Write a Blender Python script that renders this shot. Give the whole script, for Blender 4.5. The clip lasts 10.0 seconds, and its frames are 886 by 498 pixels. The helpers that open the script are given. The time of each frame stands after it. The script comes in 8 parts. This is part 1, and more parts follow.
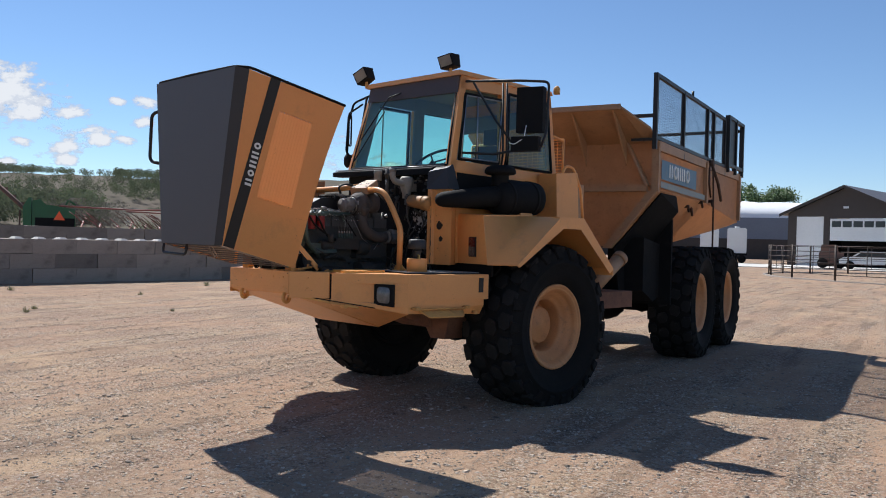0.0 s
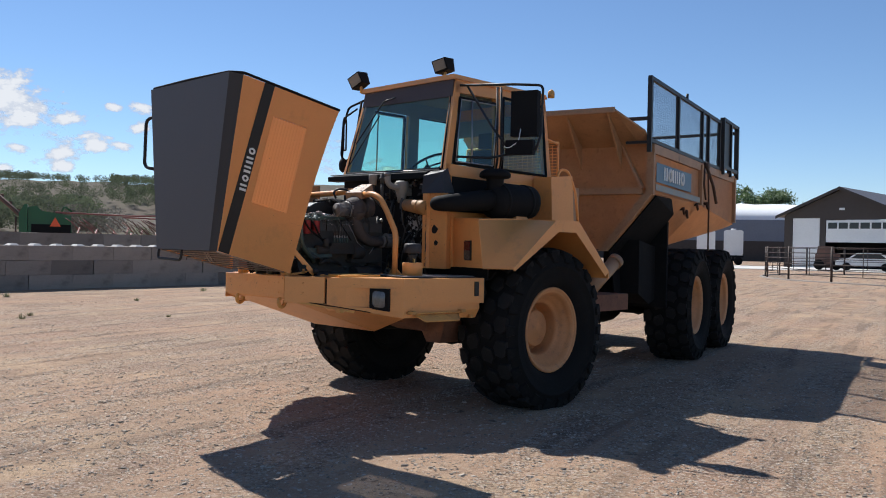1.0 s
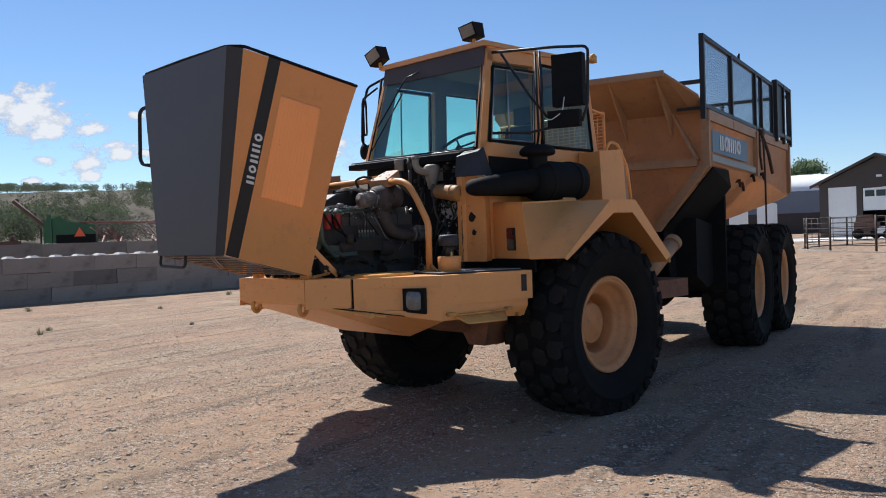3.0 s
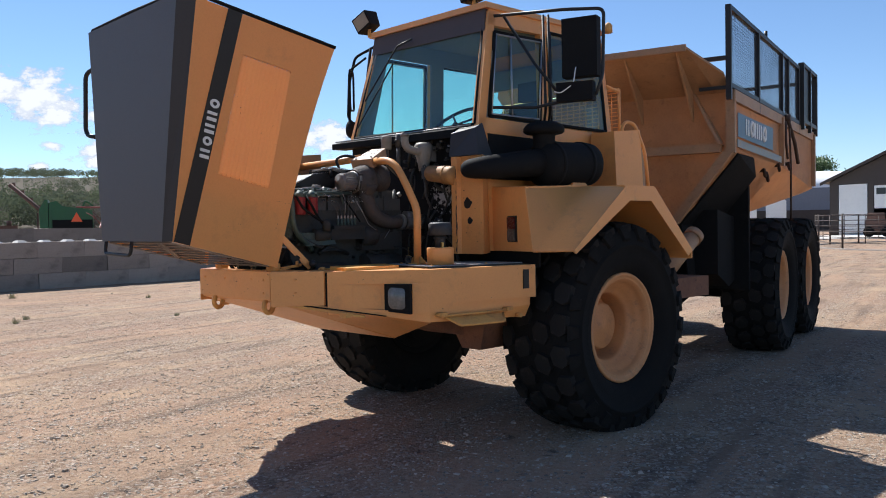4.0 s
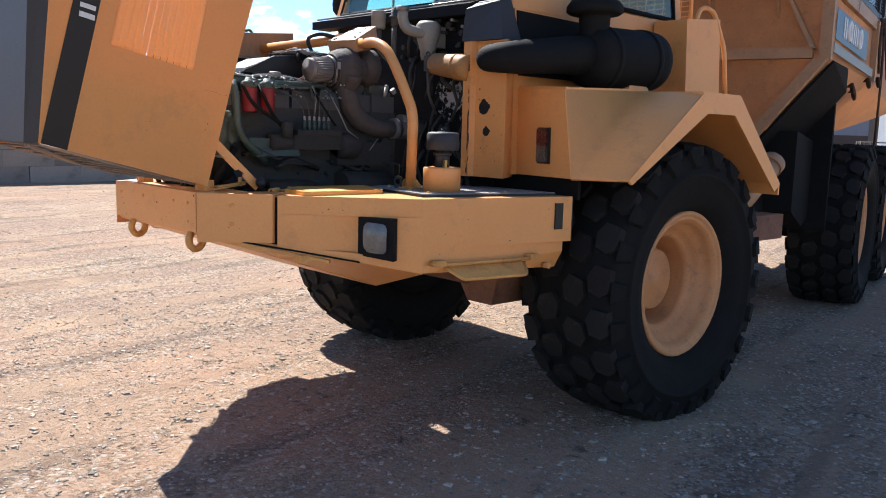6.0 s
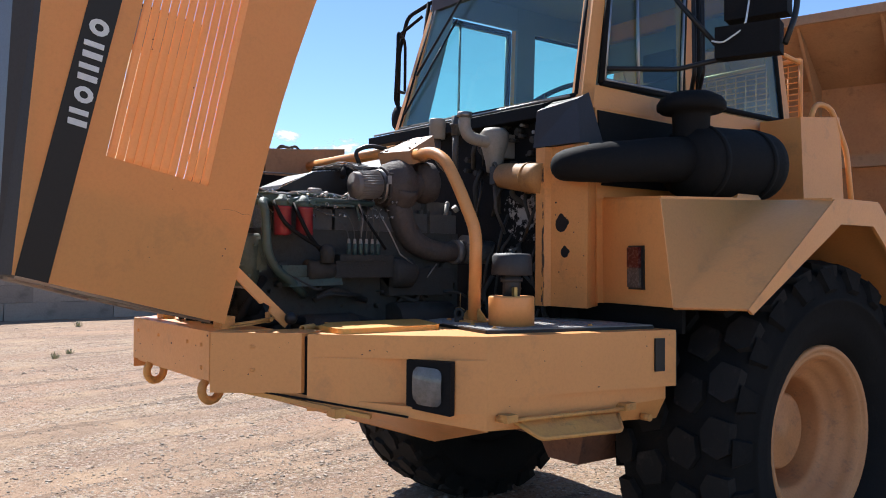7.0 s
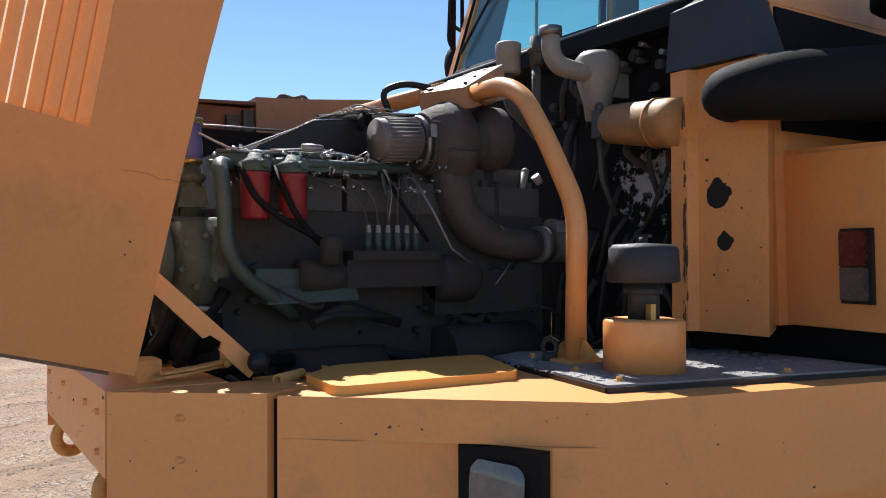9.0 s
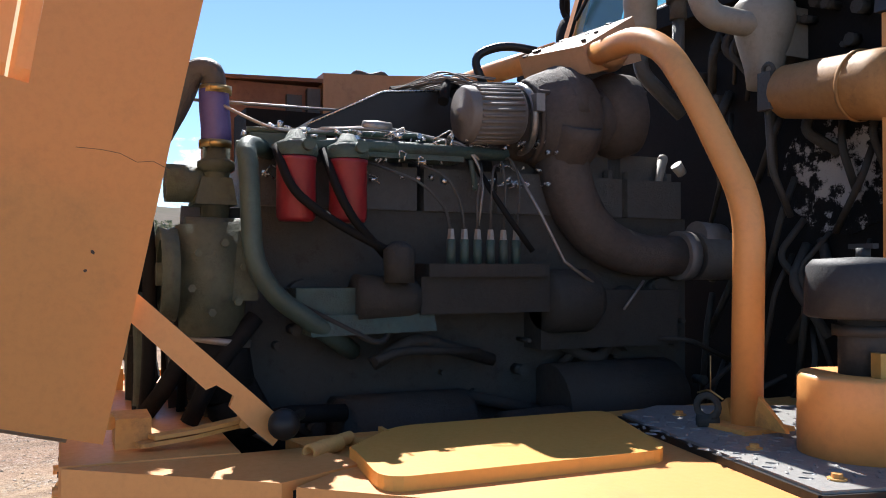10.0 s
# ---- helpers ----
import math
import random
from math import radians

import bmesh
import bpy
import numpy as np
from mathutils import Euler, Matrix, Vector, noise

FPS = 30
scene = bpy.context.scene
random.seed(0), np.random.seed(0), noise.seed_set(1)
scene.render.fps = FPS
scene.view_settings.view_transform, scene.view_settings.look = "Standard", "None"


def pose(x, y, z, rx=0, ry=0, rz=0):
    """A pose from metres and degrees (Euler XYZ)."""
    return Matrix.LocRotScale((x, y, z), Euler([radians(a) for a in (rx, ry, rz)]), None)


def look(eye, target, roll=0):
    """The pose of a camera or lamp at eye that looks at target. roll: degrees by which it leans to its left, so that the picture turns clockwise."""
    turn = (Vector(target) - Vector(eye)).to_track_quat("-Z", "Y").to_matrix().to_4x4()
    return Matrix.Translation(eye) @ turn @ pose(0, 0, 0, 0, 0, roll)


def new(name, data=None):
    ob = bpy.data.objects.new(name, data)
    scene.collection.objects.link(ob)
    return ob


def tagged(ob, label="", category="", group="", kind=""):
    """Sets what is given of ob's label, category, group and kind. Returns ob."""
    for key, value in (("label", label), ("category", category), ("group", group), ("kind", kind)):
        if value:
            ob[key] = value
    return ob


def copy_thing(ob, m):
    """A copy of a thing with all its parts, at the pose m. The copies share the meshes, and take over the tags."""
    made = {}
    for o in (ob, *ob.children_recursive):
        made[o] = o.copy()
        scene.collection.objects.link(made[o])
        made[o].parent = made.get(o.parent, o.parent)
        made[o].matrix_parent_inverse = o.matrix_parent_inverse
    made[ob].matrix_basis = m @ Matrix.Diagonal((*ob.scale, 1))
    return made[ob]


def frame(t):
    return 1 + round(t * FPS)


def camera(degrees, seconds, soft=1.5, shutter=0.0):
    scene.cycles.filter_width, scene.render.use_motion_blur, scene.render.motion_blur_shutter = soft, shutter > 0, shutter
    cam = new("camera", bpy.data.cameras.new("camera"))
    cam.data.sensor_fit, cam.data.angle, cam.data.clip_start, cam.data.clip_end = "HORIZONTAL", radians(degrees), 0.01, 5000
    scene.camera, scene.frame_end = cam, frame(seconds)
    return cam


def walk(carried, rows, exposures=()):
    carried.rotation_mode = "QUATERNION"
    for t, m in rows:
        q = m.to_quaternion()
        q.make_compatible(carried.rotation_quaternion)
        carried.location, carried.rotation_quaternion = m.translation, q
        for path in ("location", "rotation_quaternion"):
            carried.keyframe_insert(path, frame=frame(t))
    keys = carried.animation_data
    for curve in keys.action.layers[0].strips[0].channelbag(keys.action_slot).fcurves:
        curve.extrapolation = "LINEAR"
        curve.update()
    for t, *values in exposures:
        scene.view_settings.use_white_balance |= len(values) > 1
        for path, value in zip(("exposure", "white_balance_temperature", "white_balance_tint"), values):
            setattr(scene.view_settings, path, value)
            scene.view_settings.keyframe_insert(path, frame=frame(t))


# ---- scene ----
cam = camera(55.8, 10.0, soft=1.0)
METRES, EYE, TURN = 5.952, 1.5, 44.03
ROWS = [
    (0.0, 0.0, 0.0, 0.0, 0.02, -0.58, -1.51),
    (0.5, 0.0011, -0.0005, -0.0, -0.09, -0.45, -1.32),
    (1.0, 0.0027, -0.0008, -0.0001, -0.18, -0.3, -1.15),
    (1.5, 0.0067, -0.0003, -0.002, 0.77, -0.44, -0.67),
    (2.0, 0.004, 0.0315, -0.0036, 2.33, -1.35, 0.56),
    (2.5, -0.0085, 0.0849, 0.0023, 1.7, -0.85, 1.97),
    (4.0, -0.0017, 0.2892, -0.004, 2.0, -1.54, 0.98),
    (4.5, 0.0073, 0.3549, -0.001, 3.1, -3.04, -1.03),
    (5.0, 0.0033, 0.4281, -0.0015, 1.76, -11.18, -2.66),
    (6.5, 0.0062, 0.6014, -0.0011, 6.01, -3.34, -0.97),
    (7.0, 0.0048, 0.6653, -0.0048, 9.15, 0.83, -0.47),
    (7.5, -0.0051, 0.7235, -0.008, 11.22, -0.86, 1.4),
    (8.0, -0.0158, 0.7827, -0.002, 12.21, -2.21, 3.54),
    (8.5, -0.0201, 0.8395, -0.0042, 13.41, -1.25, 1.35),
    (9.0, -0.0346, 0.8874, -0.0047, 13.9, 0.7, 0.23),
    (9.5, -0.0473, 0.9354, -0.0041, 16.2, 1.64, 0.67),
    (10.0, -0.057, 0.9808, -0.0014, 21.49, 1.12, -0.17),
]
EXPOSURES = [(0.0, 0.36, 6050, 10), (2.5, 0.34, 6050, 10), (4.0, 0.6, 6050, 10), (4.5, 0.70, 6100, 10), (5.0, 0.72, 6100, 10), (6.5, 1.28, 6050, 11), (7.0, 0.92, 6050, 11), (8.0, 0.88, 6100, 11), (9.0, 0.80, 6150, 11), (10.0, 1.04, 6150, 11)]
walk(cam, [(t, pose(5.97, -6.40, EYE, 0, 0, TURN) @ pose(METRES * x, METRES * y, METRES * z, 90 + pitch, roll, yaw)) for t, x, y, z, yaw, pitch, roll in ROWS], EXPOSURES)

# ---- world, sun ----
world = bpy.data.worlds.new("sky")
scene.world = world
world.use_nodes = True
_n, _l = world.node_tree.nodes, world.node_tree.links
sky = _n.new("ShaderNodeTexSky")
sky.sky_type, sky.sun_disc = "NISHITA", False
sky.sun_elevation, sky.sun_rotation = radians(50.0), radians(-77.6)
sky.air_density, sky.dust_density, sky.ozone_density = 0.85, 0.0, 4.0
_l.new(sky.outputs[0], _n["Background"].inputs[0])
_n["Background"].inputs[1].default_value = 0.088
sun = new("sun", bpy.data.lights.new("sun", "SUN"))
sun.data.energy, sun.data.angle, sun.data.color = 5.0, radians(0.55), (1.0, 0.95, 0.87)
sun.matrix_world = look((-0.82 * 30, 0.18 * 30, 30), (0, 0, 0))


# ---- materials ----
def material(name, colour, rough=0.6, metal=0.0, second=None, scale=6.0, amount=0.35, bump=0.15, grain=60.0,
             dirt=None, dirt_amount=0.0, spec=0.5, coat=0.0, translucent=0.0):
    """A worn surface: colour mottled at a large and a small scale, dirt in patches, fine relief."""
    m = bpy.data.materials.new(name)
    m.use_nodes = True
    n, l = m.node_tree.nodes, m.node_tree.links
    b = n["Principled BSDF"]
    co = n.new("ShaderNodeTexCoord")

    def noise_tex(s, detail=6.0, roughness=0.6):
        t = n.new("ShaderNodeTexNoise")
        t.inputs["Scale"].default_value, t.inputs["Detail"].default_value = s, detail
        t.inputs["Roughness"].default_value = roughness
        l.new(co.outputs["Object"], t.inputs["Vector"])
        return t.outputs["Fac"]

    def ramp(f, a, c):
        r = n.new("ShaderNodeMapRange")
        r.inputs[1].default_value, r.inputs[2].default_value = a, c
        l.new(f, r.inputs[0])
        return r.outputs[0]

    def mix(f, a, c, strength=1.0):
        x = n.new("ShaderNodeMix")
        x.data_type = "RGBA"
        if strength != 1.0:
            k = n.new("ShaderNodeMath")
            k.operation = "MULTIPLY"
            k.inputs[1].default_value = strength
            l.new(f, k.inputs[0])
            f = k.outputs[0]
        l.new(f, x.inputs[0])
        for v, s in ((a, x.inputs[6]), (c, x.inputs[7])):
            if isinstance(v, tuple):
                s.default_value = (*v, 1)
            else:
                l.new(v, s)
        return x.outputs[2]

    second = second or tuple(c * 0.72 for c in colour)
    big = ramp(noise_tex(scale), 0.35, 0.7)
    small = noise_tex(grain, 8.0, 0.7)
    col = mix(big, colour, second, amount)
    col = mix(ramp(small, 0.45, 0.75), col, tuple(c * 0.8 for c in second), amount * 0.6)
    if dirt:
        col = mix(ramp(noise_tex(scale * 2.3, 10.0, 0.72), 0.55, 0.68), col, dirt, dirt_amount)
    l.new(col, b.inputs["Base Color"])
    r = n.new("ShaderNodeMapRange")
    r.inputs[3].default_value, r.inputs[4].default_value = max(0.02, rough - 0.12), min(1.0, rough + 0.15)
    l.new(small, r.inputs[0])
    l.new(r.outputs[0], b.inputs["Roughness"])
    b.inputs["Metallic"].default_value = metal
    b.inputs["Specular IOR Level"].default_value = spec
    b.inputs["Coat Weight"].default_value = coat
    if bump:
        u = n.new("ShaderNodeBump")
        u.inputs["Strength"].default_value, u.inputs["Distance"].default_value = bump, 0.01
        l.new(small, u.inputs["Height"])
        l.new(u.outputs[0], b.inputs["Normal"])
    if translucent:
        t = n.new("ShaderNodeBsdfTranslucent")
        l.new(col, t.inputs["Color"])
        x = n.new("ShaderNodeMixShader")
        x.inputs[0].default_value = translucent
        l.new(b.outputs[0], x.inputs[1])
        l.new(t.outputs[0], x.inputs[2])
        l.new(x.outputs[0], n["Material Output"].inputs[0])
    return m


def glass(name, tint, gloss=1.0):
    m = bpy.data.materials.new(name)
    m.use_nodes = True
    n, l = m.node_tree.nodes, m.node_tree.links
    n.remove(n["Principled BSDF"])
    t, g, x = n.new("ShaderNodeBsdfTransparent"), n.new("ShaderNodeBsdfGlossy"), n.new("ShaderNodeMixShader")
    f, p = n.new("ShaderNodeLayerWeight"), n.new("ShaderNodeMath")
    f.inputs[0].default_value = 0.5
    p.operation = "POWER"
    p.inputs[1].default_value = 4.0
    l.new(f.outputs["Facing"], p.inputs[0])
    t.inputs[0].default_value = (*tint, 1)
    g.inputs["Roughness"].default_value = 0.03
    k = n.new("ShaderNodeMath")
    k.operation = "MULTIPLY_ADD"
    k.inputs[1].default_value, k.inputs[2].default_value = 0.8 * gloss, 0.04 * gloss
    l.new(p.outputs[0], k.inputs[0])
    l.new(k.outputs[0], x.inputs[0])
    l.new(t.outputs[0], x.inputs[1])
    l.new(g.outputs[0], x.inputs[2])
    l.new(x.outputs[0], n["Material Output"].inputs[0])
    return m


YELLOW_C, YELLOW_D = (0.80, 0.354, 0.104), (0.71, 0.302, 0.092)
YELLOW = material("yellow_paint", YELLOW_C, 0.42, 0, YELLOW_D, 2.2, 0.5, 0.05, 90, (0.20, 0.13, 0.075), 0.22)
YELLOW_BOX = material("faded_yellow_paint", (0.42, 0.235, 0.115), 0.55, 0, (0.32, 0.175, 0.09), 5, 0.7, 0.08, 60, (0.17, 0.10, 0.055), 0.5)
YELLOW_HOOD = material("yellow_fibreglass", YELLOW_C, 0.4, 0, YELLOW_D, 1.6, 0.45, 0.04, 90, (0.34, 0.17, 0.07), 0.24, translucent=0.15)
# Hood yellow lightened and made translucent for the backlit glow.
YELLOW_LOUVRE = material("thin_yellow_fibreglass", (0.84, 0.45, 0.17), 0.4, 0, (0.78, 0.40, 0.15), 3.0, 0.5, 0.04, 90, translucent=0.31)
BULKHEAD = material("grimy_yellow_paint", (0.78, 0.345, 0.10), 0.5, 0, (0.66, 0.285, 0.088), 3.5, 0.7, 0.08, 90, (0.17, 0.10, 0.055), 0.36)
GRIMY = material("oil_grimed_yellow_paint", (0.46, 0.225, 0.065), 0.6, 0, (0.30, 0.145, 0.05), 7, 0.8, 0.1, 80, (0.09, 0.05, 0.03), 0.5)
# Far slats paled so the near slots look bright with sky light.
BRIGHT_SLAT = material("slat_paled_for_sky_light", (0.95, 0.86, 0.70), 0.5, 0, (0.92, 0.80, 0.62), 8.0, 0.5, 0.04, 90, translucent=0.65)
LIGHT_BLOCK = material("hood_light_block", (0.34, 0.28, 0.225), 0.8, 0, (0.26, 0.21, 0.165), 4, 0.6, 0.1, 60)
RUSTY = material("rusty_yellow_paint", (0.70, 0.36, 0.09), 0.6, 0, (0.54, 0.235, 0.075), 5, 0.7, 0.15, 80, (0.16, 0.07, 0.035), 0.6)
# Yellow shifted to gold: the lid's sunlit hue is put into the colour.
GOLDEN = material("sunlit_golden_paint", (0.84, 0.41, 0.085), 0.4, 0, (0.74, 0.34, 0.075), 3, 0.4, 0.05, 90, (0.45, 0.2, 0.05), 0.25)
CHIPPED = material("bare_chipped_patch", (0.10, 0.062, 0.045), 0.8, 0, (0.06, 0.04, 0.032), 30, 0.8, 0.2, 120)
OLD_CHAIN = material("old_dark_rusty_steel", (0.085, 0.05, 0.035), 0.75, 0.2, (0.05, 0.032, 0.025), 9, 0.7, 0.3, 60)
RUST_DARK = material("dark_flaking_rust", (0.26, 0.115, 0.06), 0.8, 0, (0.15, 0.065, 0.04), 7, 0.8, 0.3, 80, (0.06, 0.034, 0.026), 0.7)
CORNER_GREY = material("black_grey_edge_paint", (0.034, 0.030, 0.030), 0.55, 0, (0.026, 0.024, 0.024), 3, 0.5, 0.06, 120)
GREY_HOOD = material("dark_grey_fibreglass", (0.088, 0.076, 0.072), 0.55, 0, (0.075, 0.066, 0.063), 1.5, 0.4, 0.05, 120)
BLACK = material("black_paint", (0.016, 0.015, 0.015), 0.45, 0, (0.016, 0.015, 0.014), 4, 0.5, 0.08, 80, spec=0.35)
BLACK_DULL = material("black_plastic", (0.0095, 0.0093, 0.0095), 0.75, 0, (0.013, 0.0125, 0.012), 5, 0.6, 0.2, 90, (0.03, 0.026, 0.022), 0.2, spec=0.14)
CAP = material("dusty_black_cap", (0.030, 0.030, 0.032), 0.6, 0, (0.021, 0.021, 0.022), 9, 0.6, 0.15, 90, (0.09, 0.08, 0.07), 0.3)
RUBBER = material("tyre_rubber", (0.011, 0.0108, 0.0105), 0.85, 0, (0.016, 0.015, 0.014), 3, 0.6, 0.3, 70, (0.03, 0.026, 0.022), 0.3, 0.12)
TREAD = material("dusty_tread_rubber", (0.021, 0.020, 0.019), 0.95, 0, (0.032, 0.029, 0.026), 4, 0.7, 0.35, 60, (0.07, 0.061, 0.052), 0.5, 0.08)
ENGINE = material("green_engine_paint", (0.060, 0.105, 0.085), 0.5, 0.1, (0.050, 0.062, 0.055), 13, 0.9, 0.5, 70, (0.045, 0.038, 0.032), 0.8)
ENGINE_DARK = material("oily_dark_iron", (0.070, 0.072, 0.069), 0.5, 0.1, (0.075, 0.066, 0.060), 13, 0.9, 0.6, 60, (0.045, 0.035, 0.028), 0.5)
CAST = material("rusted_cast_iron", (0.10, 0.082, 0.071), 0.75, 0.2, (0.06, 0.048, 0.043), 12, 0.8, 0.4, 80, (0.11, 0.065, 0.045), 0.4)
PUMP_GREEN = material("dusty_green_paint", (0.075, 0.092, 0.062), 0.6, 0, (0.045, 0.058, 0.045), 14, 0.9, 0.4, 80, (0.03, 0.026, 0.02), 0.6)
OILY = material("oil_soaked_iron", (0.056, 0.059, 0.056), 0.65, 0, (0.068, 0.060, 0.052), 12, 0.9, 0.6, 60, (0.032, 0.027, 0.023), 0.6, spec=0.15)
OIL_BLACK = material("oil_black_iron", (0.038, 0.039, 0.037), 0.65, 0, (0.048, 0.043, 0.038), 12, 0.9, 0.6, 60, (0.032, 0.027, 0.023), 0.5, spec=0.2)
ALU = material("dull_aluminium", (0.34, 0.32, 0.30), 0.45, 0.8, (0.22, 0.20, 0.18), 12, 0.6, 0.2, 90, (0.08, 0.07, 0.06), 0.4)
STEEL = material("bare_steel", (0.42, 0.42, 0.43), 0.38, 0.9, (0.26, 0.25, 0.25), 9, 0.6, 0.15, 90, (0.16, 0.11, 0.08), 0.3)
BRASS = material("brass_fitting", (0.5, 0.36, 0.14), 0.35, 0.9, (0.35, 0.24, 0.1), 14, 0.6, 0.1, 90)
RED = material("red_filter_paint", (0.24, 0.016, 0.022), 0.45, 0, (0.16, 0.012, 0.017), 10, 0.5, 0.05, 90, (0.1, 0.02, 0.02), 0.3)
BLUE_HOSE = material("blue_silicone_hose", (0.085, 0.075, 0.24), 0.5, 0, (0.07, 0.06, 0.18), 12, 0.5, 0.15, 120)
GREEN_HOSE = material("dark_green_pipe_paint", (0.060, 0.095, 0.08), 0.5, 0.1, (0.04, 0.055, 0.048), 12, 0.7, 0.2, 90)
CREAM = material("yellowed_white_plastic", (0.30, 0.27, 0.22), 0.55, 0, (0.20, 0.175, 0.14), 9, 0.6, 0.08, 80, (0.12, 0.09, 0.07), 0.4)
FOIL = material("torn_silver_insulation", (0.0095, 0.0095, 0.0095), 0.75, 0.0, (0.018, 0.018, 0.018), 13, 0.8, 0.8, 60, (0.40, 0.39, 0.38), 1.0, spec=0.14)
_n, _l = FOIL.node_tree.nodes, FOIL.node_tree.links
_t, _r, _m = _n.new("ShaderNodeTexNoise"), _n.new("ShaderNodeMapRange"), _n.new("ShaderNodeMix")
_m.data_type = "RGBA"
_t.inputs["Scale"].default_value, _t.inputs["Detail"].default_value, _t.inputs["Roughness"].default_value = 22, 10, 0.72
_r.inputs[1].default_value, _r.inputs[2].default_value = 0.60, 0.65
_m.inputs[6].default_value, _m.inputs[7].default_value = (0.0095, 0.0093, 0.0095, 1), (0.42, 0.41, 0.39, 1)
_l.new(_n["Texture Coordinate"].outputs["Object"], _t.inputs["Vector"])
_g, _p, _a = _n.new("ShaderNodeTexGradient"), _n.new("ShaderNodeMapping"), _n.new("ShaderNodeMath")
_g.gradient_type = "SPHERICAL"
_p.inputs["Location"].default_value, _p.inputs["Scale"].default_value = (-0.42 / 0.19, 0.945 / 0.19, -1.69 / 0.15), (1 / 0.19, 1 / 0.19, 1 / 0.15)
_l.new(_n["Texture Coordinate"].outputs["Object"], _p.inputs[0])
_l.new(_p.outputs[0], _g.inputs[0])
_a.operation = "MULTIPLY_ADD"
_a.inputs[1].default_value = 0.20
_l.new(_g.outputs[1], _a.inputs[0])
_l.new(_t.outputs["Fac"], _a.inputs[2])
_l.new(_a.outputs[0], _r.inputs[0])
_l.new(_r.outputs[0], _m.inputs[0])
_l.new(_m.outputs[2], _n["Principled BSDF"].inputs["Base Color"])
LAMP_GLASS = material("frosted_lamp_glass", (0.075, 0.075, 0.072), 0.12, 0.0, (0.15, 0.15, 0.15), 30, 0.6, 0.3, 160, coat=1.0)
LAMP_FACE = material("dusty_work_lamp_glass", (0.24, 0.215, 0.18), 0.3, 0, (0.17, 0.15, 0.13), 20, 0.5, 0.05, 90, coat=0.5)
RED_LENS = material("dark_red_lens", (0.085, 0.016, 0.014), 0.25, 0, (0.14, 0.015, 0.015), 20, 0.4, 0.05, 90, coat=0.6)
CLEAR_LENS = material("dusty_clear_lens", (0.10, 0.085, 0.072), 0.25, 0, (0.07, 0.06, 0.052), 20, 0.4, 0.05, 90, coat=0.6)
WHITE_MARK = material("white_vinyl", (0.74, 0.74, 0.72), 0.45, 0, (0.62, 0.61, 0.58), 12, 0.5, 0.02, 90)
BLUE_DECAL = material("faded_blue_vinyl", (0.07, 0.16, 0.24), 0.5, 0, (0.11, 0.2, 0.27), 4, 0.6, 0.03, 90, (0.25, 0.22, 0.15), 0.3)
PALE_DECAL = material("faded_pale_blue_vinyl", (0.20, 0.235, 0.245), 0.5, 0, (0.30, 0.27, 0.20), 5, 0.7, 0.03, 90, (0.42, 0.24, 0.09), 0.6)
HEADLINER = material("brown_black_sun_visor", (0.080, 0.052, 0.043), 0.6, 0, (0.06, 0.042, 0.036), 4, 0.4, 0.05, 90)
SEAT = material("grey_seat_cloth", (0.06, 0.065, 0.07), 0.9, 0, (0.04, 0.042, 0.045), 10, 0.6, 0.3, 160)
GLASS = glass("tinted_glass", (0.84, 0.985, 0.92))
GLASS_SIDE = glass("dusty_side_glass", (0.80, 0.94, 0.89), 1.1)
GREY_TRIM = material("grey_cab_lining", (0.20, 0.215, 0.22), 0.7, 0, (0.16, 0.17, 0.175), 5, 0.4, 0.08, 90)
RIM = material("dusty_rim_paint", (0.62, 0.29, 0.11), 0.6, 0, (0.47, 0.21, 0.085), 5, 0.8, 0.1, 90, (0.24, 0.13, 0.075), 0.6)
CONCRETE = material("weathered_concrete", (0.27, 0.23, 0.195), 0.85, 0, (0.185, 0.155, 0.13), 0.7, 0.8, 0.4, 24, (0.11, 0.09, 0.075), 0.55)
CONCRETE_TOP = material("pale_concrete", (0.6, 0.57, 0.52), 0.85, 0, (0.5, 0.46, 0.41), 1.5, 0.6, 0.3, 24)
BARK = material("bark", (0.09, 0.07, 0.055), 0.9, 0, (0.05, 0.04, 0.03), 5, 0.7, 0.6, 30)
LEAVES = material("sunlit_leaves", (0.13, 0.19, 0.075), 0.6, 0, (0.085, 0.13, 0.05), 1.5, 0.7, 0, 9, translucent=0.25)
WOODS = material("hill_woods", (0.125, 0.155, 0.080), 0.9, 0, (0.115, 0.118, 0.088), 0.05, 0.9, 0, 0.6, spec=0.1, translucent=0.35)
WOODS_GREY = material("bare_grey_brush", (0.21, 0.185, 0.155), 0.9, 0, (0.16, 0.15, 0.125), 0.06, 0.8, 0, 0.6, spec=0.1, translucent=0.3)
BARN_BROWN = material("dark_brown_siding", (0.052, 0.040, 0.034), 0.6, 0.1, (0.042, 0.033, 0.028), 0.4, 0.4, 0.05, 3)
BARN_ROOF = material("grey_brown_metal_roof", (0.16, 0.135, 0.115), 0.45, 0.4, (0.13, 0.11, 0.095), 0.5, 0.5, 0.05, 4)
WHITE = material("white_painted_metal", (0.74, 0.74, 0.73), 0.5, 0, (0.64, 0.64, 0.63), 0.8, 0.5, 0.03, 8)
TARP = material("white_tarpaulin", (0.80, 0.80, 0.80), 0.7, 0, (0.70, 0.71, 0.72), 0.25, 0.5, 0.1, 3)
TARP_SIDE = material("blue_grey_tarpaulin_wall", (0.17, 0.20, 0.25), 0.7, 0, (0.14, 0.165, 0.21), 0.3, 0.5, 0.05, 4)
FENCE = material("rusty_dark_steel_pipe", (0.050, 0.038, 0.032), 0.65, 0.3, (0.08, 0.052, 0.038), 3, 0.6, 0.1, 30)
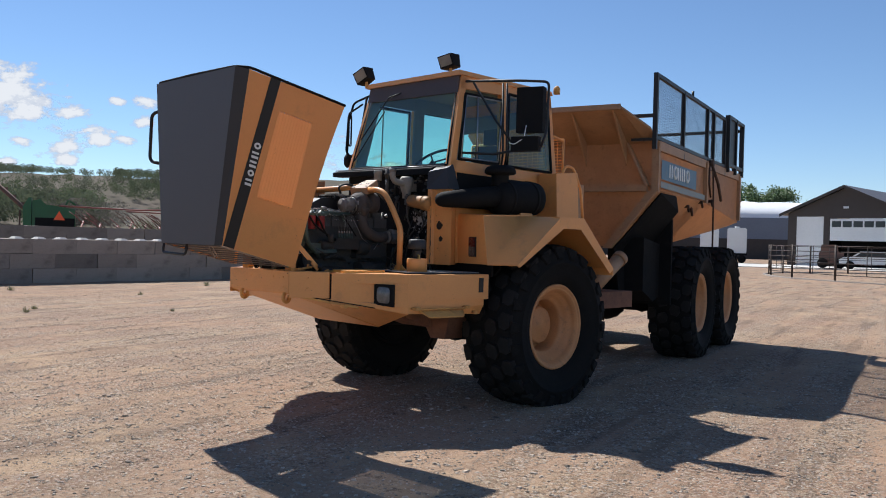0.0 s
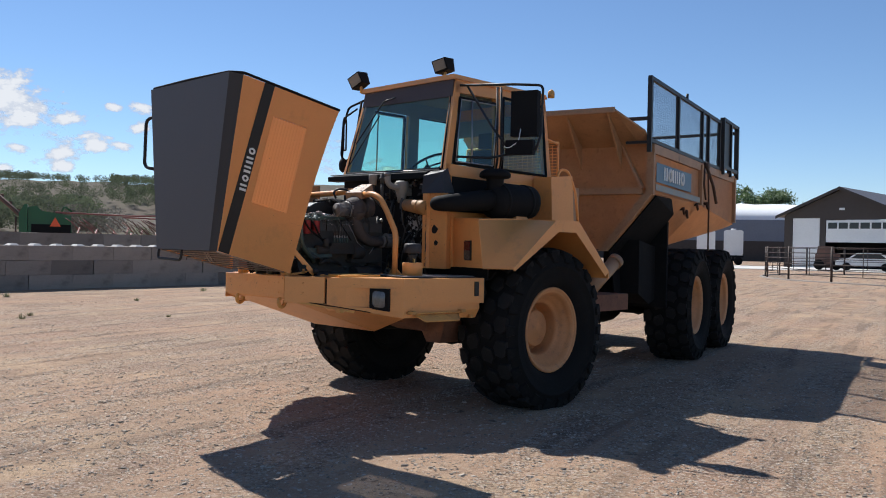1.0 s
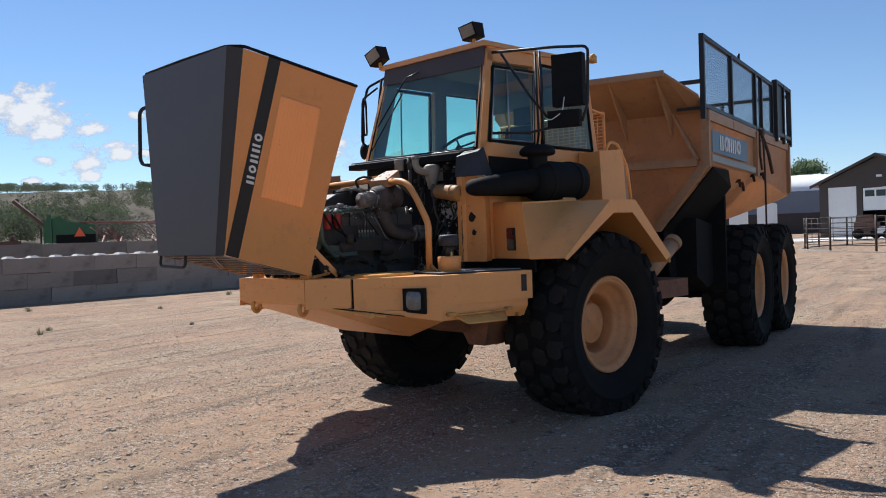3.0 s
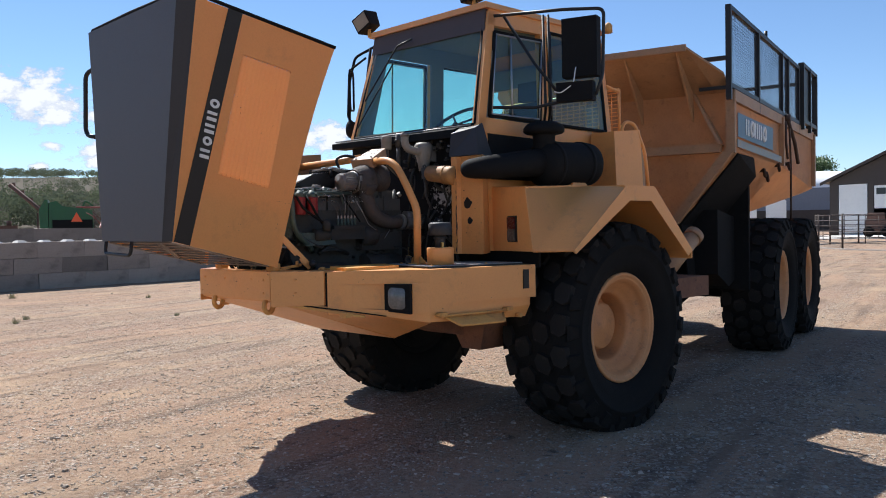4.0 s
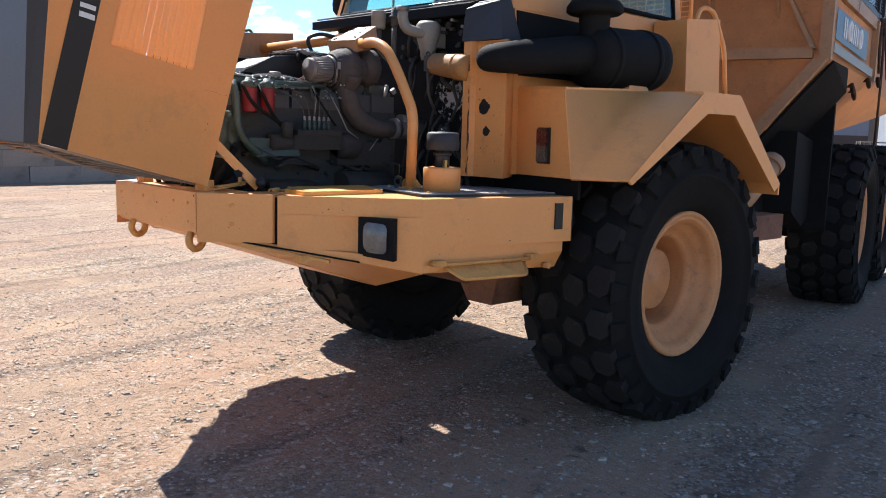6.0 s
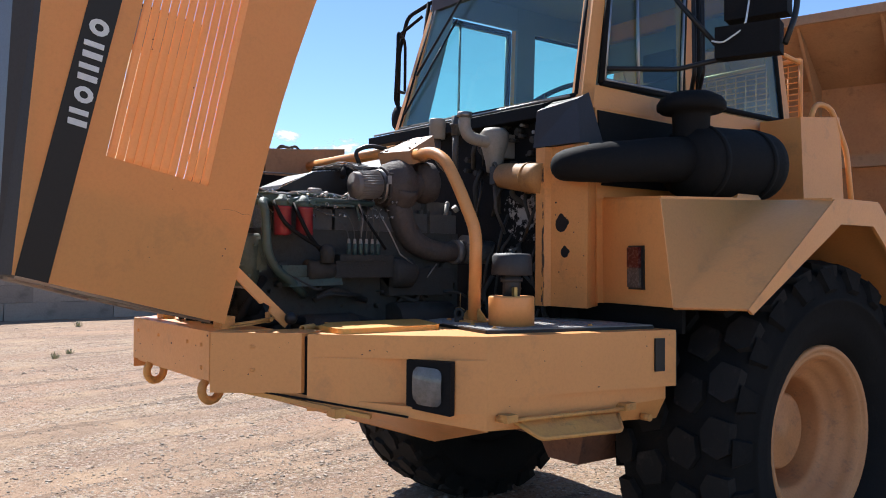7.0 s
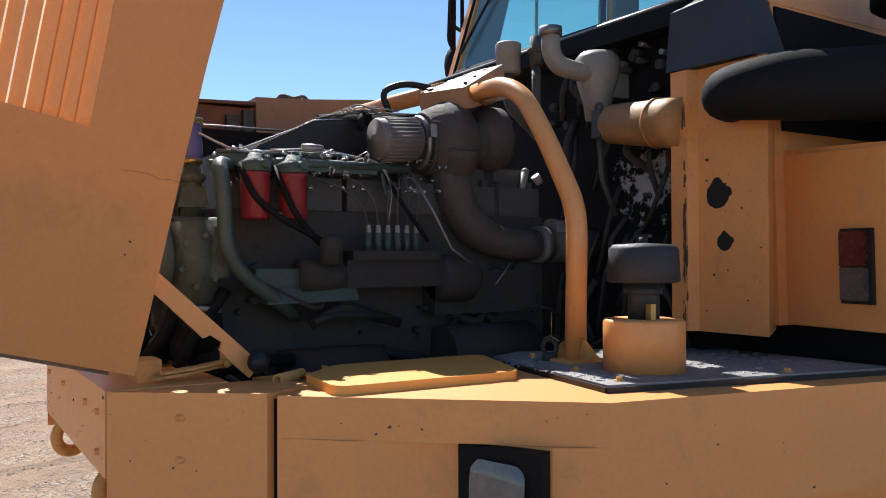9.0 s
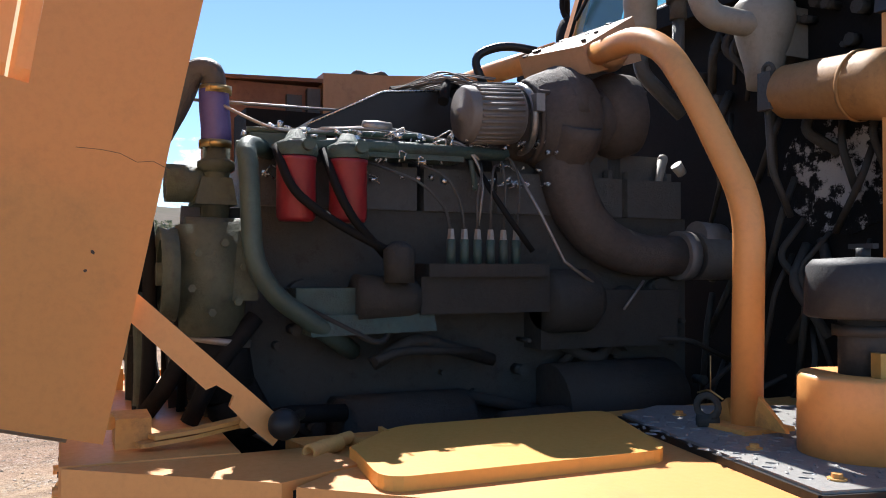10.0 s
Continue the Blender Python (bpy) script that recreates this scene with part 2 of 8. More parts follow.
TRACTOR_GREEN = material("green_machine_paint", (0.015, 0.10, 0.03), 0.4, 0, (0.012, 0.07, 0.025), 1.2, 0.5, 0.03, 20)
RED_PAINT = material("faded_red_machine_paint", (0.27, 0.085, 0.07), 0.55, 0, (0.20, 0.075, 0.06), 2, 0.6, 0.05, 20)
ORANGE_SIGN = material("slow_vehicle_orange", (0.85, 0.12, 0.03), 0.5, 0, (0.75, 0.1, 0.03), 4, 0.3, 0, 20)
CAR_PAINT = material("silver_car_paint", (0.66, 0.66, 0.66), 0.35, 0.0, (0.58, 0.58, 0.58), 2, 0.3, 0, 20, coat=0.6)
DARK_WIN = material("dark_window_glass", (0.02, 0.025, 0.03), 0.1, 0, (0.03, 0.035, 0.04), 2, 0.4, 0, 9)
WEED = material("dry_weed", (0.34, 0.34, 0.20), 0.8, 0, (0.40, 0.35, 0.24), 4, 0.7, 0, 30)


def vary(m, lo, hi):
    """Let the lightness of a material differ from object to object."""
    n, l = m.node_tree.nodes, m.node_tree.links
    b = n["Principled BSDF"]
    old = b.inputs["Base Color"].links[0].from_socket
    info, r, hsv = n.new("ShaderNodeObjectInfo"), n.new("ShaderNodeMapRange"), n.new("ShaderNodeHueSaturation")
    r.inputs[3].default_value, r.inputs[4].default_value = lo, hi
    l.new(info.outputs["Random"], r.inputs[0])
    l.new(r.outputs[0], hsv.inputs["Value"])
    l.new(old, hsv.inputs["Color"])
    l.new(hsv.outputs[0], b.inputs["Base Color"])


vary(CONCRETE, 0.66, 1.32)
vary(TREAD, 0.9, 1.1)


def ground_material():
    m = bpy.data.materials.new("dusty_gravel")
    m.use_nodes = True
    n, l = m.node_tree.nodes, m.node_tree.links
    b = n["Principled BSDF"]
    co = n.new("ShaderNodeTexCoord")

    def tex(kind, s, out, **inputs):
        t = n.new("ShaderNodeTex" + kind)
        t.inputs["Scale"].default_value = s
        for k, v in inputs.items():
            t.inputs[k].default_value = v
        l.new(co.outputs["Object"], t.inputs["Vector"])
        return t.outputs[out]

    def rng(f, a, c, lo=0.0, hi=1.0):
        r = n.new("ShaderNodeMapRange")
        for i, v in enumerate((a, c, lo, hi), 1):
            r.inputs[i].default_value = v
        l.new(f, r.inputs[0])
        return r.outputs[0]

    def mix(f, a, c, how="MIX"):
        x = n.new("ShaderNodeMix")
        x.data_type, x.blend_type = "RGBA", how
        l.new(f, x.inputs[0])
        for v, s in ((a, x.inputs[6]), (c, x.inputs[7])):
            if isinstance(v, tuple):
                s.default_value = (*v, 1)
            else:
                l.new(v, s)
        return x.outputs[2]

    stretch = n.new("ShaderNodeMapping")
    along = n.new("ShaderNodeMapping")
    along.inputs["Rotation"].default_value = (0, 0, radians(-104))
    l.new(co.outputs["Object"], along.inputs["Vector"])
    stretch.inputs["Scale"].default_value = (0.22, 1.9, 1)
    l.new(along.outputs[0], stretch.inputs["Vector"])
    bands = n.new("ShaderNodeTexNoise")
    bands.inputs["Scale"].default_value, bands.inputs["Detail"].default_value = 0.55, 6
    l.new(stretch.outputs[0], bands.inputs["Vector"])
    col = mix(rng(bands.outputs["Fac"], 0.40, 0.58), (0.389, 0.261, 0.171), (0.280, 0.192, 0.129))
    col = mix(rng(tex("Noise", 0.9, "Fac", Detail=7.0), 0.50, 0.62, 0, 0.85), col, (0.477, 0.333, 0.208))
    col = mix(rng(tex("Noise", 0.33, "Fac", Detail=6.0), 0.47, 0.57, 0, 0.75), col, (0.415, 0.258, 0.165))
    rut = n.new("ShaderNodeTexNoise")
    rut.inputs["Scale"].default_value, rut.inputs["Detail"].default_value = 1.7, 8
    l.new(stretch.outputs[0], rut.inputs["Vector"])
    col = mix(rng(rut.outputs["Fac"], 0.54, 0.64, 0, 0.7), col, (0.197, 0.133, 0.090))
    fine = tex("Noise", 90, "Fac", Detail=6.0, Roughness=0.7)
    bare = mix(rng(fine, 0.42, 0.66, 0, 0.45), col, (0.235, 0.160, 0.108))
    bare = mix(rng(tex("Noise", 14, "Fac", Detail=8.0, Roughness=0.7), 0.50, 0.66, 0, 0.5), bare, (0.470, 0.345, 0.240))
    vor = n.new("ShaderNodeTexVoronoi")
    vor.inputs["Scale"].default_value = 44
    l.new(co.outputs["Object"], vor.inputs["Vector"])
    grey = n.new("ShaderNodeSeparateColor")
    l.new(vor.outputs["Color"], grey.inputs[0])
    clods = n.new("ShaderNodeTexVoronoi")
    clods.inputs["Scale"].default_value = 11
    l.new(co.outputs["Object"], clods.inputs["Vector"])
    clod = n.new("ShaderNodeSeparateColor")
    l.new(clods.outputs["Color"], clod.inputs[0])
    col = mix(rng(clod.outputs[0], 0.55, 1.0, 0, 0.55), col, (0.158, 0.109, 0.075))
    col = mix(rng(grey.outputs[0], 0.45, 0.95, 0, 0.75), col, (0.477, 0.394, 0.279))
    col = mix(rng(grey.outputs[1], 0.72, 1.0, 0, 0.7), col, (0.117, 0.085, 0.062))
    col = mix(rng(fine, 0.42, 0.66, 0, 0.6), col, (0.177, 0.121, 0.083))
    col = mix(rng(tex("Noise", 26, "Fac", Detail=9.0, Roughness=0.8), 0.52, 0.60, 0, 0.5), col, (0.125, 0.091, 0.069))
    col = mix(rng(grey.outputs[2], 0.72, 0.95, 0, 0.7), col, (0.485, 0.396, 0.326))
    col = mix(rng(bands.outputs["Fac"], 0.46, 0.60, 0, 0.34), col, (0.338, 0.207, 0.142))
    col = mix(rng(rut.outputs["Fac"], 0.56, 0.66, 0, 0.42), col, (0.140, 0.099, 0.077))
    patch = n.new("ShaderNodeTexNoise")
    patch.inputs["Scale"].default_value, patch.inputs["Detail"].default_value, patch.inputs["Roughness"].default_value = 0.95, 9, 0.62
    l.new(stretch.outputs[0], patch.inputs["Vector"])
    gravelly = rng(patch.outputs["Fac"], 0.43, 0.53, 0.12, 1.0)
    col = mix(gravelly, bare, col)
    clump = tex("Noise", 4.2, "Fac", Detail=10.0, Roughness=0.72)
    col = mix(rng(clump, 0.585, 0.65, 0, 0.8), col, (0.105, 0.078, 0.060))
    l.new(col, b.inputs["Base Color"])
    b.inputs["Roughness"].default_value = 0.95
    b.inputs["Specular IOR Level"].default_value = 0.15
    add = n.new("ShaderNodeMath")
    add.operation = "ADD"
    lumps = n.new("ShaderNodeMath")
    lumps.operation = "MULTIPLY"
    l.new(rng(vor.outputs["Distance"], 0.0, 0.6, 1.0, 0.0), lumps.inputs[0])
    l.new(gravelly, lumps.inputs[1])
    l.new(lumps.outputs[0], add.inputs[0])
    l.new(fine, add.inputs[1])
    u = n.new("ShaderNodeBump")
    u.inputs["Strength"].default_value, u.inputs["Distance"].default_value = 0.62, 0.018
    l.new(add.outputs[0], u.inputs["Height"])
    u2 = n.new("ShaderNodeBump")
    u2.inputs["Strength"].default_value, u2.inputs["Distance"].default_value = 0.75, 0.05
    l.new(tex("Noise", 7, "Fac", Detail=8.0, Roughness=0.65), u2.inputs["Height"])
    l.new(u.outputs[0], u2.inputs["Normal"])
    l.new(u2.outputs[0], b.inputs["Normal"])
    return m


GROUND = ground_material()


# ---- shapes ----
def bm_new():
    return bmesh.new()


def hexa(bm, p):
    """A solid from eight corners: four below, four above, in the same turn."""
    v = [bm.verts.new(q) for q in p]
    for f in ((3, 2, 1, 0), (4, 5, 6, 7), (0, 1, 5, 4), (1, 2, 6, 5), (2, 3, 7, 6), (3, 0, 4, 7)):
        bm.faces.new([v[i] for i in f])
    return v


def box(bm, x0, x1, y0, y1, z0, z1):
    return hexa(bm, [(x0, y0, z0), (x1, y0, z0), (x1, y1, z0), (x0, y1, z0), (x0, y0, z1), (x1, y0, z1), (x1, y1, z1), (x0, y1, z1)])


def prism(bm, poly, axis, a, b):
    """A polygon in the two other axes, drawn out along axis from a to b."""
    def at(p, h):
        q = list(p)
        q.insert(axis, h)
        return q
    lo, hi = [bm.verts.new(at(p, a)) for p in poly], [bm.verts.new(at(p, b)) for p in poly]
    bm.faces.new(lo[::-1])
    bm.faces.new(hi)
    for i in range(len(poly)):
        j = (i + 1) % len(poly)
        bm.faces.new((lo[i], lo[j], hi[j], hi[i]))


def plate(bm, corners, thick):
    """A flat quad or polygon with thickness along its normal, centred."""
    c = [Vector(p) for p in corners]
    n = (c[1] - c[0]).cross(c[2] - c[0]).normalized() * thick / 2
    lo, hi = [bm.verts.new(p - n) for p in c], [bm.verts.new(p + n) for p in c]
    bm.faces.new(lo[::-1])
    bm.faces.new(hi)
    for i in range(len(c)):
        j = (i + 1) % len(c)
        bm.faces.new((lo[i], lo[j], hi[j], hi[i]))


def frame_of(d):
    d = d.normalized()
    a = d.cross(Vector((0, 0, 1)) if abs(d.z) < 0.9 else Vector((1, 0, 0))).normalized()
    return a, d.cross(a)


def rod(bm, p, q, r, r2=None, seg=14, smooth=True):
    p, q = Vector(p), Vector(q)
    a, b = frame_of(q - p)
    r2 = r if r2 is None else r2
    ring = lambda c, k: [bm.verts.new(c + (a * math.cos(t) + b * math.sin(t)) * k) for t in (2 * math.pi * i / seg for i in range(seg))]
    u, v = ring(p, r), ring(q, r2)
    bm.faces.new(u[::-1])
    bm.faces.new(v)
    for i in range(seg):
        bm.faces.new((u[i], u[(i + 1) % seg], v[(i + 1) % seg], v[i])).smooth = smooth


def rounded(points, radius, steps=5):
    """A path with its corners rounded."""
    p = [Vector(q) for q in points]
    out = [p[0]]
    for i in range(1, len(p) - 1):
        u, v = p[i - 1] - p[i], p[i + 1] - p[i]
        k = min(radius, u.length * 0.49, v.length * 0.49)
        a, b = p[i] + u.normalized() * k, p[i] + v.normalized() * k
        for s in range(steps + 1):
            t = s / steps
            out.append(a * (1 - t) ** 2 + p[i] * 2 * t * (1 - t) + b * t * t)
    return out + [p[-1]]


def tube(bm, points, r, seg=10, bend=0.06, radii=None):
    p = rounded(points, bend) if bend else [Vector(q) for q in points]
    a = frame_of(p[1] - p[0])[0]
    rings = []
    for i, c in enumerate(p):
        d = (p[min(i + 1, len(p) - 1)] - p[max(i - 1, 0)]).normalized()
        a = (a - d * a.dot(d)).normalized()
        b = d.cross(a)
        k = r if radii is None else radii[0] + (radii[1] - radii[0]) * i / (len(p) - 1)
        rings.append([bm.verts.new(c + (a * math.cos(t) + b * math.sin(t)) * k) for t in (2 * math.pi * j / seg for j in range(seg))])
    for u, v in zip(rings, rings[1:]):
        for i in range(seg):
            bm.faces.new((u[i], u[(i + 1) % seg], v[(i + 1) % seg], v[i])).smooth = True
    bm.faces.new(rings[0][::-1])
    bm.faces.new(rings[-1])


def lathe(bm, profile, origin, axis, seg=32, smooth=True):
    """Rings of (radius, height) turned about axis through origin."""
    o, d = Vector(origin), Vector(axis).normalized()
    a, b = frame_of(d)
    rings = []
    for r, h in profile:
        if r < 1e-5:
            rings.append([bm.verts.new(o + d * h)] * seg)
        else:
            rings.append([bm.verts.new(o + d * h + (a * math.cos(t) + b * math.sin(t)) * r) for t in (2 * math.pi * i / seg for i in range(seg))])
    for u, v in zip(rings, rings[1:]):
        for i in range(seg):
            j = (i + 1) % seg
            f = list(dict.fromkeys((u[i], u[j], v[j], v[i])))
            if len(f) > 2:
                bm.faces.new(f).smooth = smooth


def ball(bm, c, r, squash=(1, 1, 1), sub=2):
    g = bmesh.ops.create_icosphere(bm, subdivisions=sub, radius=r)
    for v in g["verts"]:
        v.co = Vector(c) + Vector([v.co[i] * squash[i] for i in range(3)])
        for f in v.link_faces:
            f.smooth = True


def ring_bar(bm, c, normal, r, thick, seg=20, tubeseg=8):
    c, n = Vector(c), Vector(normal).normalized()
    a, b = frame_of(n)
    rows = []
    for i in range(seg):
        t = 2 * math.pi * i / seg
        d = a * math.cos(t) + b * math.sin(t)
        rows.append([bm.verts.new(c + d * (r + thick * math.cos(s)) + n * thick * math.sin(s)) for s in (2 * math.pi * j / tubeseg for j in range(tubeseg))])
    for i in range(seg):
        for j in range(tubeseg):
            k, m = (i + 1) % seg, (j + 1) % tubeseg
            bm.faces.new((rows[i][j], rows[k][j], rows[k][m], rows[i][m])).smooth = True


def bevelled(bm, w, seg=2, angle=30):
    e = [x for x in bm.edges if len(x.link_faces) == 2 and x.calc_face_angle(0) > radians(angle)]
    if e:
        bmesh.ops.bevel(bm, geom=e, offset=w, segments=seg, profile=0.6, affect="EDGES", clamp_overlap=True)
    return bm


def mesh_of(name, bm, mats):
    bmesh.ops.recalc_face_normals(bm, faces=bm.faces)
    me = bpy.data.meshes.new(name)
    bm.to_mesh(me)
    bm.free()
    for m in (mats if isinstance(mats, (list, tuple)) else [mats]):
        me.materials.append(m)
    return me


def part(name, bm, mats, parent, label="", bevel=0.0, move=None, kind=""):
    """One mesh object, under a thing or under a part."""
    if bevel:
        bevelled(bm, bevel)
    if move is not None:
        bm.transform(move)
    ob = new(name, mesh_of(name, bm, mats))
    ob.parent = parent
    return tagged(ob, label, kind=kind)


def thing(name, label, category, group="", kind="", at=(0, 0, 0)):
    ob = new(name)
    ob.location = at
    return tagged(ob, label, category, group, kind)


def solid(name, bm, mats, label, category, group="", kind="", bevel=0.0):
    if bevel:
        bevelled(bm, bevel)
    return tagged(new(name, mesh_of(name, bm, mats)), label, category, group, kind)


def chips(parent, corner, ax, ay, count, sizes, seed, mat=None, stretch=1.0, label="small dark paint chip"):
    """Small irregular chips lying on a flat face: its corner and its two edges as vectors, seen from outside with ax to the right."""
    rnd = random.Random(seed)
    corner, ax, ay = Vector(corner), Vector(ax), Vector(ay)
    out = ax.cross(ay).normalized()
    ex, ey = ax.normalized(), out.cross(ax.normalized())
    for k in range(count):
        bm = bm_new()
        c = corner + ax * rnd.random() + ay * rnd.random()
        r, n = sizes[0] + (sizes[1] - sizes[0]) * rnd.random() ** 3, 7
        rim = [c + (ex * math.cos(2 * math.pi * q / n) * stretch + ey * math.sin(2 * math.pi * q / n)) * r * rnd.uniform(0.5, 1.3) for q in range(n)]
        lo, hi = [bm.verts.new(p - out * 0.004) for p in rim], [bm.verts.new(p + out * (0.0008 + 0.00001 * k)) for p in rim]
        bm.faces.new(hi)
        for q in range(n):
            bm.faces.new((lo[q], lo[(q + 1) % n], hi[(q + 1) % n], hi[q]))
        part("paint_chip", bm, mat or CHIPPED, parent, label if k == 0 else "")


# ---- the ground, one sheet to the horizon ----
def ground_height(x, y):
    d = math.hypot(x - 2, y)
    near = max(0.0, 1 - d / 60)
    p = Vector((x, y, 0))
    h = 0.022 * noise.noise(p * 0.6) + 0.012 * noise.noise(p * 2.1) + 0.006 * noise.noise(p * 6.0)
    across, along = x * 0.97 + y * 0.24, y * 0.97 - x * 0.24
    q = Vector((across * 1.5, along * 0.16, 0.0))
    h += 0.020 * noise.noise(q) + 0.012 * abs(noise.noise(q * 2.3 + Vector((5, 2, 0))))
    return h * near


def build_ground():
    k, half = 260, 1500.0
    u = np.linspace(-1, 1, 2 * k + 1)
    s = np.sinh(u * 6.2) / math.sinh(6.2) * half
    xs, ys = s + 1.5, s - 1.0
    verts = [(x, y, ground_height(x, y)) for y in ys for x in xs]
    w = len(xs)
    faces = [(j * w + i, j * w + i + 1, (j + 1) * w + i + 1, (j + 1) * w + i) for j in range(w - 1) for i in range(w - 1)]
    me = bpy.data.meshes.new("ground")
    me.from_pydata(verts, [], faces)
    me.materials.append(GROUND)
    for f in me.polygons:
        f.use_smooth = True
    tagged(new("ground", me), "dusty tan gravel yard with vehicle tracks", "ground", kind="structure")


build_ground()


# ---- concrete block walls ----
def block_wall(name, origin, turn, rows, columns, length, height, depth, label):
    """Courses of big cast blocks, every second course shifted by half a block."""
    wall = thing(name, label, "wall", kind="structure")
    wall.matrix_world = pose(*origin, 0, 0, turn)
    rnd = random.Random(len(name) + rows)
    meshes = []
    for k in range(4):
        bm = bm_new()
        box(bm, 0.004, length - 0.004, 0, depth, 0.002, height - 0.002)
        for v in bm.verts:
            v.co += Vector([rnd.uniform(-0.008, 0.008) for _ in range(3)])
        bevelled(bm, 0.012, 1)
        meshes.append(mesh_of("concrete_block", bm, CONCRETE if k else CONCRETE_TOP))
    for r in range(rows):
        for c in range(columns):
            ob = new("concrete_block", meshes[rnd.choice((1, 2, 3))])
            ob.parent = wall
            ob.location = ((c + 0.5 * (r % 2) + 0.03 * rnd.random()) * length, rnd.uniform(-0.012, 0.012), r * height)
    return wall


block_wall("wall_west", (-16.2, -30.0, 0.0), 90 + 4.0, 3, 42, 1.25, 0.415, 0.62, "long low wall of stacked weathered concrete blocks")
block_wall("wall_far", (-21.5, -34.0, 0.0), 90 + 4.0, 4, 46, 1.5, 0.41, 0.7, "second low wall of grey concrete blocks behind")


# ---- wheels ----
R_TYRE, W_TYRE, AXLE = 0.765, 0.60, 0.725


def build_wheel(truck):
    """A wheel at the origin with its outer side to +X: hub disc, with tyre and rim under it."""
    bm = bm_new()
    lathe(bm, [(0.0, 0.052), (0.05, 0.052), (0.055, 0.046), (0.155, 0.046), (0.170, 0.036), (0.174, -0.02), (0.182, -0.055), (0.245, -0.075)], (0, 0, 0), (1, 0, 0), 40)
    for i in range(12):
        t = 2 * math.pi * i / 12
        c = Vector((-0.066, 0.212 * math.cos(t), 0.212 * math.sin(t)))
        rod(bm, c - Vector((0.02, 0, 0)), c + Vector((0.014, 0, 0)), 0.012, seg=6, smooth=False)
    wheel = part("wheel", bm, RIM, truck)
    bm = bm_new()
    lathe(bm, [(0.238, -0.12), (0.242, 0.07), (0.250, 0.092), (0.262, 0.10), (0.290, 0.122), (0.298, 0.145), (0.318, 0.155), (0.333, 0.185), (0.338, 0.205), (0.352, 0.216), (0.358, 0.222), (0.366, 0.216), (0.372, 0.228), (0.392, 0.234), (0.399, 0.224), (0.399, 0.19), (0.35, 0.16), (0.35, -0.05)], (0, 0, 0), (1, 0, 0), 44)
    part("rim", bm, RIM, wheel, "faded yellow steel rim")
    bm = bm_new()
    lathe(bm, [(0, -0.16), (0.27, -0.16), (0.30, -0.20), (0.36, -0.21), (0.395, -0.24), (0.40, -0.20), (0.34, -0.12)], (0, 0, 0), (1, 0, 0), 32)
    part("brake_backing", bm, BLACK_DULL, wheel, "dark brake backing inside the wheel")
    bm = bm_new()
    h, r = W_TYRE / 2, R_TYRE
    side = [(0.39, 0.205), (0.43, 0.255), (0.52, 0.292), (0.585, 0.298), (0.59, 0.304), (0.605, 0.304), (0.61, 0.297), (0.665, 0.288), (0.705, 0.268), (r - 0.04, 0.245), (r - 0.028, 0.18)]
    lathe(bm, side + [(r - 0.024, 0.0)] + [(a, -b) for a, b in side[::-1]], (0, 0, 0), (1, 0, 0), 60)
    part("tyre", bm, RUBBER, wheel, "black chunky off-road tyre")
    n = 22
    w = 2 * math.pi / n
    for s in (1, -1):
        def at(rr, x, t):
            return (s * x, rr * math.cos(t * w), rr * math.sin(t * w))
        lug = [at(r - 0.065, 0.27, 0.06), at(r - 0.135, 0.297, 0.10), at(r - 0.135, 0.297, 0.52), at(r - 0.065, 0.27, 0.62),
               at(r - 0.03, 0.285, 0.08), at(r - 0.12, 0.312, 0.14), at(r - 0.12, 0.312, 0.48), at(r - 0.03, 0.285, 0.58)]
        cells = [([(0.012, 0.28), (0.05, 0.02), (0.135, 0.14), (0.150, 0.48), (0.112, 0.74), (0.027, 0.62)], 0.0),
                 ([(0.160, 0.0), (0.195, -0.26), (0.272, -0.20), (0.272, 0.34), (0.235, 0.46), (0.174, 0.34)], 0.0)]
        for cell, shift in [(None, 0)] + cells:
            bm = bm_new()
            if cell is None:
                hexa(bm, lug)
            else:
                drop = lambda x: 0.022 * max(0.0, (x - 0.16) / 0.11) ** 2
                lo = [bm.verts.new(at(r - 0.05 - drop(x), x, t + shift)) for x, t in cell]
                hi = [bm.verts.new(at(r + 0.002 - drop(x), x, t + shift)) for x, t in cell]
                bm.faces.new(lo[::-1])
                bm.faces.new(hi)
                for q in range(6):
                    bm.faces.new((lo[q], lo[(q + 1) % 6], hi[(q + 1) % 6], hi[q]))
            bevelled(bm, 0.006, 1)
            me = mesh_of("tread_block", bm, RUBBER if cell is None else TREAD)
            for k in range(n):
                ob = new("tread_block", me)
                ob.parent = wheel
                ob.rotation_euler = (w * (k + (0.5 if s > 0 else 0)), 0, 0)
    return wheel


# ---- the dump truck ----
truck = thing("dump_truck", "yellow articulated dump truck with its engine hood tilted open", "dump truck")
JOINT = pose(0, 1.1, 0, 0, 0, 14)          # the rear half stands turned at the joint

first = build_wheel(truck)
first.matrix_world = pose(1.10, -0.06, AXLE)
WHEELS = [pose(-1.10, -0.06, AXLE, 0, 0, 180)]
for v in (2.92, 4.66):
    WHEELS += [JOINT @ pose(1.09, v, AXLE + 0.02, 25 * v), JOINT @ pose(-1.09, v, AXLE + 0.02, 40, 0, 180)]
for m in WHEELS:
    copy_thing(first, m)


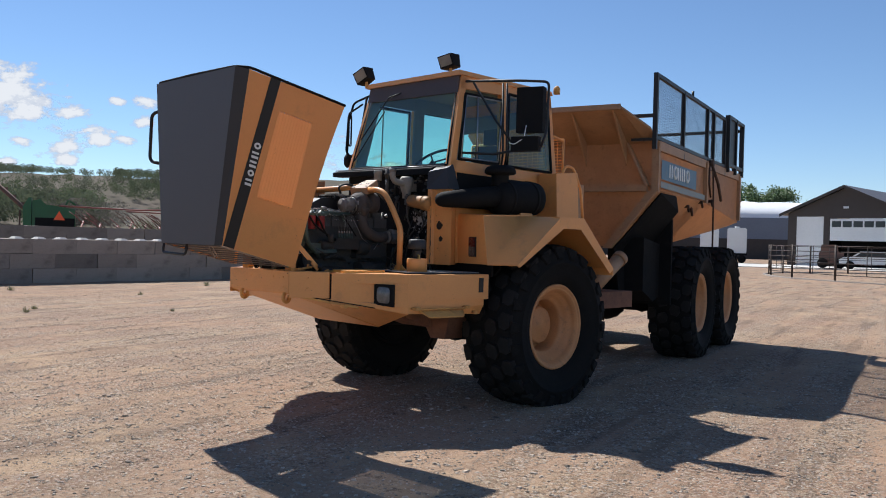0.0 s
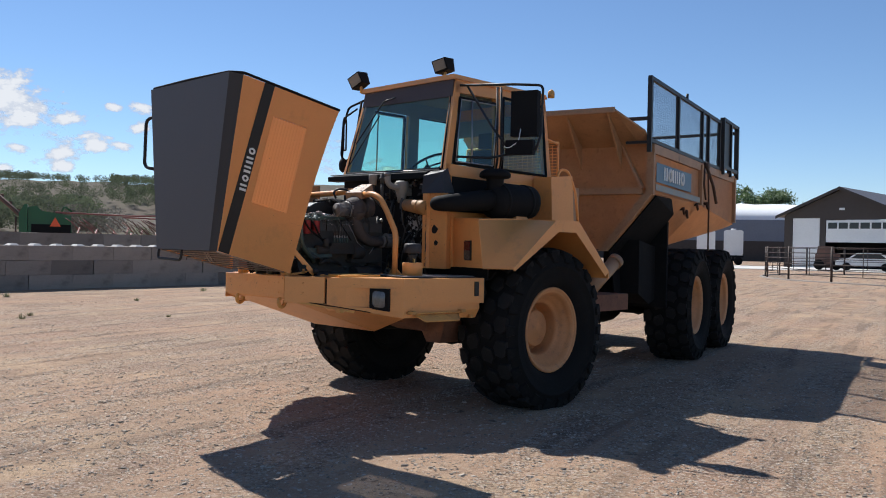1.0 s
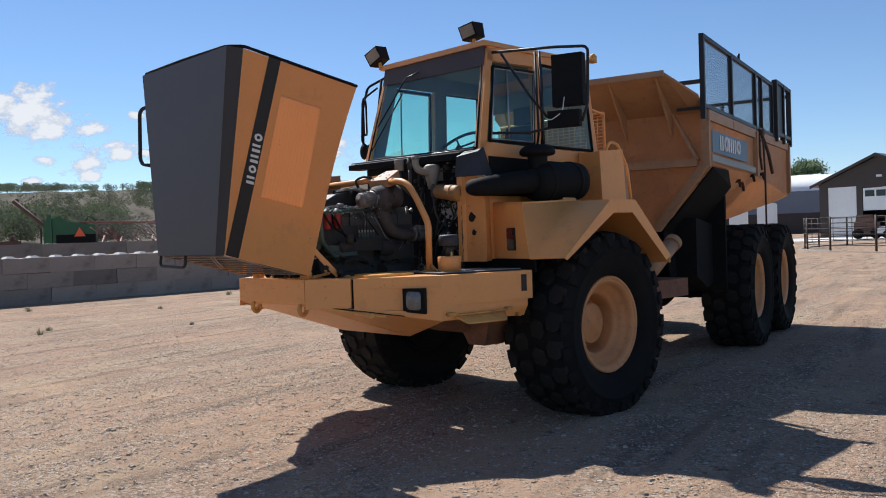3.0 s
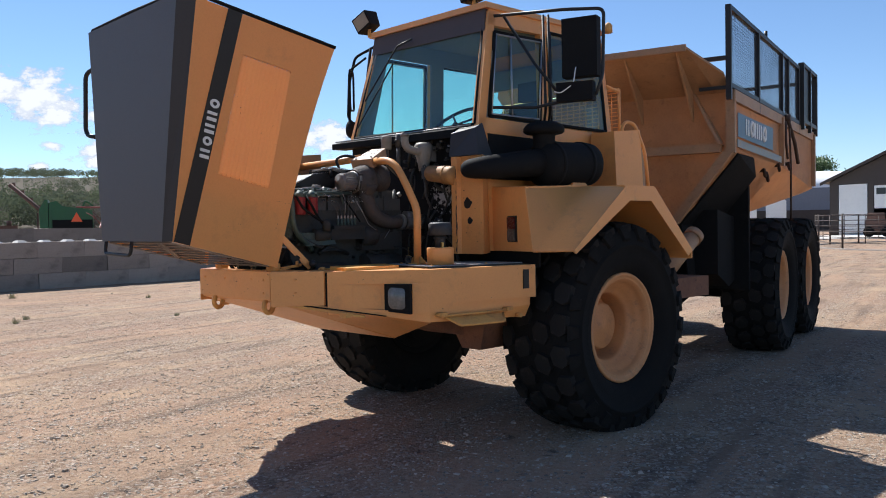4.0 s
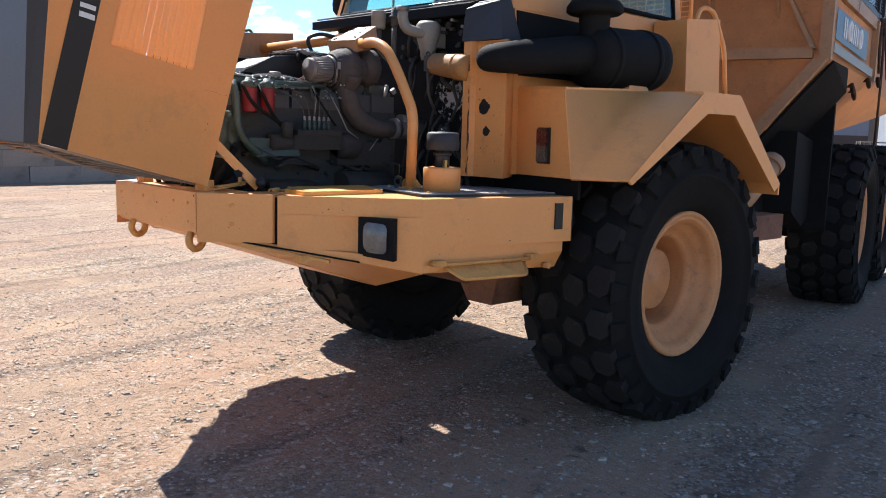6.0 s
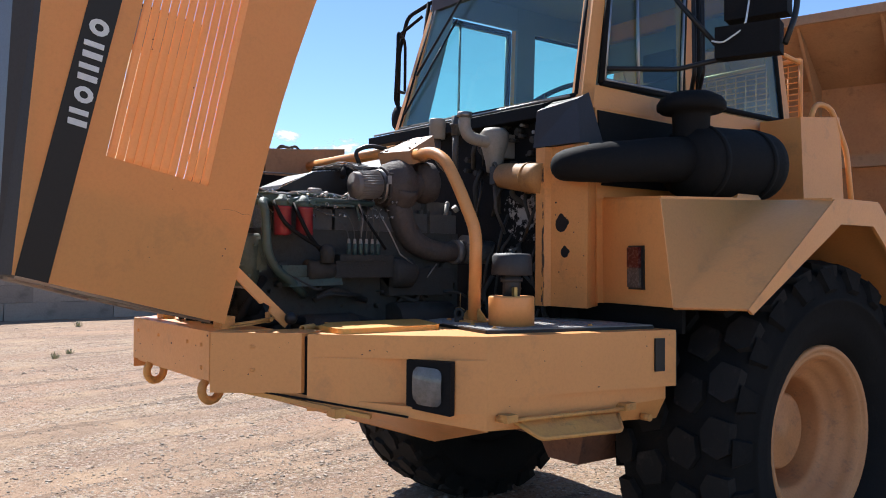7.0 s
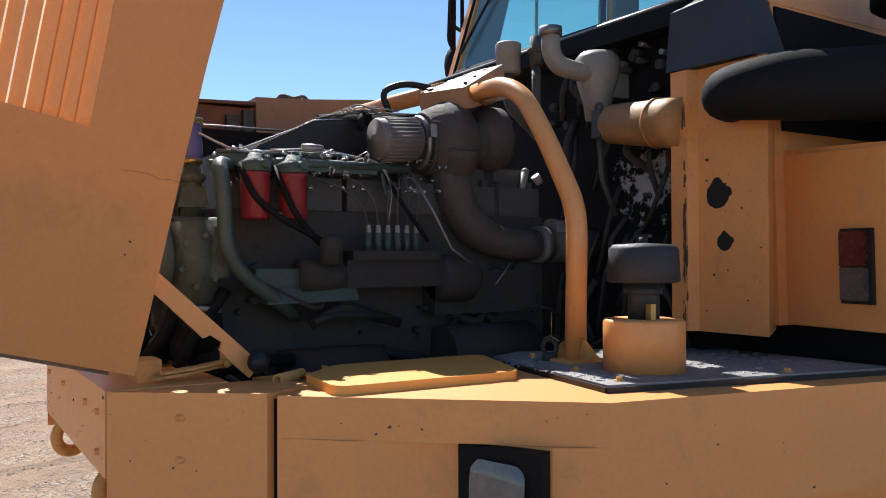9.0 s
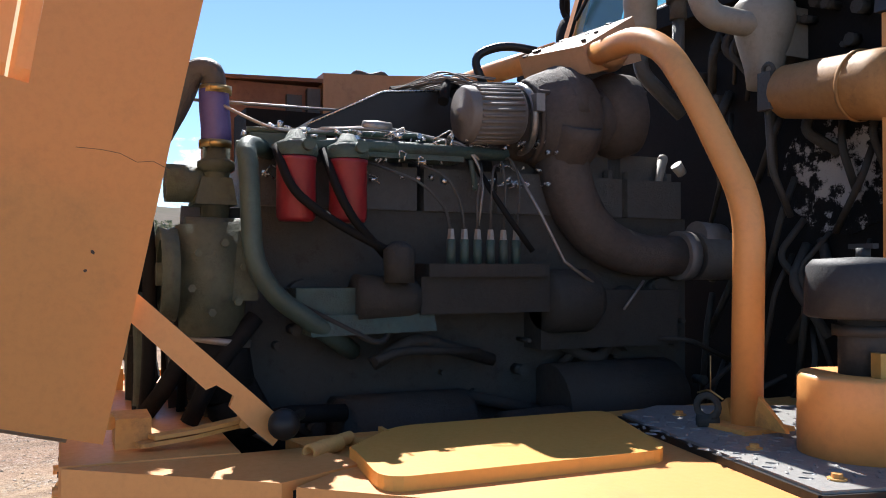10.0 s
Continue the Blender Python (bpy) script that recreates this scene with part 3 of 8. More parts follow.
# front frame and axle
bm = bm_new()
for s in (-1, 1):
    box(bm, s * 0.34 - 0.05, s * 0.34 + 0.05, -2.0, 1.0, 0.93, 1.16)
box(bm, -0.40, 0.40, -1.95, -1.85, 0.95, 1.08)
box(bm, -0.40, 0.40, 0.55, 0.95, 0.66, 1.15)
part("chassis", bm, BLACK_DULL, truck, "black front chassis frame", 0.01)
bm = bm_new()
rod(bm, (-0.95, -0.06, AXLE), (0.95, -0.06, AXLE), 0.15, seg=20)
ball(bm, (0, 0, AXLE), 0.30, (1.0, 0.9, 0.9))
for s in (-1, 1):
    rod(bm, (s * 0.78, -0.06, AXLE), (s * 0.93, -0.06, AXLE), 0.27, 0.25, 24)
    rod(bm, (s * 0.86, -0.06, AXLE), (s * 0.90, -0.06, AXLE), 0.345, seg=28)
    tube(bm, [(s * 0.62, -0.05, 0.62), (s * 0.55, -0.75, 0.66), (s * 0.40, -1.05, 0.92)], 0.05)
part("front_axle", bm, BLACK_DULL, truck, "oily dark axle housing", 0)
bm = bm_new()
prism(bm, [(-1.35, 0.95), (-0.55, 0.95), (-0.55, 0.72), (-0.95, 0.70), (-1.25, 0.80)], 0, 0.18, 0.56)
prism(bm, [(-1.35, 0.95), (-0.55, 0.95), (-0.55, 0.72), (-0.95, 0.70), (-1.25, 0.80)], 0, -0.56, -0.18)
hexa(bm, [(0.52, -0.90, 0.60), (0.70, -0.90, 0.60), (0.70, -0.66, 0.60), (0.52, -0.66, 0.60), (0.42, -0.95, 0.83), (0.80, -0.95, 0.83), (0.80, -0.62, 0.83), (0.42, -0.62, 0.83)])
part("sump_guard", bm, RUST_DARK, truck, "worn rusty yellow guard plate", 0.015)

# ---- front bumper and deck ----
EYES = {-1: -0.262, 1: 0.350}
bm = bm_new()
prism(bm, [(-0.43, -2.44), (0.43, -2.44), (0.44, -2.20), (-0.44, -2.20)], 2, 1.05, 1.22)
bumper = part("front_bumper", bm, YELLOW, truck, "scuffed yellow steel front bumper", 0.012)
for s in (-1, 1):
    bm = bm_new()
    prism(bm, [(s * 0.435, -2.437), (s * 0.625, -2.185), (s * 0.56, -2.05), (s * 0.437, -2.10)], 2, 1.01, 1.218)
    part("corner_plate", bm, YELLOW, bumper, "", 0.008)
    bm = bm_new()
    outer = [(0.640, -2.170), (1.045, -1.70), (1.195, -0.88), (0.60, -0.88), (0.50, -2.0)]
    notch = [(0.640, -2.170), (0.745, -2.060), (0.825, -1.905), (0.990, -1.790), (1.045, -1.70), (1.195, -0.88), (0.60, -0.88), (0.50, -2.0)]
    foot = notch[:5] + [(1.162, -0.90), (0.60, -0.90), (0.50, -2.0)]
    for poly, a, b in ((outer, 1.135, 1.215), (notch, 1.0, 1.135), (foot, 0.95, 1.0)):
        prism(bm, [(s * x, y) for x, y in poly], 2, a, b)
    # the underside drops a little towards the outer corner
    hexa(bm, [(s * 0.66, -2.15, 0.985), (s * 1.045, -1.70, 0.893), (s * 1.125, -0.91, 0.868), (s * 0.60, -0.90, 0.9),
              (s * 0.655, -2.155, 1.0), (s * 1.045, -1.70, 0.95), (s * 1.162, -0.90, 0.95), (s * 0.60, -0.88, 0.95)])
    part("bumper_wing", bm, YELLOW, bumper, "", 0.005)
    # Black filler added behind the gap in place of its shade.
    bm = bm_new()
    prism(bm, [(s * 0.60, -2.185), (s * 0.645, -2.14), (s * 0.60, -2.06), (s * 0.56, -2.10)], 2, 1.00, 1.205)
    part("joint_plate", bm, BLACK_DULL, bumper, "dark filler giving the bumper gap its shade")
    lamp_at = lambda u, z, out: (s * (0.825 + 0.178 * u + 0.45 * out), -1.905 + 0.088 * u - 0.89 * out, z)
    bm = bm_new()
    hexa(bm, [lamp_at(0.15, 0.967, -0.02), lamp_at(1, 0.950, -0.02), lamp_at(1, 1.132, -0.02), lamp_at(0.15, 1.132, -0.02), lamp_at(0.15, 0.967, 0.014), lamp_at(1, 0.950, 0.014), lamp_at(1, 1.132, 0.014), lamp_at(0.15, 1.132, 0.014)])
    part("headlight", bm, BLACK_DULL, bumper, "square headlight in a black surround", 0.006)
    bm = bm_new()
    n = 8
    squash = lambda a, b: 0.5 + (a - 0.5) * (1 - 0.14 * (2 * b - 1) ** 6 * abs(2 * a - 1) ** 3)
    grid = [[bm.verts.new(lamp_at(0.29 + 0.56 * squash(i / n, j / n), 0.984 - 0.006 * i / n + 0.130 * squash(j / n, i / n), 0.016 + 0.016 * (1 - ((i / n * 2 - 1) ** 2 + (j / n * 2 - 1) ** 2) / 2))) for i in range(n + 1)] for j in range(n + 1)]
    for j in range(n):
        for i in range(n):
            bm.faces.new((grid[j][i], grid[j][i + 1], grid[j + 1][i + 1], grid[j + 1][i])).smooth = True
    part("lens", bm, LAMP_GLASS, bumper, "ribbed clear headlight glass")
    bm = bm_new()
    box(bm, s * 1.12, s * 1.185, -0.872, -0.86, 1.0, 1.20)
    plate(bm, [(s * 1.178, -0.985, 1.06), (s * 1.186, -0.94, 1.06), (s * 1.186, -0.94, 1.185), (s * 1.178, -0.985, 1.185)], 0.012)
    part("side_marker", bm, BLACK, bumper, "black slot with side marker lamp", 0.003)
    # fold-down step under the wing
    bm = bm_new()
    hexa(bm, [(s * 1.08, -1.60, 0.915), (s * 1.150, -1.54, 0.868), (s * 1.200, -1.20, 0.866), (s * 1.145, -1.16, 0.908),
              (s * 1.08, -1.60, 0.922), (s * 1.150, -1.54, 0.876), (s * 1.200, -1.20, 0.874), (s * 1.145, -1.16, 0.915)])
    tube(bm, [(s * 1.078, -1.60, 0.92), (s * 1.152, -1.545, 0.868), (s * 1.203, -1.195, 0.866), (s * 1.145, -1.155, 0.912)], 0.009, 8, 0.02)
    for y, x in ((-1.66, 1.085), (-1.13, 1.15)):
        rod(bm, (s * (x - 0.03), y, 0.935), (s * (x + 0.022), y + 0.01, 0.935), 0.012, seg=10)
        box(bm, s * (x - 0.02), s * (x + 0.02), y - 0.004, y + 0.05, 0.925, 0.95)
    rod(bm, (s * 1.13, -1.0, 0.885), (s * 1.17, -1.0, 0.885), 0.014, seg=12)
    rod(bm, (s * 1.09, -1.66, 0.93), (s * 1.155, -1.13, 0.93), 0.008, seg=8)
    part("step", bm, RUSTY, bumper, "bent dusty yellow steel step", 0.004)
    # tow eye
    bm = bm_new()
    ring_bar(bm, (EYES[s], -2.40, 1.008), (1, 0.3, 0), 0.040, 0.016, 24, 8)
    box(bm, EYES[s] - 0.02, EYES[s] + 0.02, -2.42, -2.38, 1.04, 1.08)
    part("tow_eye", bm, RUSTY, bumper, "rusty yellow tow eye")
for x, y, z in ((-0.36, -2.445, 1.17), (-0.10, -2.445, 1.17), (0.22, -2.445, 1.17), (0.36, -2.445, 1.17), (0.36, -2.445, 1.09), (0.52, -2.325, 1.17), (0.52, -2.325, 1.09)):
    bm = bm_new()
    rod(bm, (x, y + 0.02, z), (x + (0.004 if x > 0.5 else 0), y - 0.003, z), 0.0085, 0.007, seg=10)
    part("bolt", bm, YELLOW, bumper)
def slab(bm, corners, thick):
    """A four-cornered plate with its upper side at the corners."""
    hexa(bm, [(x, y, z - thick) for x, y, z in corners] + list(corners))


bm = bm_new()
slab(bm, [(-0.43, -2.42, 1.05), (0.43, -2.42, 1.05), (0.43, -1.46, 0.733), (-0.43, -1.46, 0.733)], 0.014)
skid = part("skid_plate", bm, YELLOW, truck, "scuffed yellow skid plate sloping back under the bumper", 0.004)
for s in (-1, 1):
    bm = bm_new()
    slab(bm, [(s * 0.434, -2.41, 1.045), (s * 0.64, -2.14, 0.998), (s * 1.04, -1.69, 0.900), (s * 0.434, -1.46, 0.735)][::s], 0.012)
    part("side_plate", bm, YELLOW, skid, "scuffed yellow side of the skid plate", 0.003)
    # The slit's shade, modelled as a thin black rod.
    bm = bm_new()
    tube(bm, [(s * 0.50, -2.335, 1.022), (s * 0.70, -2.11, 0.979), (s * 0.88, -1.91, 0.938)], 0.004, 6, 0)
    part("gap_seal", bm, BLACK_DULL, skid, "black rod drawn as the shaded gap under the bumper")
for s in (-1, 1):
    bm = bm_new()
    hexa(bm, [(s * 0.44, -2.385, 1.016), (s * 0.81, -2.02, 0.932), (s * 0.79, -2.0, 0.932), (s * 0.42, -2.36, 1.016),
              (s * 0.44, -2.385, 1.034), (s * 0.81, -2.02, 0.945), (s * 0.79, -2.0, 0.945), (s * 0.42, -2.36, 1.034)])
    box(bm, s * 0.72 - 0.03, s * 0.72 + 0.03, -2.12, -2.08, 0.935, 0.965)
    part("bumper_flange", bm, RUSTY, bumper, "pale scuffed flange under the bumper", 0.005)

bm = bm_new()
prism(bm, [(0.30, -2.10), (0.555, -2.045), (1.03, -1.69), (1.175, -0.89), (0.30, -0.89)], 2, 1.17, 1.205)
part("deck", bm, [RUSTY], truck, "rust-stained yellow deck beside the engine", 0.003)
bm = bm_new()
prism(bm, [(-0.30, -2.10), (-0.555, -2.045), (-1.03, -1.69), (-1.175, -0.89), (-0.30, -0.89)], 2, 1.17, 1.205)
part("deck", bm, [RUSTY], truck, "rust-stained yellow deck beside the engine", 0.003)
bm = bm_new()
outline = [tuple(p)[:2] for p in rounded([(0.56, -2.065, 0), (0.715, -2.085, 0), (0.725, -1.655, 0), (0.42, -1.55, 0), (0.41, -1.95, 0), (0.53, -2.065, 0)], 0.045)]
prism(bm, outline, 2, 1.201, 1.234)
part("deck_lid", bm, GOLDEN, truck, "raised bright yellow cover with rounded edges", 0.008)
bm = bm_new()
prism(bm, [(0.960, -1.630), (1.115, -0.92), (0.62, -0.92), (0.40, -1.42), (0.45, -1.535)], 2, 1.207, 1.230)
WALK = material("worn_grey_checker_plate", (0.30, 0.295, 0.285), 0.5, 0.3, (0.20, 0.195, 0.185), 6, 0.7, 0.25, 120, (0.15, 0.11, 0.085), 0.4)
tread = part("tread_plate", bm, WALK, truck, "worn bare checker plate walkway", 0.006)
bm = bm_new()
for a, b in (((0.445, -1.538), (0.961, -1.634)), ((0.963, -1.634), (1.119, -0.92))):
    plate(bm, [(*a, 1.204), (*b, 1.204), (*b, 1.226), (*a, 1.226)], 0.006)
part("plate_edge", bm, BLACK, tread, "dark strip along the front edge of the plate")
bm = bm_new()
rnd = random.Random(4)
for i in range(30):
    for j in range(22):
        y, x = -1.60 + i * 0.0225, 0.46 + j * 0.030 + (i % 2) * 0.015
        if 0.47 + max(0.0, y + 1.52) * 0.36 < x < 0.935 + (y + 1.63) * 0.218 and (x - 0.84) ** 2 + (y + 1.41) ** 2 > 0.0095 and rnd.random() < 0.85:
            d = 0.0045 if (i + j) % 2 else -0.0045
            hexa(bm, [(x - 0.008, y - d - 0.003, 1.229), (x + 0.008, y + d - 0.003, 1.229), (x + 0.008, y + d + 0.003, 1.229), (x - 0.008, y - d + 0.003, 1.229),
                      (x - 0.005, y - d - 0.001, 1.2316), (x + 0.005, y + d - 0.001, 1.2316), (x + 0.005, y + d + 0.001, 1.2316), (x - 0.005, y - d + 0.001, 1.2316)])
part("tread_pattern", bm, WALK, tread, "raised checker pattern", kind="stuff")
for x, y in ((0.93, -1.57), (0.76, -1.535), (0.80, -1.27), (0.50, -1.45), (1.03, -1.18)):
    bm = bm_new()
    rod(bm, (x, y, 1.225), (x, y, 1.238), 0.007, seg=6, smooth=False)
    rod(bm, (x, y, 1.229), (x, y, 1.2325), 0.012, seg=12)
    part("bolt", bm, RUSTY, tread)
# filler neck with its black cap, on a round yellow foot
bm = bm_new()
lathe(bm, [(0, 1.228), (0.088, 1.228), (0.088, 1.335), (0.084, 1.341), (0.0, 1.341)], (0.84, -1.41, 0), (0, 0, 1), 30)
foot = part("filler_foot", bm, YELLOW, truck, "round yellow filler housing")
bm = bm_new()
rod(bm, (0.84, -1.41, 1.34), (0.84, -1.41, 1.44), 0.034, seg=18)
rod(bm, (0.84, -1.41, 1.395), (0.84, -1.41, 1.41), 0.042, seg=18)
lathe(bm, [(0.03, 1.428), (0.074, 1.420), (0.078, 1.424), (0.075, 1.492), (0.066, 1.502), (0, 1.506)], (0.84, -1.41, 0), (0, 0, 1), 30)
rod(bm, (0.84, -1.41, 1.50), (0.84, -1.41, 1.518), 0.010, seg=8)
box(bm, 0.82, 0.86, -1.416, -1.404, 1.517, 1.524)
part("breather_cap", bm, CAP, foot, "dusty black breather cap")
bm = bm_new()
box(bm, 0.875, 0.89, -1.44, -1.425, 1.34, 1.375)
part("latch", bm, BRASS, foot)

chips(bumper, (-0.42, -2.4405, 1.06), (0.84, 0, 0), (0, 0, 0.15), 14, (0.001, 0.004), 62, stretch=1.4)
chips(bumper, (0.655, -2.1545, 1.14), (0.375, 0.435, 0), (0, 0, 0.065), 8, (0.001, 0.003), 63, stretch=1.4)
chips(bumper, (1.0465, -1.695, 0.96), (0.146, 0.80, 0), (0, 0, 0.24), 12, (0.001, 0.003), 64, stretch=1.3)
chips(bumper, (0.438, -2.434, 1.02), (0.185, 0.248, 0), (0, 0, 0.19), 8, (0.001, 0.004), 65)
# ---- tilted hood ----
DULL_BAR = material("weathered_grey_bars", (0.13, 0.105, 0.09), 0.6, 0.1, (0.08, 0.066, 0.058), 9, 0.6, 0.1, 90)
def hood_side(s, t, sign=1, inset=0.0):
    """A point of a side panel: s from its front edge to its rear edge, t from its foot to its top."""
    f = Vector((0, -3.065 + 0.075 * t, 1.42 + 1.30 * t))
    b = Vector((0, -2.385 + 0.315 * t, 1.245 + 1.325 * t))
    p = f.lerp(b, s)
    p.x = sign * (0.43 + 0.15 * (p.z - 1.24) - inset)
    return p


def side_piece(bm, s00, s10, s01, s11, t0, t1, sign=1, thick=0.012, inset=0.0):
    """A four-sided piece of the side panel; s at its foot (front, rear), then at its top."""
    q = ((s00, t0), (s10, t0), (s11, t1), (s01, t1))
    hexa(bm, [hood_side(*p, sign, inset + thick) for p in q] + [hood_side(*p, sign, inset) for p in q])


LT0, LT1 = 0.325, 0.84          # the louvred field, foot and top
front_s = lambda t: 0.269 + 0.096 * t
rear_s = lambda t: 0.757 - 0.050 * t
edge_s = lambda t: 1 - 0.036 * math.sin(math.pi * t ** 1.2)          # the rear edge is hollowed a little
hood = None
for sign in (1, -1):
    # one sheet with the louvre opening in it, in eight strips round the opening
    bm = bm_new()
    steps = [0, 0.1, 0.21, LT0, 0.45, 0.58, 0.71, LT1, 0.92, 1]
    cols = [[0, front_s(t), rear_s(t), edge_s(t)] for t in steps]
    skin = [[[bm.verts.new(hood_side(q, t, sign, inset)) for q in row] for t, row in zip(steps, cols)] for inset in (0.0, 0.012)]
    for j in range(len(steps) - 1):
        for i in range(3):
            if i == 1 and LT0 <= steps[j] < LT1:
                continue
            for g in skin:
                bm.faces.new((g[j][i], g[j][i + 1], g[j + 1][i + 1], g[j + 1][i]))
        for i, wall in ((0, True), (3, True), (1, LT0 <= steps[j] < LT1), (2, LT0 <= steps[j] < LT1)):
            if wall:
                bm.faces.new((skin[0][j][i], skin[0][j + 1][i], skin[1][j + 1][i], skin[1][j][i]))
    for j, span in ((0, (0, 1, 2)), (9, (0, 1, 2)), (3, (1,)), (7, (1,))):
        for i in span:
            bm.faces.new((skin[0][j][i], skin[0][j][i + 1], skin[1][j][i + 1], skin[1][j][i]))
    if hood is None:
        bm2 = bm_new()
        X = lambda z: 0.43 + 0.15 * (z - 1.24)
        for z0, z1 in ((1.42, 2.735),):
            a0, a1 = X(z0) - 0.052, X(z1) - 0.057
            y0, y1 = -3.10, -3.075
            crown = [(-a0, y0, z0), (a0, y0, z0), (a0, y0 + 0.02, z0), (-a0, y0 + 0.02, z0), (-a1, y1, z1), (a1, y1, z1), (a1, y1 + 0.02, z1), (-a1, y1 + 0.02, z1)]
            hexa(bm2, crown)
        hood = part("hood", bm2, GREY_HOOD, truck, "dark grey hood top tilted forward upright", 0.004)
    part("side_panel", bm, YELLOW_HOOD, hood, "yellow fibreglass hood side panel")
    # chamfer between top and side
    bm = bm_new()
    f0, f1 = hood_side(0, 0, sign), hood_side(0, 1, sign)
    a0, a1 = X(1.42) - 0.052, X(2.76) - 0.06
    hexa(bm, [(sign * a0, -3.10, 1.42), f0, f0 + Vector((-sign * 0.02, 0.015, 0)), (sign * a0, -3.08, 1.42),
              (sign * a1, -3.075, 2.735), f1, f1 + Vector((-sign * 0.02, 0.015, 0)), (sign * a1, -3.055, 2.735)])
    part("hood_corner", bm, CORNER_GREY, hood, "near-black chamfered hood edge", 0.004)
    n = 12
    for i in range(n):
        bm = bm_new()
        g = lambda t, k: front_s(t) + (rear_s(t) - front_s(t)) * k / n
        rows = []
        for t in (LT0 + 0.001, LT0 + 0.012, LT1 - 0.012, LT1 - 0.001):
            lift = 1.0 if LT0 + 0.01 < t < LT1 - 0.01 else 0.15
            low, cut = (0.0075, 0.13) if sign > 0 else (0.0075, 0.02)
            rows.append([hood_side(g(t, i + k), t, sign, low - lift * h) for k, h in ((cut, 0.0), (0.35, 0.0035), (0.7, 0.006), (1.0, 0.007))] + [hood_side(g(t, i + k), t, sign, low - lift * h + 0.0013) for k, h in ((1.0, 0.007), (0.7, 0.006), (0.35, 0.0035), (cut, 0.0))])
        rings = [[bm.verts.new(p) for p in r] for r in rows]
        for u, v in zip(rings, rings[1:]):
            for k in range(8):
                bm.faces.new((u[k], u[(k + 1) % 8], v[(k + 1) % 8], v[k]))
        bm.faces.new(rings[0])
        bm.faces.new(rings[-1])
        part("louvre_slat", bm, YELLOW_LOUVRE if sign > 0 else BRIGHT_SLAT, hood, "thin louvre slat lit through by the sun" if i == 0 else "")
    bm = bm_new()
    side_piece(bm, 0.012, 0.150, 0.207, 0.303, 0.0, 1.0, sign, 0.004, -0.004)
    band = part("stripe", bm, BLACK, hood, "black band with white brand marks")
    # five white marks in the band
    bm = bm_new()
    for i in range(5):
        t0 = 0.372 + 0.053 * i
        c = lambda t: 0.1275 + 0.12 * t
        e = 0.036
        if i in (1, 4):
            for k in range(12):
                u0, u1 = 2 * math.pi * k / 12, 2 * math.pi * (k + 1) / 12
                at = lambda u, r, z: hood_side(c(t0 + 0.02) + e * r * math.cos(u), t0 + 0.02 + 0.019 * r * math.sin(u), sign, z)
                hexa(bm, [at(u0, 0.45, -0.005), at(u0, 1, -0.005), at(u1, 1, -0.005), at(u1, 0.45, -0.005), at(u0, 0.45, -0.008), at(u0, 1, -0.008), at(u1, 1, -0.008), at(u1, 0.45, -0.008)])
        else:
            side_piece(bm, c(t0) - e, c(t0) + e, c(t0) - e, c(t0) + e, t0, t0 + 0.014, sign, 0.003, -0.008)
            side_piece(bm, c(t0) - e, c(t0) + e, c(t0) - e, c(t0) + e, t0 + 0.026, t0 + 0.038, sign, 0.003, -0.008)
    part("brand_mark", bm, WHITE_MARK, hood, "white brand mark as plain shapes")
# Added sheets stop light through the panels and orange bounce inside.
for t0, t1, sign in ((0.01, 0.28, -1), (0.86, 0.99, -1), (0.01, 0.24, 1)):
    bm = bm_new()
    side_piece(bm, 0.01, 0.95, 0.01, 0.95, t0, t1, sign, 0.004, 0.014)
    part("lining", bm, LIGHT_BLOCK, hood, "added pale sheet inside the hood, blocking transmitted light")
p0, p1, p2 = hood_side(0.30, 0.02), hood_side(0.98, 0.02), hood_side(0.30, 0.98)
chips(hood, p0, p1 - p0, p2 - p0, 16, (0.001, 0.0035), 61)
bm = bm_new()
tube(bm, [hood_side(k, 0.281 + d, 1, -0.0003) for k, d in ((0.985, 0.0), (0.955, 0.004), (0.93, -0.001), (0.90, 0.003), (0.87, 0.002), (0.83, -0.002))], 0.0004, 5, 0)
part("crack", bm, RUST_DARK, hood, "hairline crack in the fibreglass")
# rubber trim round the open top edge
bm = bm_new()
tube(bm, [hood_side(1.0, 1.005), hood_side(0.0, 1.01), (X(2.76) - 0.09, -3.065, 2.738), (0, -3.068, 2.745), (-X(2.76) + 0.09, -3.065, 2.742), hood_side(0.0, 1.01, -1), hood_side(1.0, 1.005, -1)], 0.011, 8, 0.03)
part("edge_trim", bm, BLACK_DULL, hood, "black rubber edge trim")
GRILLE_EDGE = material("dull_grey_brown_rod", (0.30, 0.25, 0.21), 0.6, 0.2, (0.22, 0.17, 0.14), 8, 0.6, 0.1, 80)
for p, q in (((-0.42, -3.05, 1.412), (-0.41, -2.43, 1.253)), ((0.42, -3.05, 1.412), (0.41, -2.43, 1.253)), ((0.29, -3.05, 1.406), (-0.24, -2.68, 1.311)), ((0.25, -3.05, 1.406), (-0.28, -2.68, 1.311))):
    bm = bm_new()
    tube(bm, [p, q], 0.006, 6, 0)
    part("grille_stay", bm, GRILLE_EDGE, hood, "pale grey rod across the hood grille")
for i in range(9):
    k = i / 8
    y, z, x = -3.045 + 0.60 * k, 1.414 - 0.155 * k, 0.42 - 0.01 * k
    bm = bm_new()
    tube(bm, [(-x, y, z), (x, y, z)], 0.005, 8, 0)
    part("grille_bar", bm, DULL_BAR, hood, "thin dark grille bar" if i == 0 else "")
bm = bm_new()
tube(bm, [(-0.60, -3.03, 2.52), (-0.70, -3.06, 2.50), (-0.70, -3.07, 2.10), (-0.58, -3.05, 2.08)], 0.014, 10, 0.06)
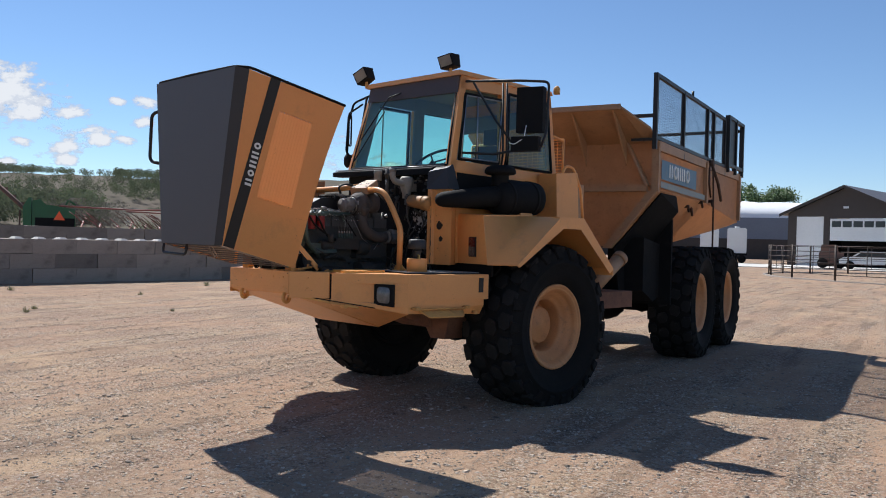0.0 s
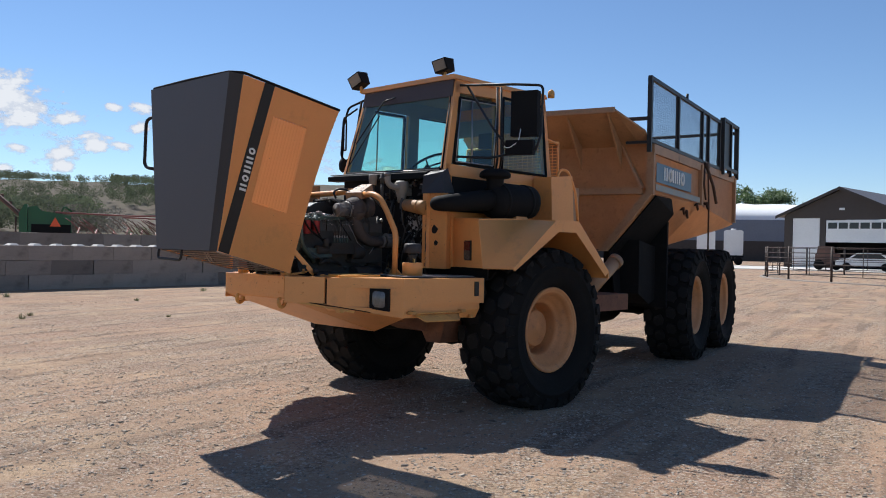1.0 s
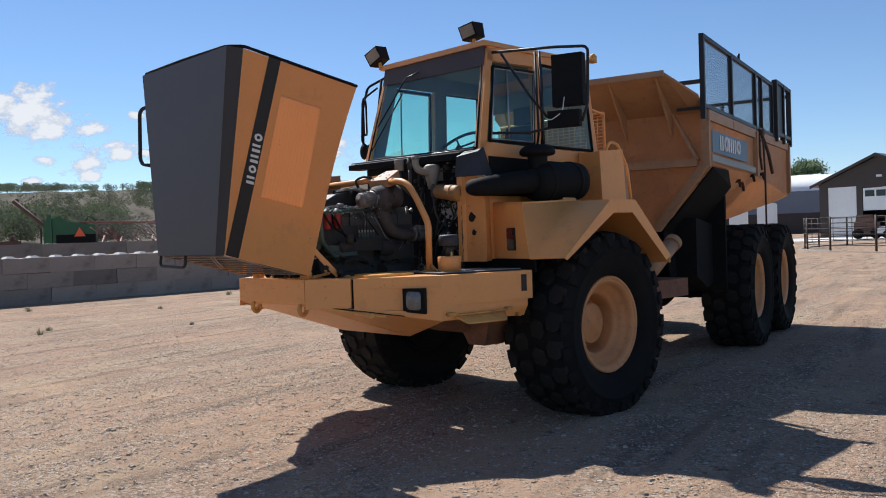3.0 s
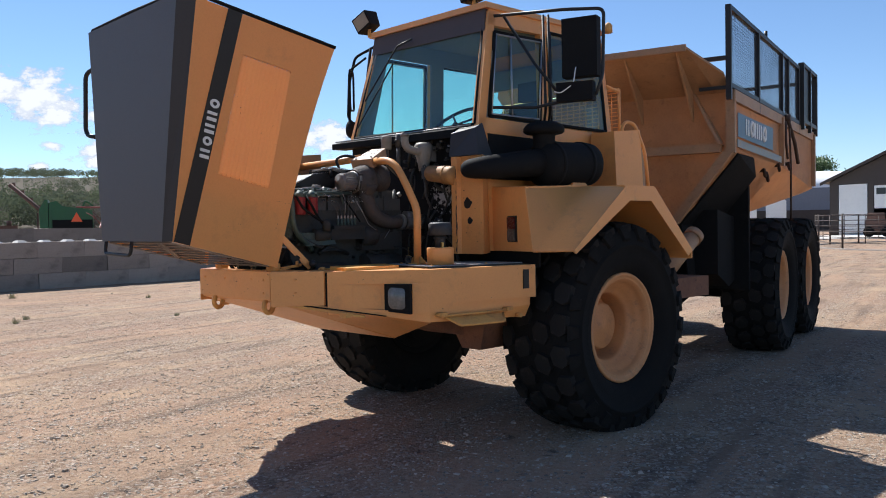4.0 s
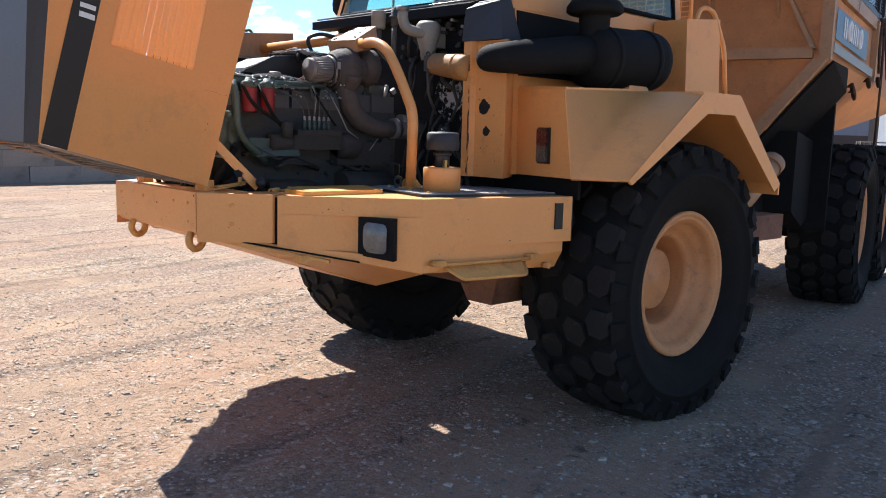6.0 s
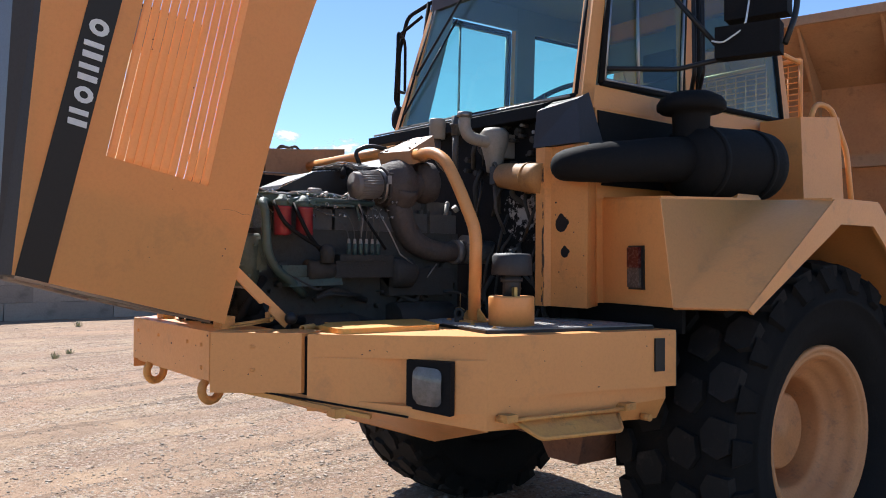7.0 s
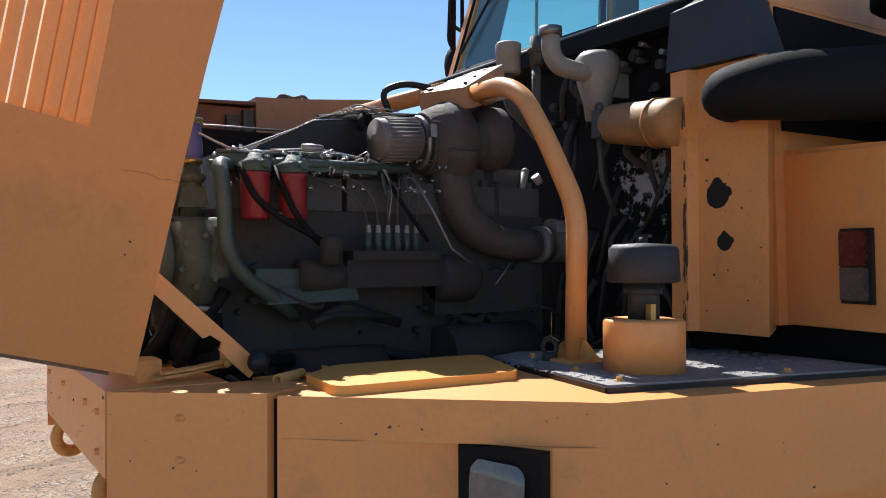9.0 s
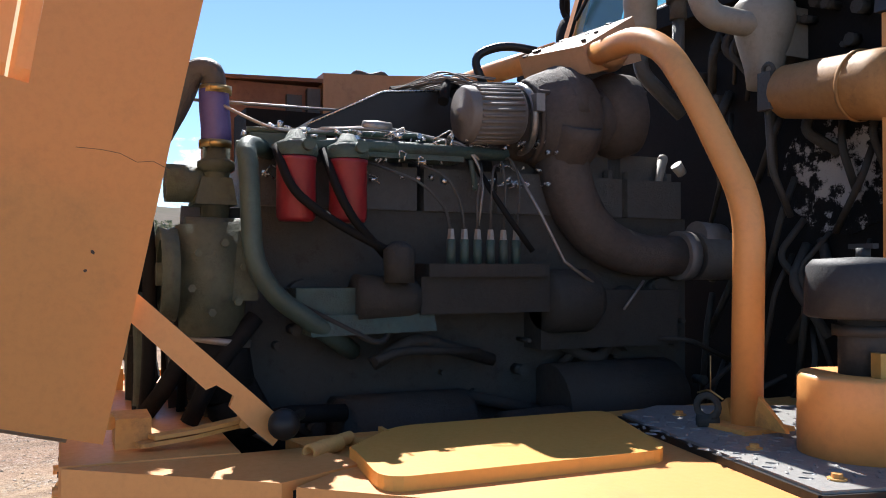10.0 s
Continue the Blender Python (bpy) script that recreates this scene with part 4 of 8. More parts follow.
part("grab_handle", bm, BLACK, hood, "black tubular grab handle")
bm = bm_new()
tube(bm, [(-0.42, -3.07, 1.42), (-0.42, -3.08, 1.345), (-0.05, -3.08, 1.335), (-0.05, -3.07, 1.42)], 0.011, 8, 0.04)
part("grab_handle", bm, BLACK, hood, "black tubular grab handle")
bm = bm_new()
prism(bm, [(-2.36, 1.468), (-2.147, 1.271), (-2.13, 1.245), (-2.15, 1.222), (-2.185, 1.253), (-2.214, 1.284), (-2.208, 1.300), (-2.233, 1.317), (-2.248, 1.311), (-2.36, 1.42)], 0, 0.414, 0.426)
strut = part("hood_stay", bm, YELLOW, truck, "flat notched yellow hood stay", 0.0015)
bm = bm_new()
ball(bm, (0.452, -2.140, 1.258), 0.0235, sub=3)
rod(bm, (0.40, -2.10, 1.262), (0.452, -2.140, 1.258), 0.008, seg=8)
part("knob", bm, BLACK, strut, "black ball knob")
for s in (-1, 1):
    bm = bm_new()
    box(bm, s * 0.315 - 0.04, s * 0.315 + 0.04, -2.365, -2.315, 1.218, 1.265)
    rod(bm, (s * 0.29, -2.372, 1.258), (s * 0.345, -2.372, 1.258), 0.010, seg=10)
    hinge = part("hood_hinge", bm, RUSTY, truck, "worn yellow hood hinge block", 0.004)
    for k, (z, y) in enumerate(((1.226, 0.0), (1.236, 0.018))):
        bm = bm_new()
        p = [Vector(q) for q in ((s * 0.375, -2.335 + y, z), (s * 0.375, -2.27 + y, z + 0.006), (s * 0.345, -2.17 + y, z + 0.016))]
        for a, b in zip(p, p[1:]):
            w = Vector((0.011, 0.004, 0))
            hexa(bm, [a - w, a + w, b + w, b - w, a - w + Vector((0, 0, 0.006)), a + w + Vector((0, 0, 0.006)), b + w + Vector((0, 0, 0.006)), b - w + Vector((0, 0, 0.006))])
        part("link", bm, RUSTY, hinge, "flat bent hinge link" if k == 0 else "", 0.001)
    bm = bm_new()
    rod(bm, (s * 0.33, -2.175, 1.235), (s * 0.33, -2.175, 1.275), 0.010, seg=10)
    rod(bm, (s * 0.315, -2.16, 1.25), (s * 0.385, -2.185, 1.25), 0.007, seg=8)
    part("hinge_pin", bm, RUSTY, hinge)
    # tube ends under the stay
    for x, y, r in ((0.49, -2.105, 0.0125), (0.455, -2.075, 0.010)):
        bm = bm_new()
        lathe(bm, [(r, 0), (r, 0.075), (r * 0.6, 0.075), (r * 0.6, 0.0), (r, 0)], (s * (x - 0.045), y + 0.05, 1.222), (s * 0.62, -0.78, 0), 14)
        part("catch_tube", bm, RUSTY, hinge)

# ---- panel beside the engine, fenders ----
bm = bm_new()
prism(bm, [(0.610, -1.072), (0.664, -1.072), (0.676, -1.044), (0.885, -1.044), (0.752, -0.838), (0.742, -0.842), (0.870, -1.030), (0.668, -1.030), (0.654, -1.058), (0.622, -1.058), (0.622, -0.90), (0.610, -0.90)], 2, 1.285, 1.958)
side_wall = part("engine_bulkhead", bm, BULKHEAD, truck, "yellow bulkhead panel with two cut holes", 0.004)
bm = bm_new()
rnd = random.Random(15)
# Holes are black discs on the panel, their shade put in as colour.
for x, z, r in ((0.738, 1.631, 0.036), (0.758, 1.512, 0.023)):
    bump = lambda t, c: 0.28 * max(0.0, 1 - ((t - c) / 0.42) ** 2)
    ring = [r * (0.95 + bump(t, 0.2) + bump(t, 1.65) + rnd.uniform(-0.03, 0.03)) for t in (2 * math.pi * k / 28 for k in range(28))]
    bm = bm_new()
    prism(bm, [(x + q * math.cos(2 * math.pi * k / 28), z + q * math.sin(2 * math.pi * k / 28)) for k, q in enumerate(ring)], 1, -1.0465, -1.0445)
    part("panel_hole", bm, BLACK, side_wall, "black disc drawn as an irregular cut-out")
bm = bm_new()
for x, z, r in ((0.705, 1.722, 0.004), (0.725, 1.43, 0.003)):
    bm = bm_new()
    rod(bm, (x, -1.0465, z), (x, -1.0435, z), r, seg=8)
    part("rivet_hole", bm, BLACK, side_wall, "small black disc drawn as a rivet hole")
rnd = random.Random(16)
for k in range(34):
    bm = bm_new()
    z, x = rnd.uniform(1.30, 1.86), 0.655 + rnd.gauss(0, 0.003)
    h, w = rnd.uniform(0.006, 0.05), rnd.uniform(0.0008, 0.003)
    prism(bm, [(x - w, z), (x + w * 0.3, z - h * 0.4), (x + w, z + h * 0.3), (x + w * 0.2, z + h)], 1, -1.0745 - 0.00002 * k, -1.0715)
    part("scratch", bm, CHIPPED, side_wall, "dark scratch along the fold" if k == 0 else "")
for k in range(12):
    bm = bm_new()
    x, z, r = rnd.uniform(0.69, 0.87), rnd.uniform(1.32, 1.75), rnd.uniform(0.001, 0.003)
    prism(bm, [(x + r * rnd.uniform(0.6, 1.3) * math.cos(1.26 * q), z + r * rnd.uniform(0.6, 1.3) * math.sin(1.26 * q)) for q in range(5)], 1, -1.0465, -1.0435)
    part("paint_chip", bm, CHIPPED, side_wall, "small dark paint chip" if k == 0 else "")

# Added dark plates keep the gap under the bulkhead unlit.
bm = bm_new()
box(bm, 0.63, 1.19, -0.835, -0.815, 1.195, 1.33)
box(bm, 0.612, 0.632, -0.99, -0.815, 1.195, 1.30)
part("dark_panel", bm, BLACK_DULL, side_wall, "dark plate added below the bulkhead to stop a light leak")
for s in (1, -1):
    bm = bm_new()
    P = lambda x, y, z: (s * x, y, z)
    # front box, the slanted facet, the flat top and the rear slope, each a plate with thickness
    inner = 0.742
    hexa(bm, [P(inner, -0.845, 1.302), P(1.215, -0.925, 1.300), P(1.215, -0.900, 1.300), P(inner, -0.820, 1.302),
              P(inner, -0.845, 1.742), P(1.145, -0.915, 1.722), P(1.145, -0.890, 1.722), P(inner, -0.820, 1.742)])
    f = bm.faces.new([bm.verts.new(P(*p)) for p in ((1.145, -0.912, 1.722), (1.215, -0.922, 1.300), (1.47, -0.83, 1.305), (1.47, -0.23, 1.735), (1.15, -0.30, 1.745))])
    f.smooth = True
    sheet = bmesh.ops.extrude_face_region(bm, geom=[f])
    for v in sheet["geom"]:
        if isinstance(v, bmesh.types.BMVert):
            v.co += Vector((-s * 0.008, 0.008, -0.008))
    fender = part("fender", bm, YELLOW, truck, "angular yellow front fender", 0.003)
    for name, q in (("top_plate", [(inner + 0.005, -0.838, 1.745), (1.145, -0.908, 1.725), (1.15, -0.30, 1.748), (inner + 0.005, -0.30, 1.751)]),
                    ("top_plate", [(0.78, -0.31, 1.747), (1.47, -0.24, 1.735), (1.47, 0.14, 1.735), (0.78, 0.14, 1.747)]),
                    ("rear_plate", [(0.78, 0.135, 1.745), (1.47, 0.135, 1.735), (1.47, 0.66, 1.265), (0.78, 0.66, 1.275)]),
                    ("rear_lip", [(0.78, 0.66, 1.27), (1.47, 0.66, 1.262), (1.47, 0.66, 1.20), (0.78, 0.66, 1.21)])):
        bm = bm_new()
        plate(bm, [P(*p) for p in q], 0.014)
        part(name, bm, YELLOW, fender, "", 0.003)
    # turned-down lip along the outer edge
    lip = [(-0.83, 1.305), (-0.23, 1.735), (0.14, 1.735), (0.66, 1.265)]
    low = [(-0.80, 1.285), (-0.18, 1.635), (0.09, 1.635), (0.60, 1.22)]
    for (a, b), (c, d) in zip(zip(lip, lip[1:]), zip(low, low[1:])):
        bm = bm_new()
        hexa(bm, [P(1.462, *c), P(1.476, *c), P(1.476, *d), P(1.462, *d), P(1.462, *a), P(1.476, *a), P(1.476, *b), P(1.462, *b)])
        part("edge_lip", bm, YELLOW, fender, "", 0.003)
    bm = bm_new()
    plate(bm, [P(0.78, -0.80, 1.30), P(0.78, 0.7, 1.30), P(0.78, 0.7, 1.72), P(0.78, -0.80, 1.72)], 0.02)
    plate(bm, [P(0.79, -0.82, 1.308), P(1.20, -0.88, 1.302), P(1.44, -0.80, 1.302), P(0.80, -0.55, 1.31)], 0.01)
    part("wheel_arch_liner", bm, BLACK_DULL, fender, "dark wheel arch lining")
    def lamp_box(x0, x1, z0, z1, out, lean):
        b = bm_new()
        skew = lambda x, y: P(x, y - 0.175 * (x - 1.015), 0)[:2]
        hexa(b, [(*skew(x - k, y), z) for z, k in ((z0, 0.0), (z1, lean)) for x, y in ((x0, -out), (x1, -out), (x1, -0.885), (x0, -0.885))])
        return b
    part("lamp_base", lamp_box(0.973, 1.060, 1.364, 1.540, 0.905, 0.003), BLACK, fender, "black marker lamp base", 0.004)
    part("marker_lamp", lamp_box(0.981, 1.050, 1.373, 1.449, 0.921, 0.001), CLEAR_LENS, fender, "clear lower lens of the marker lamp", 0.006)
    part("marker_lens", lamp_box(0.979, 1.048, 1.452, 1.533, 0.921, 0.001), RED_LENS, fender, "dark red lens", 0.006)
    # yellow tower behind the cab corner, with a grab loop
    bm = bm_new()
    hexa(bm, [P(0.80, 0.30, 1.73), P(1.04, 0.30, 1.73), P(1.06, 0.64, 1.73), P(0.80, 0.64, 1.73), P(0.80, 0.30, 2.19), P(1.02, 0.30, 2.19), P(1.04, 0.63, 2.22), P(0.80, 0.63, 2.22)])
    tower = part("tank_tower", bm, YELLOW, truck, "upright yellow tank housing behind the cab", 0.012)
    bm = bm_new()
    tube(bm, [P(1.0, 0.42, 2.18), P(1.0, 0.47, 2.28), P(1.02, 0.58, 2.27), P(1.05, 0.68, 2.05), P(1.07, 0.70, 1.74)], 0.014, 8, 0.05)
    part("grab_rail", bm, YELLOW, tower, "thin yellow grab rail")

# ---- air cleaner ----
bm = bm_new()
lathe(bm, [(0, 0.0), (0.138, 0.0), (0.155, 0.015), (0.160, 0.05), (0.160, 0.46), (0.15, 0.52), (0.09, 0.56), (0, 0.56)], (1.03, -0.05, 1.918), (-0.06, -1, -0.03), 32)
for h in (0.10, 0.42):
    lathe(bm, [(0.160, h), (0.166, h), (0.166, h + 0.03), (0.160, h + 0.03)], (1.03, -0.05, 1.918), (-0.06, -1, -0.03), 32)
air = part("air_cleaner", bm, BLACK_DULL, truck, "big black cylindrical air cleaner")
bm = bm_new()
tube(bm, [(1.0, -0.50, 1.92), (0.985, -0.80, 1.895), (0.94, -1.08, 1.865), (0.83, -1.135, 1.86), (0.79, -1.05, 1.86)], 0.085, 18, 0.10, (0.098, 0.055))
part("intake_hose", bm, BLACK_DULL, air, "black intake hose")
bm = bm_new()
lathe(bm, [(0.075, 1.97), (0.08, 2.10), (0.085, 2.115), (0.128, 2.118), (0.145, 2.13), (0.145, 2.155), (0.128, 2.18), (0.09, 2.20), (0, 2.208)], (1.0, -0.53, 0), (0, 0, 1), 30)
part("pre_cleaner", bm, BLACK_DULL, air, "black mushroom rain cap")
bm = bm_new()
prism(bm, [(-0.35, 1.745), (-0.15, 1.745), (-0.20, 1.80), (-0.32, 1.80)], 0, 0.93, 1.10)
part("bracket", bm, YELLOW, air)

# ---- cab ----
def cab_point(x, y, z):
    """Cab corners by share: x and y -1 to 1 across and along, z in metres."""
    k = (z - 2.2) / 0.85
    left, right = -0.66, 0.77 - 0.145 * k
    front, back = -0.95 + 0.28 * k, 0.63 + 0.06 * k
    return Vector((left + (right - left) * (x + 1) / 2, front + (back - front) * (y + 1) / 2, z))


def on_side(x, y, z):
    k = (z - 2.2) / 0.85
    return Vector((0.77 - 0.145 * k if x > 0 else -0.66, y, z))


def post(bm, a, b, w, d):
    """A pillar between two cab points, w across and d along."""
    hexa(bm, [a + Vector((i * w / 2, j * d / 2, 0)) for i, j in ((-1, -1), (1, -1), (1, 1), (-1, 1))] +
         [b + Vector((i * w / 2, j * d / 2, 0)) for i, j in ((-1, -1), (1, -1), (1, 1), (-1, 1))])


bm = bm_new()
C = cab_point
# lower body, roof ring, pillars
hexa(bm, [(-0.66, -0.89, 1.30), (0.80, -0.89, 1.30), (0.80, 0.60, 1.30), (-0.66, 0.60, 1.30), (-0.66, -0.89, 2.14), (0.78, -0.89, 2.14), C(1, 1, 2.14), C(-1, 1, 2.14)])
cab = part("cab", bm, YELLOW, truck, "yellow cab body with large windows", 0.01)
bm = bm_new()
for x in (-1, 1):
    for y, w in ((-1, 0.075), (1, 0.07)):
        post(bm, C(x, y, 2.13) + Vector((-x * 0.03, -y * 0.03, 0)), C(x, y, 3.03) + Vector((-x * 0.03, -y * 0.03, 0)), 0.06, w)
    low, high = (-0.225, -0.065) if x > 0 else (-0.055, -0.03)
    post(bm, on_side(x, low, 2.13) + Vector((-x * 0.03, 0, 0)), on_side(x, high, 3.03) + Vector((-x * 0.03, 0, 0)), 0.05, 0.075 if x > 0 else 0.13)
    hexa(bm, [C(x, -1, 2.13), C(x, 1, 2.13), C(x, 1, 2.13) - Vector((x * 0.05, 0, 0)), C(x, -1, 2.13) - Vector((x * 0.05, 0, 0)),
              C(x, -1, 2.235), C(x, 1, 2.20), C(x, 1, 2.20) - Vector((x * 0.05, 0, 0)), C(x, -1, 2.235) - Vector((x * 0.05, 0, 0))])
    hexa(bm, [C(x, -1, 2.925), C(x, 1, 2.96), C(x, 1, 2.96) - Vector((x * 0.05, 0, 0)), C(x, -1, 2.925) - Vector((x * 0.05, 0, 0)),
              C(x, -1, 3.07), C(x, 1, 3.07), C(x, 1, 3.07) - Vector((x * 0.05, 0, 0)), C(x, -1, 3.07) - Vector((x * 0.05, 0, 0))])
hexa(bm, [C(-1, 1, 2.90), C(1, 1, 2.90), C(1, 1, 2.90) - Vector((0, 0.05, 0)), C(-1, 1, 2.90) - Vector((0, 0.05, 0)), C(-1, 1, 3.07), C(1, 1, 3.07), C(1, 1, 3.07) - Vector((0, 0.05, 0)), C(-1, 1, 3.07) - Vector((0, 0.05, 0))])
part("cab_frame", bm, YELLOW, cab, "yellow window pillars", 0.008)
bm = bm_new()
hexa(bm, [C(-1, -1, 3.05) + Vector((-0.03, -0.05, 0)), C(1, -1, 3.05) + Vector((0.02, -0.05, 0)), C(1, 1, 3.05) + Vector((0.02, 0.02, 0)), C(-1, 1, 3.05) + Vector((-0.03, 0.02, 0)),
          C(-1, -1, 3.095) + Vector((-0.03, -0.06, 0)), C(1, -1, 3.095) + Vector((0.01, -0.06, 0)), C(1, 1, 3.095) + Vector((0.01, 0.01, 0)), C(-1, 1, 3.095) + Vector((-0.03, 0.01, 0))])
part("roof", bm, YELLOW, cab, "yellow cab roof", 0.012)
bm = bm_new()
e = 0.02
hexa(bm, [C(-0.98, -1, 2.90) + Vector((0, -0.012, 0)), C(0.97, -1, 2.88) + Vector((0, -0.012, 0)), C(0.97, -1, 2.88) + Vector((0, 0.02, 0)), C(-0.98, -1, 2.90) + Vector((0, 0.02, 0)),
          C(-0.98, -1, 3.05) + Vector((0, -0.03, 0)), C(0.97, -1, 3.05) + Vector((0, -0.03, 0)), C(0.97, -1, 3.05) + Vector((0, 0.02, 0)), C(-0.98, -1, 3.05) + Vector((0, 0.02, 0))])
part("sun_visor", bm, HEADLINER, cab, "dark brown visor over the windscreen", 0.004)
bm = bm_new()
q = [C(-0.94, -1, 2.20), C(0.95, -1, 2.18), C(0.93, -1, 2.90), C(-0.94, -1, 2.92)]
plate(bm, q, 0.006)
pane = part("windscreen", bm, GLASS, cab, "clear greenish windscreen")
pane.visible_shadow = False
bm = bm_new()
for a, b in zip(q, q[1:] + q[:1]):
    tube(bm, [a, b], 0.014, 6, 0)
part("windscreen_seal", bm, BLACK_DULL, cab, "black rubber windscreen seal")


def side_window(x, pts, name, label):
    off = Vector((0.004 * x, 0, 0))
    q = [Vector(p) + off for p in pts]
    bm = bm_new()
    plate(bm, q, 0.006)
    ob = part(name, bm, GLASS_SIDE, cab, label)
    ob.visible_shadow = False
    bm = bm_new()
    for a, b in zip(q, q[1:] + q[:1]):
        tube(bm, [a, b], 0.014, 6, 0)
    part("window_seal", bm, BLACK_DULL, cab)


for x in (1, -1):
    w1 = [on_side(x, -0.84, 2.245), on_side(x, -0.29, 2.245), on_side(x, -0.12, 2.885), on_side(x, -0.66, 2.875)]
    if x < 0:
        w1 = [on_side(x, -0.78, 2.235), on_side(x, -0.13, 2.235), on_side(x, -0.11, 2.885), on_side(x, -0.66, 2.885)]
    w2 = [on_side(x, -0.16 if x > 0 else 0.02, 2.235), on_side(x, 0.545, 2.225), on_side(x, 0.62 if x > 0 else 0.56, 2.955 if x > 0 else 2.90), on_side(x, -0.01 if x > 0 else 0.04, 2.965 if x > 0 else 2.90)]
    side_window(x, w1, "side_window", "hinged front side window with chrome frame")
    side_window(x, w2, "side_window", "large dusty side window")
    bm = bm_new()
    q = [p + Vector((0.012 * x, 0, 0)) + (sum(w1, Vector()) / 4 - p) * 0.05 for p in w1]
    for a, b in zip(q, q[1:] + q[:1]):
        tube(bm, [a, b], 0.007, 6, 0)
    tube(bm, [q[0].lerp(q[1], 0.42), q[3].lerp(q[2], 0.30)], 0.008, 6, 0)
    part("window_bar", bm, STEEL, cab, "thin bright window frame")
# back wall glass with its guard grid
bm = bm_new()
q = [C(-0.9, 1, 2.25), C(0.9, 1, 2.25), C(0.9, 1, 2.90), C(-0.9, 1, 2.90)]
plate(bm, q, 0.006)
ob = part("rear_window", bm, GLASS, cab, "rear cab window")
ob.visible_shadow = False
bm = bm_new()
hexa(bm, [C(-0.06, 1, 2.13) - Vector((0, 0.06, 0)), C(0.10, 1, 2.13) - Vector((0, 0.06, 0)), C(0.10, 1, 2.13), C(-0.06, 1, 2.13),
          C(-0.06, 1, 2.92) - Vector((0, 0.06, 0)), C(0.10, 1, 2.92) - Vector((0, 0.06, 0)), C(0.10, 1, 2.92), C(-0.06, 1, 2.92)])
hexa(bm, [C(-0.98, 1, 2.72) - Vector((0, 0.05, 0)), C(0.98, 1, 2.72) - Vector((0, 0.05, 0)), C(0.98, 1, 2.72), C(-0.98, 1, 2.72),
          C(-0.98, 1, 2.92) - Vector((0, 0.05, 0)), C(0.98, 1, 2.92) - Vector((0, 0.05, 0)), C(0.98, 1, 2.92), C(-0.98, 1, 2.92)])
part("rear_post", bm, GREY_TRIM, cab, "grey lined rear post inside the cab")
bm = bm_new()
post(bm, Vector((-0.600, -0.055, 2.13)), Vector((-0.600, -0.03, 3.03)), 0.02, 0.145)
post(bm, Vector((-0.600, 0.59, 2.13)), Vector((-0.600, 0.64, 3.03)), 0.02, 0.12)
post(bm, Vector((-0.600, -0.88, 2.13)), Vector((-0.600, -0.63, 3.03)), 0.02, 0.13)
box(bm, -0.612, -0.592, -0.90, 0.64, 2.12, 2.235)
box(bm, -0.612, -0.592, -0.66, 0.68, 2.89, 3.05)
part("cab_lining", bm, GREY_TRIM, cab, "grey lining of the far cab side")
for i in range(12):
    bm = bm_new()
    tube(bm, [(-0.55, 0.80, 2.22 + 0.032 * i), (0.72, 0.80, 2.22 + 0.032 * i)], 0.004, 5, 0)
    part("guard_wire", bm, YELLOW, cab)
for i in range(20):
    bm = bm_new()
    tube(bm, [(-0.55 + 0.0668 * i, 0.806, 2.2), (-0.55 + 0.0668 * i, 0.806, 2.58)], 0.004, 5, 0)
    part("guard_wire", bm, YELLOW, cab)
bm = bm_new()
for a, b in (((-0.56, 0.8, 2.18), (-0.56, 0.8, 2.60)), ((0.73, 0.8, 2.18), (0.73, 0.8, 2.60)), ((-0.56, 0.8, 2.60), (0.73, 0.8, 2.60)), ((-0.56, 0.8, 2.18), (0.73, 0.8, 2.18)),
             ((0.73, 0.8, 2.58), (0.69, 0.66, 2.62)), ((0.73, 0.8, 2.2), (0.74, 0.6, 2.15))):
    tube(bm, [a, b], 0.013, 6, 0)
part("window_guard", bm, YELLOW, cab, "yellow wire guard over the rear window")
# Dark sheet over the solid body stands in for the unlit interior.
bm = bm_new()
box(bm, -0.60, 0.72, -0.86, 0.58, 2.146, 2.156)
part("cab_floor", bm, BLACK_DULL, cab, "dark sheet at sill height for the unlit cab interior")
bm = bm_new()
hexa(bm, [C(-0.97, -0.95, 3.030), C(0.97, -0.95, 3.030), C(0.97, 0.97, 3.030), C(-0.97, 0.97, 3.030), C(-0.97, -0.95, 3.046), C(0.97, -0.95, 3.046), C(0.97, 0.97, 3.046), C(-0.97, 0.97, 3.046)])
for x in (-1, 1):
    hexa(bm, [C(x, -0.92, 2.93) - Vector((x * 0.052, 0, 0)), C(x, 0.97, 2.96) - Vector((x * 0.052, 0, 0)), C(x, 0.97, 2.96) - Vector((x * 0.06, 0, 0)), C(x, -0.92, 2.93) - Vector((x * 0.06, 0, 0)),
              C(x, -0.92, 3.04) - Vector((x * 0.052, 0, 0)), C(x, 0.97, 3.04) - Vector((x * 0.052, 0, 0)), C(x, 0.97, 3.04) - Vector((x * 0.06, 0, 0)), C(x, -0.92, 3.04) - Vector((x * 0.06, 0, 0))])
part("headliner", bm, GREY_TRIM, cab, "grey headliner of the cab")
# inside: seat, dash, wheel
bm = bm_new()
box(bm, -0.15, 0.33, -0.15, 0.30, 1.85, 2.0)
hexa(bm, [(-0.13, 0.26, 1.98), (0.31, 0.26, 1.98), (0.31, 0.38, 1.98), (-0.13, 0.38, 1.98), (-0.10, 0.36, 2.52), (0.28, 0.36, 2.52), (0.28, 0.46, 2.52), (-0.10, 0.46, 2.52)])
box(bm, -0.02, 0.20, 0.38, 0.46, 2.54, 2.70)
part("seat", bm, SEAT, cab, "dark grey driver seat", 0.04)
bm = bm_new()
